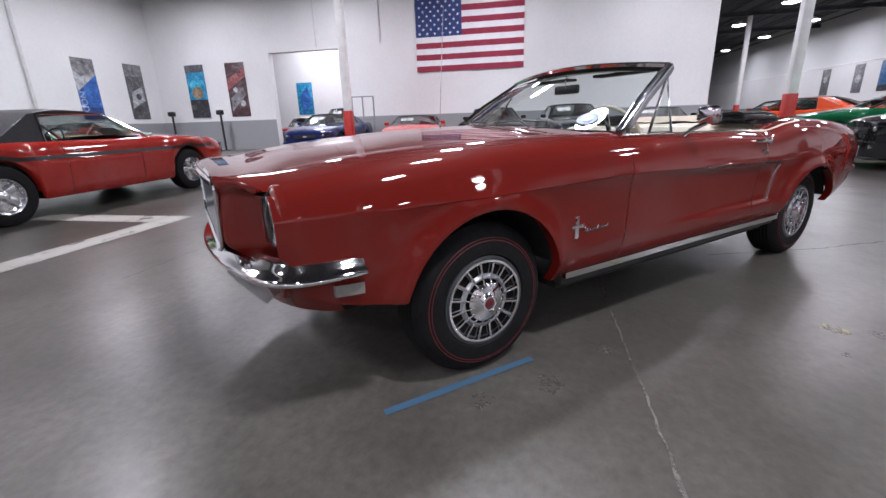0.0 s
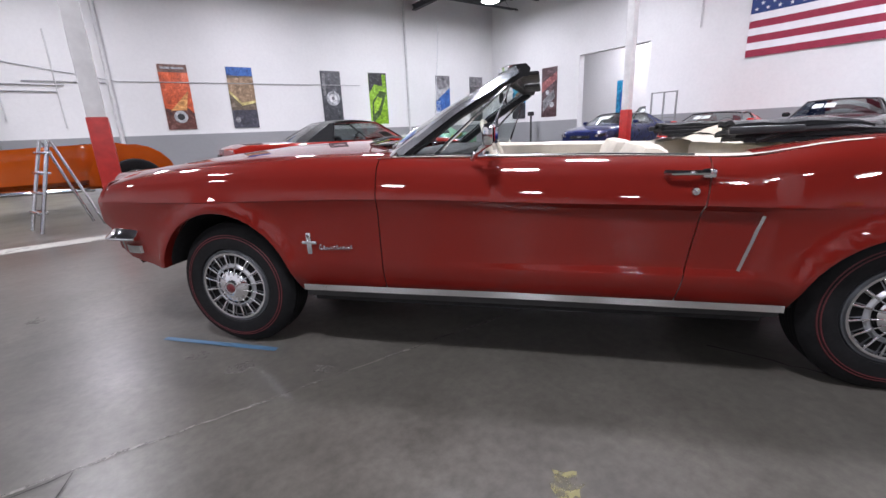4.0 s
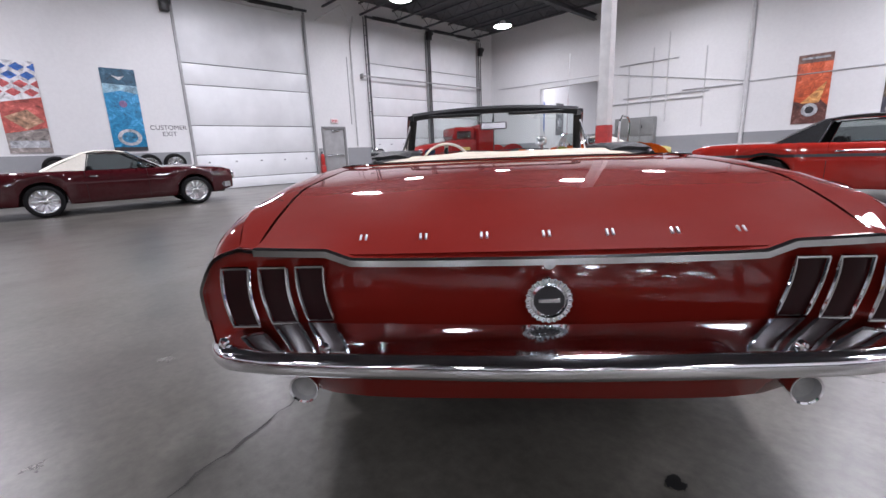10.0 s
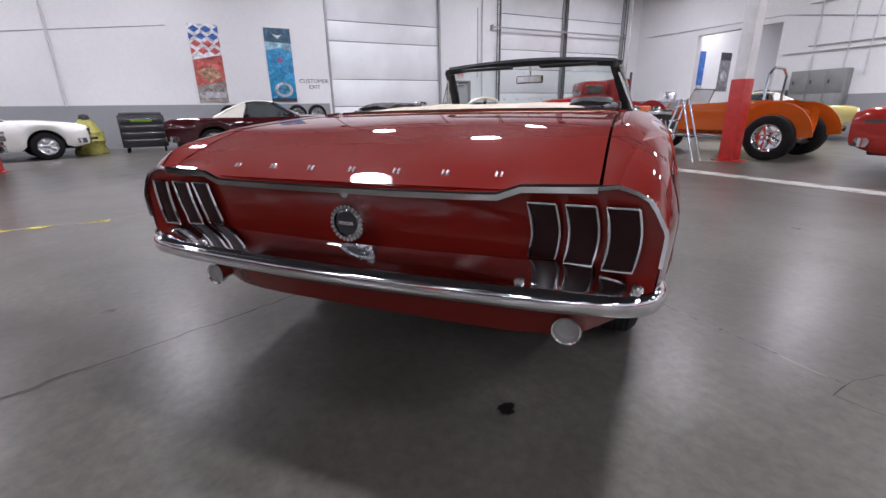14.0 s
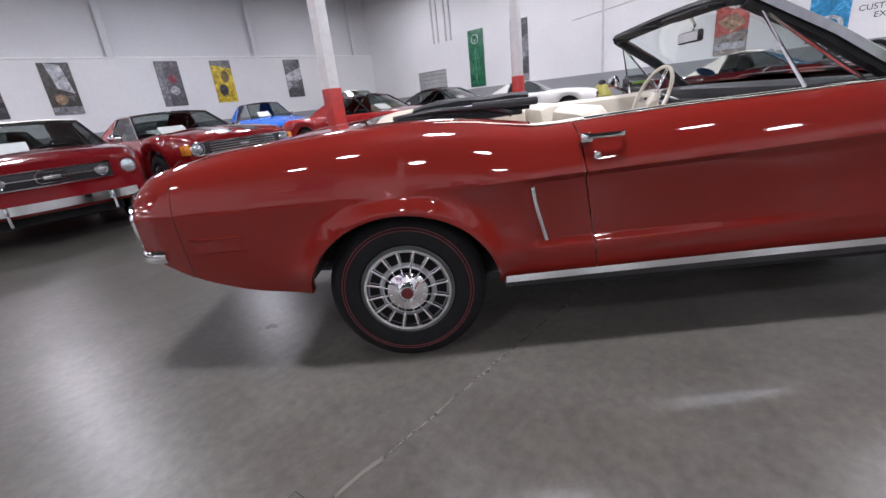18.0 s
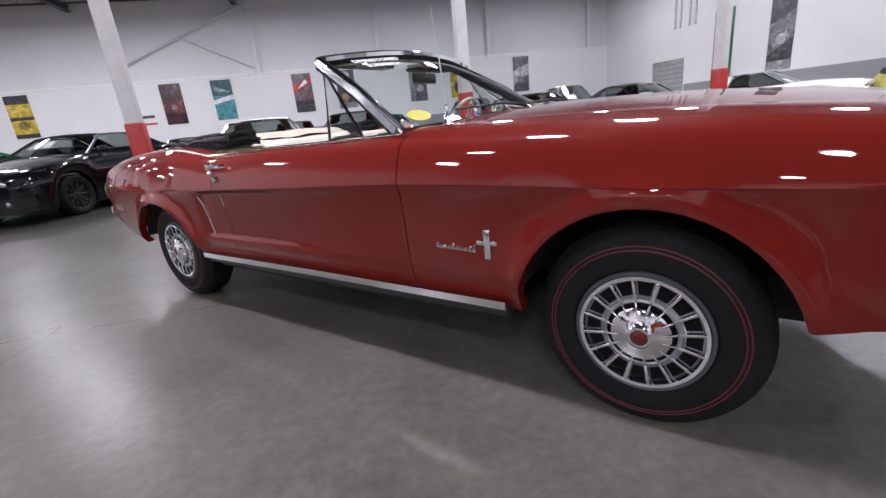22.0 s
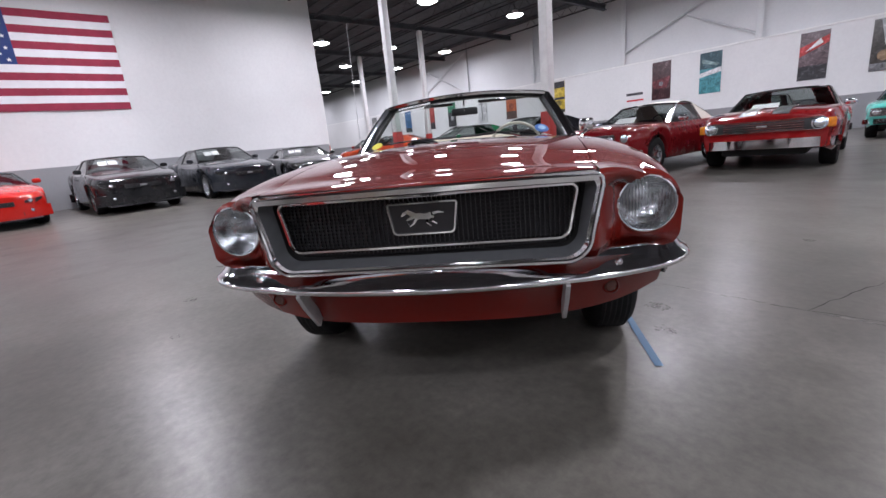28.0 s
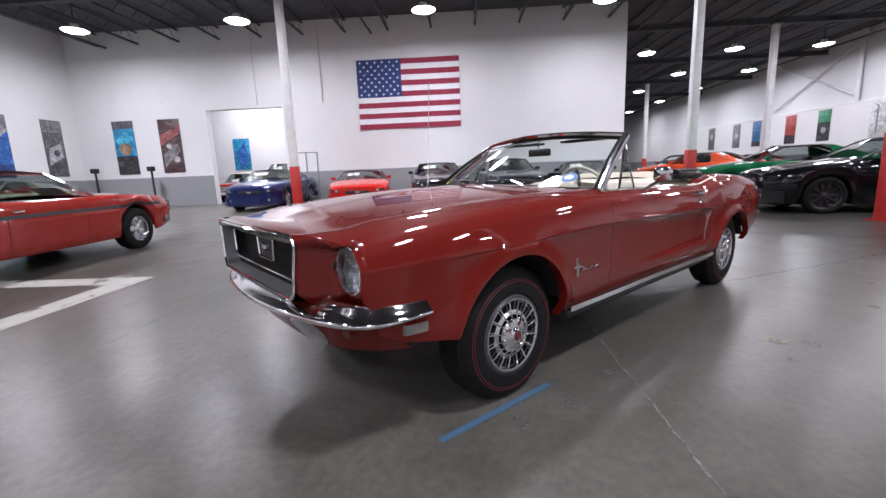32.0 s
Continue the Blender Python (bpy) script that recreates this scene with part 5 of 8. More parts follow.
tp = MB()
tp.grid([[(panel_x(z, abs(c / 10)), (side_y(-2.378, z) - 0.003) * c / 10, z - 0.012 * ease(0.78, 0.79, z) * (abs(c) < 8)) for c in range(-10, 11)] for z in np.linspace(0.792, 0.55, 13)])
part("tail_panel", tp, HERO_RED, hero)
for s in (1, -1):
    for k in range(3):
        y = s * (0.534 + 0.0855 * k)
        lamp_rows, rim = [], []
        for i in range(9):
            t = i / 8
            z = 0.754 - 0.146 * t
            x = panel_x(z, (abs(y) + 0.03) / 0.79) - 0.012
            off = 0.01 * math.sin(t * math.pi) * s
            lamp_rows.append([(x, y + off - 0.029, z), (x - 0.006, y + off, z), (x, y + off + 0.029, z)])
        rim = [(p[0][0] - 0.004, p[0][1] - 0.003, p[0][2]) for p in lamp_rows] + [(p[2][0] - 0.004, p[2][1] + 0.003, p[2][2]) for p in reversed(lamp_rows)]
        tl = part("tail_lamp", MB().grid(lamp_rows), RED_LENS, hero, "dark red lens in a chrome bezel")
        part("bezel", MB().tube([*rim, rim[0]], 0.0045, 6, (1, 0, 0)), CHROME, tl)
CAPM = pose(-2.336, 0, 0.662, 0, 0, 90)
fc = part("fuel_cap", MB().lathe([(0.001, 0.03), (0.024, 0.032), (0.038, 0.026), (0.041, 0.034), (0.051, 0.034), (0.057, 0.02), (0.059, -0.02)], 28, CAPM), CHROME, hero, "round chrome fuel cap")
ribs = MB()
for k in range(24):
    ribs.box(0.043, 0.052, 0.033, 0.0355, -0.0022, 0.0022, CAPM @ pose(0, 0, 0, 0, 15 * k, 0))
part("ribs", ribs, BRUSHED, fc)
part("badge", MB().disc(0.034, 0.0335, 24, CAPM), SATIN_BLACK, fc)
part("badge_mark", MB().rbox(-0.024, 0.024, 0.034, 0.037, -0.004, 0.006, 0.002, CAPM), CHROME, fc)
part("lid_lock", MB().lathe([(0.001, 0.012), (0.014, 0.01), (0.017, -0.02)], 14, pose(-2.36, 0, 0.748, 0, 0, 90)), CHROME, hero)

# bumpers
def mirrored(p):
    return [(x, -y, z) for x, y, z in reversed(p)]


half = [(-2.285, 0.762, 0.572), (-2.32, 0.76, 0.572), (-2.352, 0.746, 0.571), (-2.378, 0.712, 0.57), (-2.396, 0.645, 0.568), (-2.408, 0.55, 0.567), (-2.416, 0.3, 0.564)]
path = half + [(-2.422, 0, 0.562)] + mirrored(half)
sc = [1.1, 1.12, 1.12, 1.08, 1.0, 1.0, 1.0, 1.0, 1.0, 1.0, 1.0, 1.08, 1.12, 1.12, 1.1]
blade = [(-0.055, 0.042), (-0.03, 0.031), (0.0, 0.016), (0.024, 0.006), (0.04, -0.001), (0.049, -0.008), (0.052, -0.018), (0.051, -0.032), (0.045, -0.044), (0.028, -0.051), (-0.055, -0.052)]
def smooth_path(pts, n=3):
    out = []
    v = [Vector(p) for p in pts]
    for i in range(len(v) - 1):
        p0, p1, p2, p3 = v[max(i - 1, 0)], v[i], v[i + 1], v[min(i + 2, len(v) - 1)]
        for k in range(n):
            t = k / n
            out.append(0.5 * ((2 * p1) + (p2 - p0) * t + (2 * p0 - 5 * p1 + 4 * p2 - p3) * t * t + (3 * p1 - p0 - 3 * p2 + p3) * t**3))
    return out + [v[-1]]


def smooth_vals(vals, n=3):
    out = []
    for a, b in zip(vals, vals[1:]):
        out += [a + (b - a) * k / n for k in range(n)]
    return out + [vals[-1]]


rb = part("rear_bumper", MB().sweep(smooth_path(path), blade, scale=smooth_vals(sc)), CHROME, hero, angle=50)
for y in (0.5, -0.5, 0.75, -0.75):
    part("bolt", MB().lathe([(0.001, 0.01), (0.009, 0.008), (0.013, 0.0)], 12, pose(-2.428 + 0.12 * max(0, abs(y) - 0.5), y, 0.58, 0, 0, 90)), CHROME, rb)
MARKER_RED = plain("red_marker", (0.16, 0.005, 0.004), 0.16, 0, 9, 0.2, 0.8)
half = [(1.87, 0.846, 0.566), (1.95, 0.846, 0.566), (2.035, 0.83, 0.563), (2.095, 0.788, 0.56), (2.138, 0.712, 0.556), (2.178, 0.57, 0.552), (2.216, 0.4, 0.55), (2.24, 0.2, 0.549)]
path = half + [(2.25, 0, 0.549)] + mirrored(half)
fb_ring = [(0.035, 0.052), (0.02, 0.052), (0.008, 0.04), (-0.004, 0.022), (-0.02, 0.006), (-0.034, -0.003), (-0.043, -0.011), (-0.044, -0.02), (-0.038, -0.028), (-0.022, -0.033), (0.035, -0.036)]
fb = part("front_bumper", MB().sweep(smooth_path(path), fb_ring, scale=smooth_vals([0.62, 0.66, 0.74, 0.84, 0.92, 1.0, 1.0, 1.0, 1.0, 1.0, 1.0, 1.0, 0.92, 0.84, 0.74, 0.66, 0.62])), CHROME, hero, angle=50)
for y in (0.44, -0.44):
    part("bumper_guard", MB().sweep([(2.225, y, 0.525), (2.19, y, 0.47), (2.11, y, 0.372)], [(-0.007, -0.024), (0.007, -0.024), (0.007, 0.024), (-0.007, 0.024)]), plain("dull_guard", (0.4, 0.4, 0.4), 0.45, 0.2, 12, 0.2), hero, "dull grey bumper guard")
for y in (0.6, -0.6):
    part("bolt", MB().lathe([(0.001, 0.01), (0.009, 0.008), (0.013, 0.0)], 12, pose(2.185, y, 0.566, 0, 0, -70 if y > 0 else -110)), CHROME, fb)
for s in (1, -1):
    part("side_lamp", MB().grid([[(x, s * (side_y(x, z) + d), z) for x, d in ((1.87, 0.0), (1.874, 0.012), (1.92, 0.015), (1.966, 0.012), (1.97, 0.0))] for z in (0.476, 0.48, 0.495, 0.512, 0.516)]), plain("clear_side_lens", (0.3, 0.29, 0.27), 0.15, 0.3, 20, 0.2), hero, "clear lamp under the bumper end")
    # two body-coloured ridges shaped in place of highlight lines by the marker
    for z in (0.55, 0.61):
        part("marker_highlight_line", MB().tube([(x, s * (side_y(x, z) + 0.001), z + 0.02 * (x + 2.06)) for x in (-2.165, -2.11, -2.05, -1.99, -1.945)], 0.0028, 6, (0, 1, 0)), HERO_RED, hero)
    sm = part("side_marker", MB().grid([[(x, s * (side_y(x, z) + d), z + 0.02 * (x + 2.06)) for x, d in ((-2.15, -0.001), (-2.147, 0.003), (-2.06, 0.004), (-1.965, 0.003), (-1.962, -0.001))] for z in (0.557, 0.56, 0.58, 0.598, 0.601)]), MARKER_RED, hero, "red side marker")

# front valance and stone guard
val = MB()
g = []
for i in range(7):
    s = i / 6
    line = []
    for j in range(-10, 11):
        c = abs(j / 10)
        xt, xb = 2.2 - 0.17 * c**3, 2.13 - 0.2 * c**3
        line.append((xt + (xb - xt) * s - 0.02 * math.sin(s * math.pi) * 0, 0.8 * j / 10, 0.545 - (0.185 - 0.05 * c**4) * s))
    g.append(line)
val.grid(g)
part("front_valance", val, HERO_RED, hero)
part("stone_tray", MB().grid([[(2.255 - 0.02 * (k / 4) ** 2, 0.5 * k / 4, 0.6) for k in range(-4, 5)], [(2.2 - 0.12 * abs(k / 4) ** 2.5, 0.8 * k / 4, 0.562) for k in range(-4, 5)]]), HERO_RED, hero)
for s in (1, -1):
    pl = part("parking_lamp", MB().lathe([(0.001, 0.008), (0.016, 0.006), (0.021, 0.0)], 18, pose(2.088, s * 0.6, 0.452, 0, 0, -90 + s * 8)), plain("dim_lamp", (0.12, 0.05, 0.04), 0.2, 0, 12, 0.2), hero, "round parking lamp in the valance")
    part("ring", MB().lathe([(0.021, 0.0), (0.024, 0.006), (0.029, 0.001), (0.03, -0.02)], 18, pose(2.088, s * 0.6, 0.452, 0, 0, -90 + s * 8)), HERO_RED, pl)
rv = MB()
rv.grid([[(-2.385 + 0.11 * s + 0.09 * abs(j / 8) ** 5, (0.78 - 0.04 * s) * j / 8, 0.56 - (0.2 - 0.06 * abs(j / 8) ** 10) * s) for j in range(-8, 9)] for s in (0, 0.25, 0.5, 0.75, 1)])
part("rear_valance", rv, HERO_RED, hero)
for s in (1, -1):
    ex = part("reversing_lamp", MB().lathe([(0.026, -0.03), (0.028, 0.0), (0.036, 0.025), (0.038, 0.036), (0.033, 0.034), (0.031, 0.01)], 22, pose(-2.294, s * 0.605, 0.418, 0, 0, 90)), CHROME, hero, "round chrome-ringed reversing lamp")
    part("lens", MB().disc(0.0325, 0.014, 18, pose(-2.294, s * 0.605, 0.418, 0, 0, 90)), plain("lamp_lens_pale", (0.2, 0.2, 0.19), 0.4, 0.1, 30, 0.15), ex)

# mouth: bright outer ring, argent slope, inner ring, black mesh, emblem
def mouth(y1, z0, z1, x, r, drop=0.0, n=8):
    """A rounded outline across the nose."""
    pts = []
    q = r * 0.5
    for cy, cz, a0, e in ((y1 - q, z1 - q, 0, q), (-(y1 - q), z1 - q, 90, q), (-(y1 - r) + drop, z0 + r, 180, r), (y1 - r - drop, z0 + r, 270, r)):
        for k in range(n + 1):
            a = radians(a0 + 90 * k / n)
            pts.append((cy + e * math.cos(a), cz + e * math.sin(a)))
    return [(x + 0.03 * (1 - (y / y1) ** 2), y, z) for y, z in pts]


o0 = mouth(0.543, 0.594, 0.854, 2.24, 0.075, 0.03)
o1 = mouth(0.526, 0.607, 0.84, 2.236, 0.07, 0.029)
o2 = mouth(0.504, 0.624, 0.836, 2.18, 0.056, 0.022)
gs = MB().grid([o0, o1], close=True)
gs.tube([*o0, o0[0]], 0.007, 6, (1, 0, 0))
part("grille_ring", gs, CHROME, hero, "bright ring round the grille mouth")
part("grille_slope", MB().grid([o1, o2], close=True), plain("argent_grey", (0.11, 0.116, 0.12), 0.36, 0.35, 14, 0.12), hero, "dull argent band inside the grille mouth")
part("grille_throat", MB().grid([o2, mouth(0.5, 0.62, 0.84, 2.1, 0.056, 0.022)], close=True), UNDER, hero)
part("inner_ring", MB().tube([*mouth(0.478, 0.656, 0.818, 2.19, 0.04, 0.02), mouth(0.478, 0.656, 0.818, 2.19, 0.04, 0.02)[0]], 0.007, 6, (1, 0, 0)), CHROME, hero)
part("grille_back", MB().grid([[(2.12 + 0.03 * (1 - (k / 8) ** 2), 0.52 * k / 8, z) for k in range(-8, 9)] for z in (0.61, 0.85)]), UNDER, hero)
mesh = MB()
for k in range(-33, 34):
    y = k * 0.0155
    x = 2.135 + 0.03 * (1 - (y / 0.46) ** 2)
    mesh.box(x - 0.008, x + 0.004, y - 0.0018, y + 0.0018, 0.63, 0.836)
for k in range(17):
    z = 0.634 + k * 0.0125
    for a in range(-8, 8):
        y0, y1 = 0.51 * a / 8, 0.51 * (a + 1) / 8
        xa, xb = (2.135 + 0.03 * (1 - (y / 0.46) ** 2) for y in (y0, y1))
        mesh.add([(xa + 0.005, y0, z - 0.002), (xb + 0.005, y1, z - 0.002), (xb + 0.005, y1, z + 0.002), (xa + 0.005, y0, z + 0.002)], [(0, 1, 2, 3)])
part("grille_mesh", mesh, plain("grille_black", (0.016, 0.016, 0.018), 0.4, 0.2, 20, 0.2), hero, smooth=False)
em = [(y, z) for _, y, z in mouth(0.113, -0.05, 0.05, 0, 0.016, 0.012)]
er = [(2.176, y, 0.742 + z) for y, z in em]
eb = part("grille_badge", MB().tube([*er, er[0]], 0.0055, 6, (1, 0, 0)), CHROME, hero, "bright framed badge in the grille")
part("backing", MB().prism([(y * 0.96, 0.742 + z * 0.95) for y, z in em], "x", 2.166, 2.172), SATIN_BLACK, eb, smooth=False)
mark = MB()
flat_bar = [(-0.0026, -0.0075), (0.0026, -0.0075), (0.0026, 0.0075), (-0.0026, 0.0075)]
for pts, ks in (([(-0.03, 0.752), (-0.01, 0.75), (0.01, 0.748), (0.03, 0.752)], (1.0, 1.35, 1.2, 1.3)), ([(-0.028, 0.753), (-0.046, 0.766), (-0.06, 0.76), (-0.068, 0.752)], (1.3, 0.9, 0.7, 0.35)), ([(-0.03, 0.748), (-0.052, 0.738), (-0.046, 0.722)], (0.8, 0.45, 0.25)), ([(-0.018, 0.745), (-0.03, 0.726), (-0.044, 0.717)], (0.7, 0.4, 0.25)), ([(0.026, 0.748), (0.012, 0.728), (0.026, 0.716)], (0.9, 0.45, 0.25)), ([(0.034, 0.75), (0.03, 0.732), (0.046, 0.722)], (0.9, 0.45, 0.25)), ([(0.034, 0.756), (0.052, 0.76), (0.07, 0.757)], (0.6, 0.5, 0.2))):
    mark.sweep([(2.18, y, z) for y, z in pts], flat_bar, scale=ks)
part("badge_mark", mark, CHROME, eb)
for s in (1, -1):
    HMAT = pose(2.104, s * 0.702, 0.728, 0, 0, -90)
    hl = part("headlight", MB().lathe([(0.001, -0.052), (0.02, -0.05), (0.045, -0.038), (0.066, -0.018), (0.08, 0.0), (0.086, 0.004)], 36, HMAT), REFLECTOR, hero, "round sealed-beam headlight with clear fluted lens")
    part("bulb_cap", MB().lathe([(0.001, -0.012), (0.012, -0.014), (0.016, -0.022), (0.016, -0.05)], 16, HMAT), BRUSHED, hl)
    lens = part("lens", MB().lathe([(0.001, 0.03), (0.03, 0.028), (0.06, 0.022), (0.08, 0.012), (0.086, 0.002)], 36, HMAT), glass_mat("lamp_glass", (0.84, 0.86, 0.87)), hl, "clear domed lens")
    lens.visible_shadow = False
    part("chrome_ring", MB().lathe([(0.085, 0.004), (0.086, 0.011), (0.09, 0.01), (0.092, 0.0), (0.093, -0.03)], 36, HMAT), CHROME, hl)
    part("lamp_flange", MB().lathe([(0.0915, 0.002), (0.096, 0.0), (0.107, -0.011), (0.108, -0.03)], 36, HMAT), HERO_RED, hl)
    for k in range(-8, 9):
        y = k * 0.0092
        hh = math.sqrt(max(0.078**2 - y * y, 0))
        fl = part("lens_flute", MB().box(y - 0.0012, y + 0.0012, 0.01, max(0.012, 0.0255 - 2.0 * y * y), -hh * 0.9, hh * 0.9, HMAT), glass_mat("flute_glass", (0.9, 0.91, 0.92)), lens)
        fl.visible_shadow = False

# sills, wheel wells, pan
for s in (1, -1):
    pts = [(0.962, s * 0.846, 0.338), (0.5, s * 0.846, 0.338), (0, s * 0.842, 0.337), (-0.5, s * 0.846, 0.335), (-0.985, s * 0.85, 0.333)]
    lipr = [(-0.012, -0.012), (0.005, -0.012), (0.012, -0.007), (0.0145, 0.0), (0.012, 0.007), (0.006, 0.012), (-0.012, 0.016)]
    part("sill_moulding", MB().sweep(pts, lipr if s < 0 else [(-a, b) for a, b in reversed(lipr)]), CHROME, hero, "slim bright sill moulding", angle=25)
    part("rocker", MB().rbox(-0.985, 0.962, s * 0.81 - 0.03, s * 0.81 + 0.03, 0.288, 0.334, 0.012), plain("rocker_dark", (0.02, 0.02, 0.02), 0.5, 0, 9, 0.2), hero)
    for xa in (AXF, AXR):
        wl = MB()
        angs = [radians(a) for a in range(14, 167, 8)]
        wl.grid([[(xa + 0.374 * math.cos(a), s * y, HR + RISE[xa] * 0.376 * math.sin(a)) for y in (0.84, 0.5)] for a in angs])
        wl.add([(xa + 0.376 * math.cos(a), s * 0.5, HR + RISE[xa] * 0.378 * math.sin(a)) for a in angs], [tuple(range(len(angs)))])
        part("wheel_well", wl, UNDER, hero)
    yv = [(x, s * (side_y(x, z) + 0.002), z) for x, z in ((-0.872, 0.684), (-0.862, 0.63), (-0.848, 0.57), (-0.835, 0.52), (-0.822, 0.472))]
    part("vent_trim", MB().sweep(yv, [(-0.005, -0.006), (0.004, -0.006), (0.006, 0.0), (0.004, 0.006), (-0.005, 0.006)], up=(1, 0, 0)), CHROME, hero, "slim bright vent moulding")
    # emblem and script as plain bright shapes
    ye = side_y(0.91, 0.55)
    part("wing_emblem", MB().rbox(0.898, 0.922, s * ye - 0.006, s * ye + 0.006, 0.5, 0.6, 0.004).rbox(0.87, 0.945, s * ye - 0.004, s * ye + 0.009, 0.546, 0.562, 0.004), CHROME, hero, "bright upright wing emblem")
    hand = [1.6, 1.0, 0.55, 0.5, 0.6, 1.2, 0.5, 0.6, 0.55, 1.0]
    sp = []
    for k, h in enumerate(hand):
        x0, up = 0.858 - 0.0165 * k, 0.015 * h
        sp += [(x0 + s * e * 0.006, s * (ye + 0.0015), 0.524 + 0.0006 * k + z) for e, z in ((0.6, 0.0), (0.1, up * 0.6), (-0.5, up), (-0.9, up * 0.7), (-0.7, 0.0), (-1.2, -0.002))]
    part("wing_script", MB().tube(smooth_path(sp, 2), 0.0021, 5), CHROME, hero, "slanted bright script, unreadable")
for q in ((-0.95, 0.95, -0.79, 0.79, 0.25, 0.3), (-2.0, -0.95, -0.5, 0.5, 0.34, 0.4), (-2.2, -1.76, -0.6, 0.6, 0.405, 0.44), (0.95, 1.85, -0.48, 0.48, 0.26, 0.34)):
    part("floor_pan", MB().rbox(*q, 0.01), UNDER, hero)
for q in ((0.6, 0.64, -0.8, 0.8, 0.3, 0.9), (-1.3, -1.26, -0.7, 0.7, 0.3, 0.88), (0.95, 1.9, -0.5, 0.5, 0.34, 0.6)):
    part("bulkhead", MB().rbox(*q, 0.01), UNDER, hero)
for x in (AXF, AXR):
    part("axle", MB().tube([(x, -0.7, HR), (x, 0.7, HR)], 0.04, 8), UNDER, hero)
part("exhaust_pipe", MB().tube([(1.0, 0.25, 0.22), (-0.5, 0.28, 0.2), (-1.2, 0.5, 0.26), (-1.7, 0.58, 0.36), (-2.1, 0.605, 0.4)], 0.024, 8).tube([(1.0, -0.25, 0.22), (-0.5, -0.28, 0.2), (-1.2, -0.5, 0.26), (-1.7, -0.58, 0.36), (-2.1, -0.605, 0.4)], 0.024, 8), STEEL_DARK, hero)

# wheels
REDLINE = plain("red_line", (0.075, 0.008, 0.01), 0.55, 0, 30, 0.15)
TW = 0.098
tyre = MB().lathe([(0.178, -TW * 0.8), (0.195, -TW), (0.25, -TW * 1.04), (0.285, -TW * 0.93), (0.302, -TW * 0.76), (0.314, -TW * 0.62), (0.316, -TW * 0.3), (0.316, TW * 0.3), (0.314, TW * 0.62), (0.302, TW * 0.76), (0.285, TW * 0.93), (0.25, TW * 1.04), (0.195, TW), (0.178, TW * 0.8)], 56)
grooves = MB()
for y in (-0.045, -0.022, 0.0, 0.022, 0.045):
    grooves.lathe([(0.3168, y - 0.003), (0.3172, y), (0.3168, y + 0.003)], 56)
lines = MB()
for r, k in ((0.25, 1.04), (0.261, 1.005)):
    lines.lathe([(r - 0.0026, TW * k + 0.0016), (r, TW * k + 0.0022), (r + 0.0026, TW * (k - 0.004) + 0.001)], 56)
rimb = MB().lathe([(0.19, TW * 0.75), (0.186, TW * 0.98), (0.176, TW * 0.96), (0.172, TW * 0.55), (0.1, TW * 0.5)], 48)
capr = MB().lathe([(0.176, TW * 0.9), (0.173, TW * 1.04), (0.163, TW * 1.03), (0.158, TW * 0.8)], 48)
hubm = MB().lathe([(0.158, TW * 0.8), (0.112, TW * 0.87), (0.104, TW * 0.98), (0.098, TW * 1.0), (0.094, TW * 0.96)], 48)
groove = MB().lathe([(0.094, TW * 0.96), (0.088, TW * 0.9), (0.082, TW * 0.96)], 48)
dome = MB().lathe([(0.083, TW * 0.94), (0.081, TW * 1.06), (0.074, TW * 1.11), (0.05, TW * 1.18), (0.036, TW * 1.24), (0.03, TW * 1.3), (0.024, TW * 1.3), (0.022, TW * 1.24)], 48)
slot = MB().add([(0.114, TW * 0.885, -0.0155), (0.154, TW * 0.855, -0.0225), (0.154, TW * 0.855, 0.0225), (0.114, TW * 0.885, 0.0155)], [(0, 1, 2, 3)])
redc = MB().lathe([(0.001, TW * 1.33), (0.014, TW * 1.32), (0.0225, TW * 1.26)], 24)
HUB_RED = plain("red_cap", (0.1, 0.01, 0.014), 0.3, 0, 20, 0.1, 0.2)
SLOT_DARK = plain("slot_dark", (0.006, 0.006, 0.006), 0.8, 0, 20, 0.2, spec=0.1)
slot_me = slot.data("slot", SLOT_DARK)
spoke_me = MB().rbox(0.1, 0.165, TW * 0.84, TW * 1.05, -0.005, 0.005, 0.003).data("spoke", CHROME)
flute_me = MB().rbox(0.04, 0.078, TW * 1.02, TW * 1.15, -0.0035, 0.0035, 0.003, pose(0, 0.0105, 0, 0, 0, -11)).data("hub_flute", CHROME)
datas = [("tyre", tyre.data("tyre", RUBBER), "black redline tyre"), ("tread_groove", grooves.data("tread_groove", UNDER), ""), ("red_line", lines.data("red_line", REDLINE), "thin red rings on the sidewall"), ("rim", rimb.data("rim", STEEL_DARK), ""), ("wheel_cover", hubm.data("wheel_cover", BRUSHED), "bright slotted wheel cover"), ("hub_groove", groove.data("hub_groove", SLOT_DARK), ""), ("hub_dome", dome.data("hub_dome", CHROME), "fluted chrome hub dome"), ("cover_ring", capr.data("cover_ring", CHROME), ""), ("centre_cap", redc.data("centre_cap", HUB_RED), "red centre cap")]
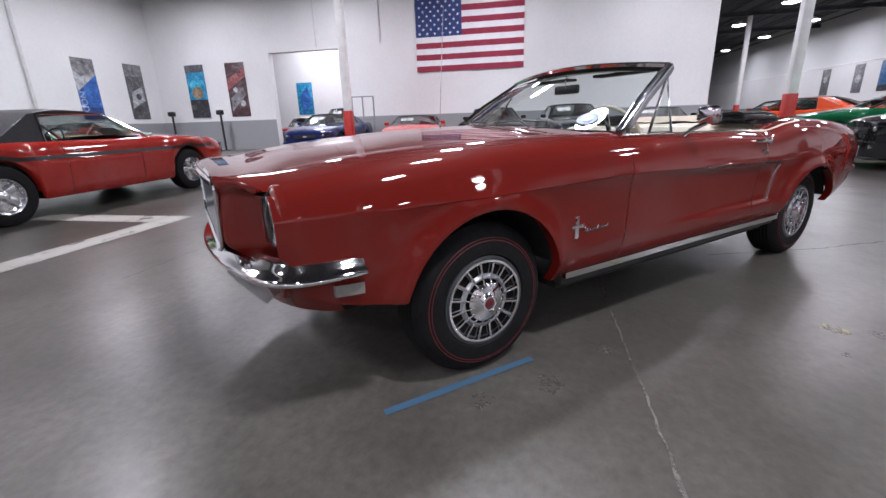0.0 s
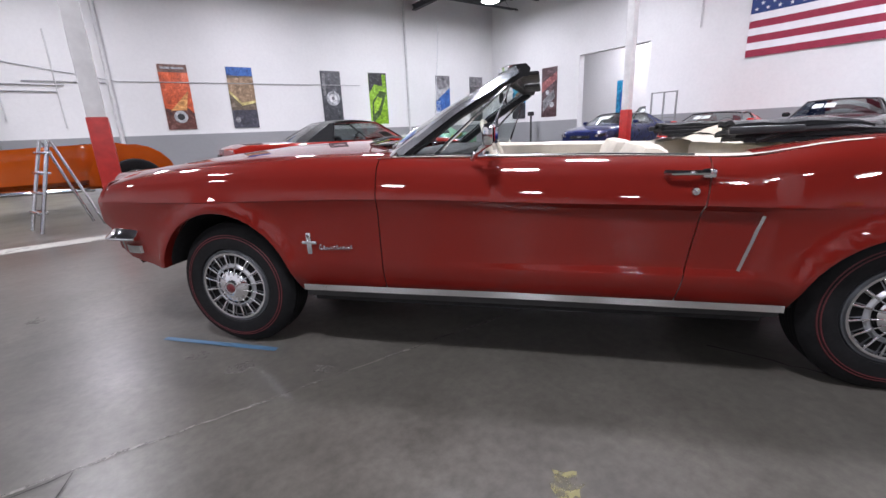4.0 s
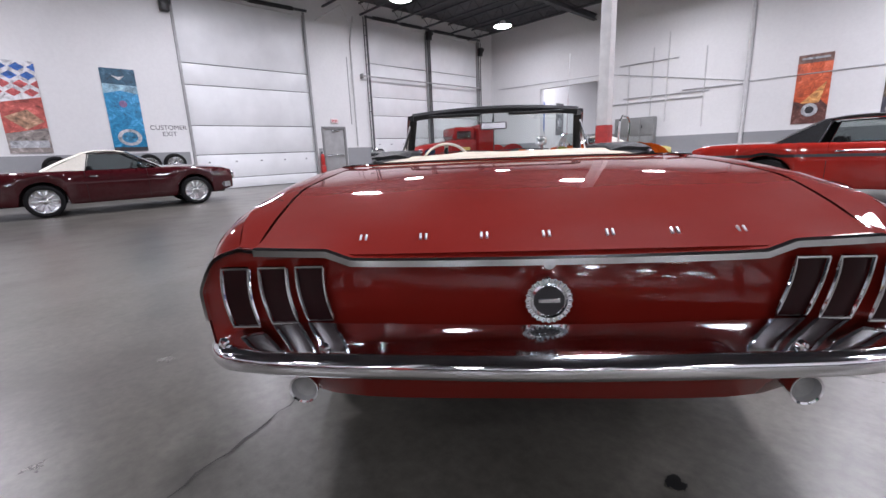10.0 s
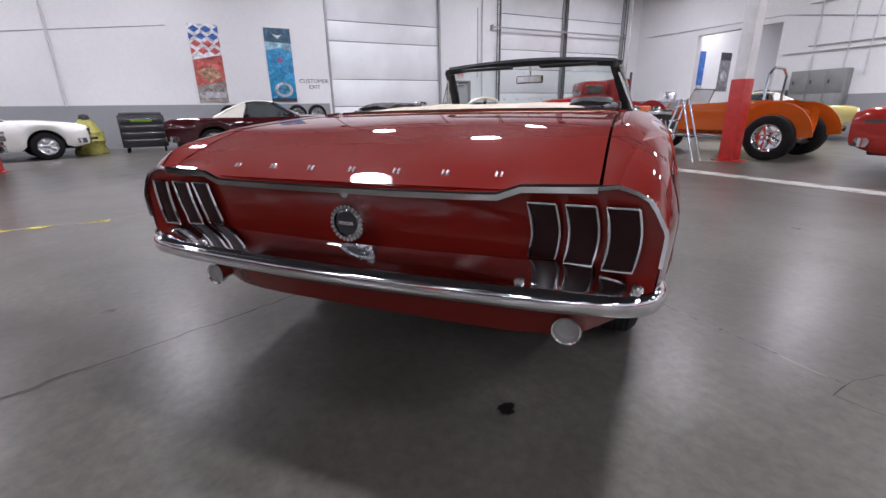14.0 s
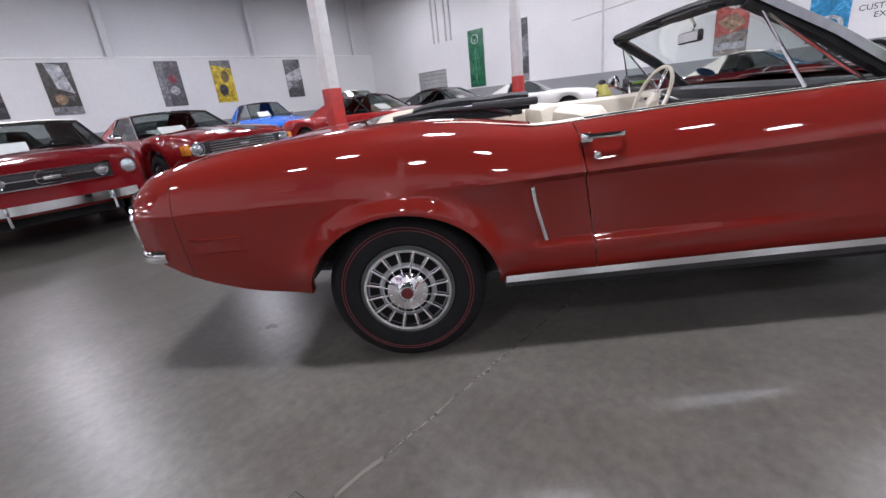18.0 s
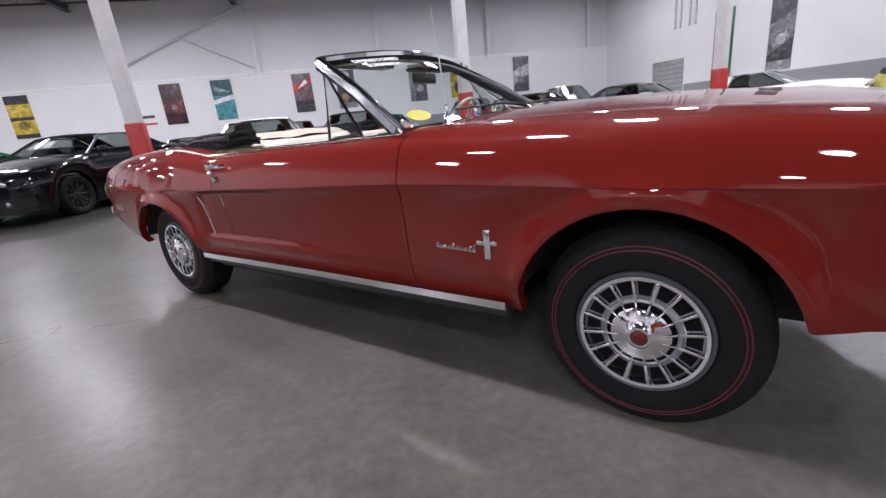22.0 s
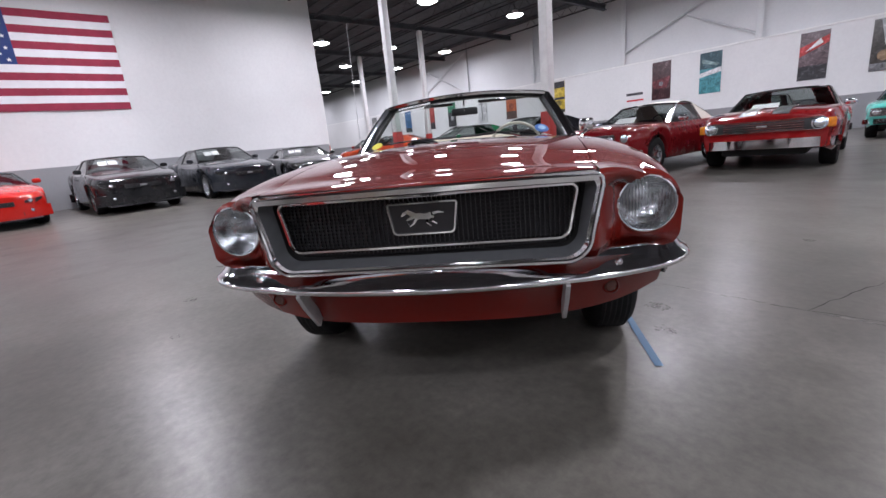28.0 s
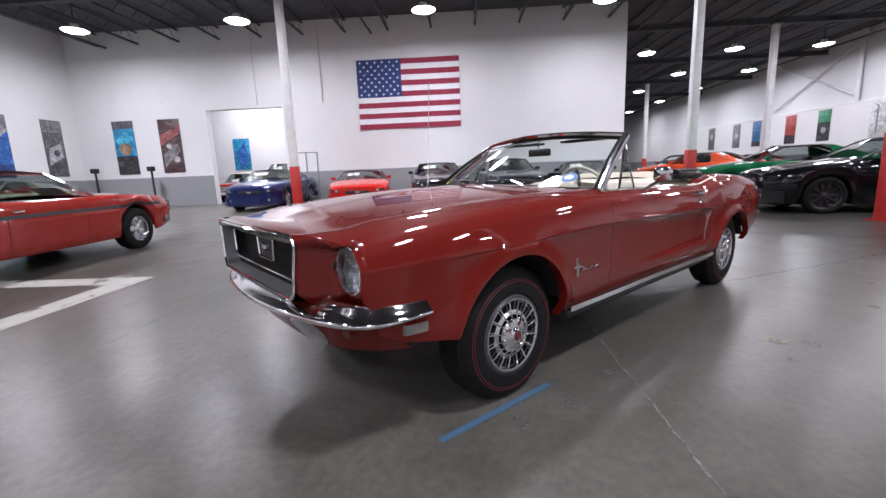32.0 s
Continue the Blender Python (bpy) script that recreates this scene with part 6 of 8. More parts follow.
for xa, ry in ((AXF, 9.0), (AXR, 31.0)):
    for s in (1, -1):
        wh = new("wheel")
        wh.parent = hero
        wh.matrix_basis = pose(xa, s * 0.725, HR, 0, ry, 0 if s > 0 else 180)
        if s < 0:
            wh.matrix_basis = pose(xa, -0.725, HR, 0, 0, 180) @ pose(0, 0, 0, 0, ry, 0)
        for nm, me, lb in datas:
            part(nm, me, None, wh, lb)
        for k in range(16):
            part("slot", slot_me, None, wh, m=pose(0, 0, 0, 0, 22.5 * k + 11.25, 0))
            part("spoke", spoke_me, None, wh, m=pose(0, 0, 0, 0, 22.5 * k, 0))
            part("hub_flute", flute_me, None, wh, m=pose(0, 0, 0, 0, 22.5 * k, 0))

# windscreen
DARK_BRIGHT = plain("dulled_bright_metal", (0.36, 0.37, 0.39), 0.12, 1.0, 12.0, 0.2)


def arc3(xc, xs, y, zc, zs, n=10):
    return [(xs + (xc - xs) * (1 - (k / n) ** 2), y * k / n, zs + (zc - zs) * (1 - (k / n) ** 2)) for k in range(-n, n + 1)]


base, top = arc3(0.73, 0.5, 0.715, 0.952, 0.925), arc3(0.09, 0.0, 0.6, 1.285, 1.245)
mid = [tuple(Vector(a) * 0.5 + Vector(b) * 0.5 + Vector((0.012, 0, 0.008))) for a, b in zip(base, top)]
part("windscreen", MB().grid([base, mid, top]), CLEAR_GLASS, hero, "clear raked windscreen").visible_shadow = False
post = [(-0.014, -0.028), (0.016, -0.026), (0.022, 0.0), (0.016, 0.024), (-0.014, 0.024), (-0.022, 0.0)]
for k in (0, -1):
    s = 1 if base[k][1] > 0 else -1
    pp = [base[k], mid[k], top[k]]
    part("windscreen_post", MB().sweep([(x, y + s * 0.012, z) for x, y, z in pp], post, up=(0, 1, 0)), DARK_BRIGHT, hero, "bright windscreen post")
    part("post_pad", MB().sweep([(x - 0.016, y - s * 0.006, z - 0.012) for x, y, z in pp], [(a * 1.05, b * 1.05) for a, b in post], up=(0, 1, 0)), BLACK_VINYL, hero)
    part("post_trim", MB().sweep([(x + 0.012, y + s * 0.026, z + 0.006) for x, y, z in [(base[k][0] + 0.02, base[k][1], base[k][2] - 0.01), mid[k], top[k]]], [(-0.004, -0.014), (0.006, -0.014), (0.008, 0), (0.006, 0.014), (-0.004, 0.014)], up=(0, 1, 0)), CHROME, hero, "bright windscreen post moulding")
hd = [(x - 0.008, y, z + 0.008) for x, y, z in top]
part("header", MB().sweep(hd, [(-0.04, -0.032), (0.022, -0.03), (0.032, -0.008), (0.024, 0.016), (-0.03, 0.02), (-0.05, 0.0)]), BLACK_VINYL, hero, "padded black windscreen header")
part("header_trim", MB().sweep([(x + 0.028, y * 1.01, z + 0.012) for x, y, z in top], [(-0.008, -0.014), (0.008, -0.013), (0.01, 0.004), (-0.006, 0.01)]), CHROME, hero)
part("sun_visor", MB().rbox(-0.09, -0.0, 0.1, 0.48, 1.236, 1.254, 0.008), BLACK_VINYL, hero)
part("sun_visor", MB().rbox(-0.09, -0.0, -0.48, -0.1, 1.236, 1.254, 0.008), BLACK_VINYL, hero)
part("base_trim", MB().tube([(x + 0.012, y, z + 0.002) for x, y, z in base], 0.008, 6), CHROME, hero)
rm = part("rear_view_mirror", MB().rbox(0.1, 0.125, -0.1, 0.1, 1.145, 1.2, 0.01), SATIN_BLACK, hero)
part("mirror_glass", MB().box(0.0965, 0.0995, -0.09, 0.09, 1.152, 1.193), CHROME, rm)
part("mirror_arm", MB().tube([(0.12, 0, 1.18), (0.13, 0, 1.225), (0.11, 0, 1.258)], 0.006, 6), CHROME, rm)
for s in (1, -1):
    tri = [(0.33, s * 0.756, 0.918), (0.02, s * 0.618, 1.205), (0.13, s * 0.748, 0.916)]
    wg = part("wing_window", MB().add(tri, [(0, 1, 2)]), CLEAR_GLASS, hero, "triangular wing window in a chrome frame")
    wg.visible_shadow = False
    part("wing_frame", MB().tube([*tri, tri[0]], 0.008, 6), CHROME, wg)
# door mirror on the driver's side
dmr = part("door_mirror", MB().rbox(0.06, 0.105, 0.845, 0.95, 0.952, 1.038, 0.03), CHROME, hero, "chrome door mirror")
part("mirror_glass", MB().box(0.0565, 0.0595, 0.852, 0.948, 0.964, 1.021), plain("mirror", (0.8, 0.8, 0.8), 0.02, 1.0, 3, 0.02), dmr)
part("mirror_stalk", MB().tube([(0.09, 0.9, 0.96), (0.14, 0.86, 0.93), (0.16, 0.83, 0.9)], 0.011, 8), CHROME, dmr)
ant = part("aerial", MB().tube([(0.676, -0.665, 0.99), (0.62, -0.668, 1.75)], 0.0022, 5, (0, 1, 0)), CHROME, hero, "thin upright aerial")
part("aerial_base", MB().lathe([(0.001, 0.075), (0.006, 0.07), (0.008, 0.03), (0.02, 0.01), (0.024, -0.02)], 12, pose(0.676, -0.665, 0.928, 90)), CHROME, ant)
for y0, y1, x1 in ((0.28, 0.02, 0.705), (-0.22, -0.48, 0.62)):
    wp = part("wiper", MB().tube([(0.77 if y0 > 0 else 0.75, y0 + 0.1, 0.965), (0.71 if y0 > 0 else 0.7, (y0 + y1) / 2 + 0.1, 0.99)], 0.006, 6), CHROME, hero)
    part("wiper_blade", MB().tube([(0.72, y0 + 0.18, 0.985), (0.7, (y0 + y1) / 2 + 0.1, 0.995), (x1 - 0.01, y1 - 0.02, 0.985)], 0.005, 5), BLACK, wp)

# cabin
part("cabin_tub", MB().box(-1.3, 0.6, -0.76, 0.76, 0.3, 0.33), plain("black_carpet", (0.015, 0.015, 0.016), 0.9, 0, 30, 0.3), hero)
for s in (1, -1):
    ln = [[(x, s * (side_y(x, smooth_table(H_TOP, x)) - d), z) for d, z in ((0.002, smooth_table(H_TOP, x) + 0.004), (0.045, smooth_table(H_TOP, x) + 0.01), (0.075, smooth_table(H_TOP, x) - 0.01), (0.08, 0.4 if x > -0.9 else 0.74))] for x in np.linspace(-1.2, 0.52, 24)]
    dc = part("door_card", MB().grid(ln), CREAM_VINYL, hero, "cream vinyl door and side lining")
    part("belt_moulding", MB().tube([(x, s * (side_y(x, smooth_table(H_TOP, x)) - 0.012), smooth_table(H_TOP, x) + 0.006) for x in np.linspace(-0.66, 0.5, 10)], 0.006, 6), CHROME, dc)
    seat = new("front_seat")
    seat.parent = hero
    sy = s * 0.36
    part("cushion", MB().rbox(-0.4, 0.12, sy - 0.25, sy + 0.25, 0.4, 0.58, 0.07), CREAM_VINYL, seat)
    part("backrest", MB().rbox(-0.08, 0.06, -0.25, 0.25, 0.0, 0.44, 0.06, pose(-0.46, sy, 0.5, 0, -14)), CREAM_VINYL, seat)
    sm = MB()
    for k in range(-3, 4):
        sm.tube([(-0.35, sy + 0.06 * k, 0.585), (0.08, sy + 0.06 * k, 0.585)], 0.006, 5)
    part("piping", sm, CREAM_VINYL, seat)
rs = new("rear_seat")
rs.parent = hero
part("cushion", MB().rbox(-1.08, -0.72, -0.58, 0.58, 0.42, 0.6, 0.07), CREAM_VINYL, rs)
part("backrest", MB().rbox(-1.2, -1.02, -0.6, 0.6, 0.5, 0.915, 0.06), CREAM_VINYL, rs)
ds = part("dashboard", MB().rbox(0.3, 0.62, -0.72, 0.72, 0.74, 0.925, 0.045), BLACK_VINYL, hero, "padded black dashboard")
part("dash_face", MB().rbox(0.285, 0.305, -0.66, 0.66, 0.75, 0.86, 0.008), SATIN_BLACK, ds)
for k in range(5):
    part("gauge", MB().lathe([(0.001, 0.012), (0.036, 0.01), (0.042, 0.016), (0.046, 0.0)], 20, pose(0.29, 0.53 - 0.1 * k, 0.8, 0, 0, 90)), BRUSHED, ds)
part("console", MB().rbox(-0.35, 0.4, -0.09, 0.09, 0.34, 0.56, 0.03), BLACK_VINYL, hero)
SWM = pose(0.1, 0.37, 0.88, 0, 0, 90) @ pose(0, 0, 0, 24)
CREAM_RIM = plain("cream_rim", (0.62, 0.58, 0.48), 0.25, 0, 12, 0.05, 0.5)
sw = part("steering_wheel", MB().lathe([(0.19 + 0.011 * math.cos(a), 0.011 * math.sin(a)) for a in np.linspace(0, 2 * math.pi, 9)], 36, SWM), CREAM_RIM, hero, "thin cream steering wheel")
for a in (0, 180, 270):
    part("spoke", MB().rbox(0.03, 0.185, -0.022, -0.012, -0.016, 0.016, 0.004, SWM @ pose(0, 0, 0, 0, a, 0)), CHROME, sw)
part("hub", MB().lathe([(0.001, 0.012), (0.04, 0.004), (0.05, -0.03)], 20, SWM), CREAM_RIM, sw)
part("column", MB().tube([(0.14, 0.37, 0.885), (0.5, 0.37, 0.74)], 0.03, 10), SATIN_BLACK, sw)

# folded top under its loose boot
def lump(x, y):
    return noise.noise(Vector((x * 6, y * 5, 0.3))) * 0.012 + noise.noise(Vector((x * 17, y * 15, 1.3))) * 0.004


g = []
for i in range(15):
    t = i / 14
    x = -0.98 - 0.49 * t
    high = 0.945 + 0.045 * math.sin(min(1.0, t / 0.45) * math.pi / 2) - 0.04 * max(0.0, t - 0.3) ** 1.3 - 0.035 * max(0.0, (t - 0.85) / 0.15) ** 2
    g.append([(x - 0.02 * (1 - (j / 16) ** 2), 0.64 * j / 16, high - 0.035 * abs(j / 16) ** 4 + lump(x, 0.64 * j / 16) * (1.1 - t) * (1.0 + 1.2 * abs(j / 16) ** 2)) for j in range(-16, 17)])
part("top_boot", MB().grid(g), TAN_CLOTH, hero, "loose tan cloth boot over the folded top", angle=60)
g = []
for i in range(11):
    x = -0.94 - 0.14 * i / 10
    g.append([(x, 0.64 * j / 16, 0.905 + 0.03 * math.sin(i / 10 * math.pi) + lump(x * 1.4, 0.64 * j / 16 + 3)) for j in range(-16, 17)])
part("rear_shelf", MB().grid(g), CREAM_VINYL, hero)
ft = new("folded_top")
ft.parent = hero
for s in (1, -1):
    for k, (z, w, x0, x1) in enumerate(((0.932, 0.65, -1.36, -0.86), (0.951, 0.645, -1.33, -0.83), (0.97, 0.635, -1.34, -0.85), (0.988, 0.63, -1.28, -0.83))):
        g = []
        for side in (0.017, 0.0):
            g.append([])
            for i in range(11):
                x = x0 + (x1 - x0) * i / 10
                sag = -0.03 * ease(-1.15, -1.36, x)
                g[-1].append([(x, s * (0.42 + 0.012 * k + (w - 0.42 - 0.012 * k) * j / 10), z + side + sag - 0.01 * abs(j / 5 - 1) ** 6 + 0.003 * math.sin(9 * x * (k + 1) + j * 0.9)) for j in range(11)])
        fold = MB().grid(g[0]).grid([list(reversed(q)) for q in g[1]])
        for e in (0, -1):
            fold.grid([g[0][e], g[1][e]])
            fold.grid([[q[e] for q in g[0]], [q[e] for q in g[1]]])
        part("fold", fold, BLACK_VINYL, ft)
    part("hinge_arm", MB().rbox(-1.05, -0.8, s * 0.655 - 0.012, s * 0.655 + 0.012, 0.955, 0.985, 0.008), SATIN_BLACK, ft)
for s in (1, -1):
    part("bow", MB().tube([(-0.9, s * 0.645, 0.93), (-1.0, s * 0.65, 0.965), (-1.2, s * 0.64, 0.97), (-1.36, s * 0.6, 0.955)], 0.011, 8), SATIN_BLACK, ft)
    part("tonneau_rail", MB().tube([(x, s * (seam_y(x) + 0.05), shoulder(x).z + 0.014) for x in np.linspace(-1.0, -1.46, 8)] + [(-1.5, s * 0.6, 0.952)], 0.006, 6), CHROME, ft)
    zs = np.linspace(0.46, smooth_table(H_TOP, -2.2), 14)
    sm2 = [(-2.2, s * (side_y(-2.2, z) + 0.0004), z) for z in zs] + [(-2.2, s * (shoulder(-2.2).y + (seam_y(-2.2) - shoulder(-2.2).y) * c), shoulder(-2.2).z + 0.013 * math.sin(c * math.pi / 2) + 0.0065 * math.sin(c * math.pi)) for c in (0.2, 0.4, 0.6, 0.8, 1.0)]
    part("panel_seam", MB().tube(sm2, 0.001, 5, (1, 0, 0)), UNDER, hero)
part("deck_rail", MB().tube([(-1.47, 0.6 * k / 8, 0.951 + 0.006 * (1 - (k / 8) ** 2)) for k in range(-8, 9)], 0.007, 6), CHROME, hero)
dk = MB().grid([[(-1.3 - 0.14 * i / 3, 0.67 * j / 8, 0.93 + 0.016 * (1 - (j / 8) ** 2)) for j in range(-8, 9)] for i in range(4)])
part("deck_panel", dk, HERO_RED, hero)

# stickers on the glass
def on_glass(u, v, out=0.004):
    """A place on the windscreen: u across, -1 to 1; v from foot to head."""
    k = (u + 1) * 10
    i = min(int(k), 19)
    f = k - i
    b, m2, t2 = (Vector(r[i]).lerp(Vector(r[i + 1]), f) for r in (base, mid, top))
    p = b.lerp(m2, v * 2) if v < 0.5 else m2.lerp(t2, v * 2 - 1)
    return p + Vector((out, 0, out * 1.4))


def decal(name, u0, u1, v0, v1, material, label, round_=False, out=0.004):
    mb = MB()
    if round_:
        pts = [on_glass((u0 + u1) / 2 + (u1 - u0) / 2 * math.cos(a), (v0 + v1) / 2 + (v1 - v0) / 2 * math.sin(a), out) for a in np.linspace(0, 2 * math.pi, 28, endpoint=False)]
        mb.add(pts, [tuple(range(28))])
    else:
        mb.grid([[on_glass(u0 + (u1 - u0) * i / 4, v, out) for i in range(5)] for v in (v0, v1)])
    return part(name, mb, material, hero, label)


decal("round_decal", 0.7, 0.83, 0.08, 0.24, plain("blue_decal", (0.012, 0.07, 0.22), 0.4, 0, 9, 0.1), "round blue decal on the windscreen", True)
decal("decal_centre", 0.73, 0.8, 0.12, 0.2, plain("pale_decal", (0.22, 0.33, 0.45), 0.4, 0, 9, 0.2), "pale middle of the blue decal", True, 0.006)
decal("yellow_decal", -0.92, -0.8, 0.06, 0.18, plain("yellow_decal", (0.42, 0.4, 0.03), 0.4, 0, 9, 0.1), "small yellow sticker on the windscreen", True)


def words(text, size, m, material, parent=None, name="lettering", depth=0.0015, label=""):
    cu = bpy.data.curves.new(name, "FONT")
    cu.body, cu.size, cu.extrude, cu.align_x, cu.align_y = text, size, depth, "CENTER", "CENTER"
    tmp = new(name, cu)
    dg = bpy.context.evaluated_depsgraph_get()
    me = bpy.data.meshes.new_from_object(tmp.evaluated_get(dg))
    bpy.data.objects.remove(tmp)
    me.materials.clear()
    me.materials.append(material)
    ob = new(name, me)
    ob.matrix_basis = m
    if parent is not None:
        ob.parent = parent
    if label:
        ob["label"] = label
    return ob


WHITE_INK = plain("white_ink", (0.8, 0.8, 0.8), 0.5, 0, 9, 0.03)
for text, v in (("UNRESTORED", 0.9), ("SURVIVOR", 0.81)):
    p, q, r = on_glass(-0.62, v, 0.006), on_glass(-0.52, v, 0.006), on_glass(-0.62, v + 0.05, 0.006)
    ex = (q - p).normalized()
    ez = ex.cross((r - p).normalized()).normalized()
    ey = ez.cross(ex)
    words(text, 0.042, Matrix.Translation(p) @ Matrix((ex, ey, ez)).transposed().to_4x4(), WHITE_INK, hero, label="white words %s on the windscreen" % text.lower())

# ---- doors, banners, fittings of the hall ----
def roller_door(name, y0, y1, top, seams, label):
    d = tagged(new(name), label, "door", kind="structure")
    zs = [0.0, *seams, top]
    for a, b in zip(zs, zs[1:]):
        p = part("panel", MB().rbox(X_E + 0.05, X_E + 0.1, y0 + 0.01, y1 - 0.01, a + 0.012, b - 0.012, 0.012), DOOR_WHITE, d)
    part("seam_backing", MB().box(X_E + 0.11, X_E + 0.12, y0, y1, 0, top), STEEL_DARK, d)
    for k in range(5):
        y = y0 + (y1 - y0) * (k + 0.5) / 5
        part("stud", MB().rbox(X_E + 0.035, X_E + 0.055, y - 0.03, y + 0.03, seams[1] - 0.28, seams[1] - 0.24, 0.006), STEEL_DARK, d)
    for y in (y0, y1):
        part("track", MB().rbox(X_E - 0.06, X_E + 0.05, y - 0.04, y + 0.04, 0, top + 0.1, 0.01), DOOR_GREY, d)
    part("shaft", MB().tube([(X_E - 0.12, y0 - 0.1, top + 0.14), (X_E - 0.12, y1 + 0.1, top + 0.1)], 0.05, 10, (1, 0, 0)), STEEL_DARK, d)
    for f in (0.1, 0.55):
        part("spring", MB().tube([(X_E - 0.12, y0 + (y1 - y0) * f, top + 0.135), (X_E - 0.12, y0 + (y1 - y0) * (f + 0.36), top + 0.115)], 0.075, 10, (1, 0, 0)), BLACK, d)
    return d


roller_door("door_1", *GD1, 6.3, [0.38, 1.21, 2.19, 3.5, 4.18], "tall white sectional roller door, shut")
roller_door("door_2", *GD2, 6.6, [0.7, 1.7, 2.7, 3.5, 4.9], "tall white sectional roller door, shut")
roller_door("door_3", *GD3, 6.6, [0.7, 1.7, 2.7, 3.5, 4.9], "tall white sectional roller door, shut")


def ladder_track(y):
    t = thing("ladder_track", "thin dark steel ladder track beside a roller door", "track", pose(X_E - 0.1, y, 0), "ladder tracks")
    for s in (-0.07, 0.07):
        part("rail", MB().rbox(-0.02, 0.02, s - 0.012, s + 0.012, 0.0, 6.7, 0.004), STEEL_DARK, t)
    for k in range(16):
        part("rung", MB().rbox(-0.012, 0.012, -0.06, 0.06, 0.5 + 0.39 * k, 0.52 + 0.39 * k, 0.004), STEEL_DARK, t)


for y in (-8.88, -12.51, -16.2):
    ladder_track(y)
for y, z in ((-1.42, 5.8), (-12.5, 6.45), (-16.2, 6.15)):
    mt = thing("door_motor", "small black door motor on the wall", "motor", pose(X_E - 0.14, y, z))
    part("case", MB().rbox(-0.1, 0.13, -0.12, 0.12, -0.2, 0.2, 0.03), BLACK, mt)
    part("wheel", MB().lathe([(0.001, 0.03), (0.12, 0.03), (0.13, 0), (0.12, -0.03), (0.001, -0.03)], 16, pose(-0.02, -0.14, 0.12)), STEEL_DARK, mt)
rail = thing("cross_rail", "grey steel rail across the roller doors", "rail", pose(X_E - 0.2, 0, 0))
part("bar", MB().rbox(-0.025, 0.025, -16.2, -8.5, 4.27, 4.33, 0.01), DOOR_GREY, rail)
part("bracket", MB().rbox(-0.03, 0.2, -8.55, -8.5, 4.2, 4.4, 0.01), DOOR_GREY, rail)
part("bracket", MB().rbox(-0.03, 0.2, -16.2, -16.15, 4.2, 4.4, 0.01), DOOR_GREY, rail)

ex = tagged(new("door_4"), "grey steel exit door with push bar, shut", "door", kind="structure")
part("leaf", MB().rbox(X_E + 0.02, X_E + 0.07, EXIT[0] + 0.06, EXIT[1] - 0.06, 0.01, 2.1, 0.006), DOOR_GREY, ex)
fr = MB().rbox(X_E - 0.03, X_E + 0.1, EXIT[0] - 0.03, EXIT[0] + 0.06, 0, 2.2, 0.006).rbox(X_E - 0.03, X_E + 0.1, EXIT[1] - 0.06, EXIT[1] + 0.03, 0, 2.2, 0.006).rbox(X_E - 0.03, X_E + 0.1, EXIT[0] + 0.06, EXIT[1] - 0.06, 2.105, 2.2, 0.006)
part("frame", fr, plain("dark_grey_frame", (0.18, 0.18, 0.18), 0.5, 0, 5, 0.1), ex)
part("push_bar", MB().rbox(X_E - 0.03, X_E + 0.0, EXIT[0] + 0.14, EXIT[1] - 0.14, 1.0, 1.06, 0.012), ALLOY, ex)
part("closer", MB().rbox(X_E - 0.05, X_E + 0.02, EXIT[0] + 0.3, EXIT[0] + 0.65, 2.0, 2.06, 0.01), ALLOY, ex)
sg = thing("exit_sign", "small red and white exit sign above the door", "sign", pose(X_E - 0.03, -7.05, 2.42))
part("plate", MB().rbox(-0.02, 0.02, -0.17, 0.17, -0.09, 0.09, 0.01), plain("sign_white", (0.75, 0.6, 0.6), 0.4, 0, 9, 0.05), sg)
for k in range(4):
    part("bar", MB().rbox(-0.024, -0.019, -0.12 + 0.07 * k, -0.09 + 0.07 * k, -0.05, 0.05, 0.002), plain("sign_red", (0.5, 0.02, 0.03), 0.4, 0, 9, 0.05), sg)
INK = plain("dark_ink", (0.05, 0.05, 0.055), 0.6, 0, 9, 0.1)
wl = thing("wall_lettering", "dark painted words customer exit on the white wall", "lettering", pose(X_E - 0.004, -1.0, 2.0))
for text, dz in (("CUSTOMER", 0.1), ("EXIT", -0.1)):
    words(text, 0.2, pose(0, 0, dz, 90, 0, -90), INK, wl)
w2 = thing("wall_lettering", "small red and dark painted lettering on the north wall", "lettering", pose(-8.5, Y_N - 0.004, 2.15))
part("bar", MB().box(-0.42, 0.42, -0.003, 0, 0.1, 0.22), INK, w2)
part("red_bar", MB().box(-0.4, 0.46, -0.003, 0, -0.18, -0.1), plain("sign_red", (0.5, 0.02, 0.03)), w2)
fe = thing("fire_extinguisher", "red fire extinguisher and red post by the exit door", "extinguisher", pose(X_E - 0.13, -6.3, 0))
part("cylinder", MB().lathe([(0.001, 1.12), (0.04, 1.1), (0.075, 1.02), (0.08, 0.98), (0.08, 0.68), (0.075, 0.65), (0.001, 0.65)], 16, pose(0, 0, 0, 90)), RED_POST, fe)
part("valve", MB().rbox(-0.02, 0.05, -0.02, 0.02, 1.12, 1.2, 0.006), BLACK, fe)
part("stand", MB().rbox(-0.08, 0.1, -0.08, 0.08, 0, 0.64, 0.015), RED_POST, fe)

sd = tagged(new("door_5"), "grey roller shutter, shut", "door", kind="structure")
for k in range(12):
    part("slat", MB().rbox(X_E + 0.03, X_E + 0.06, SDOOR[0], SDOOR[1], 0.2 * k + 0.004, 0.2 * k + 0.196, 0.012), DOOR_GREY, sd)


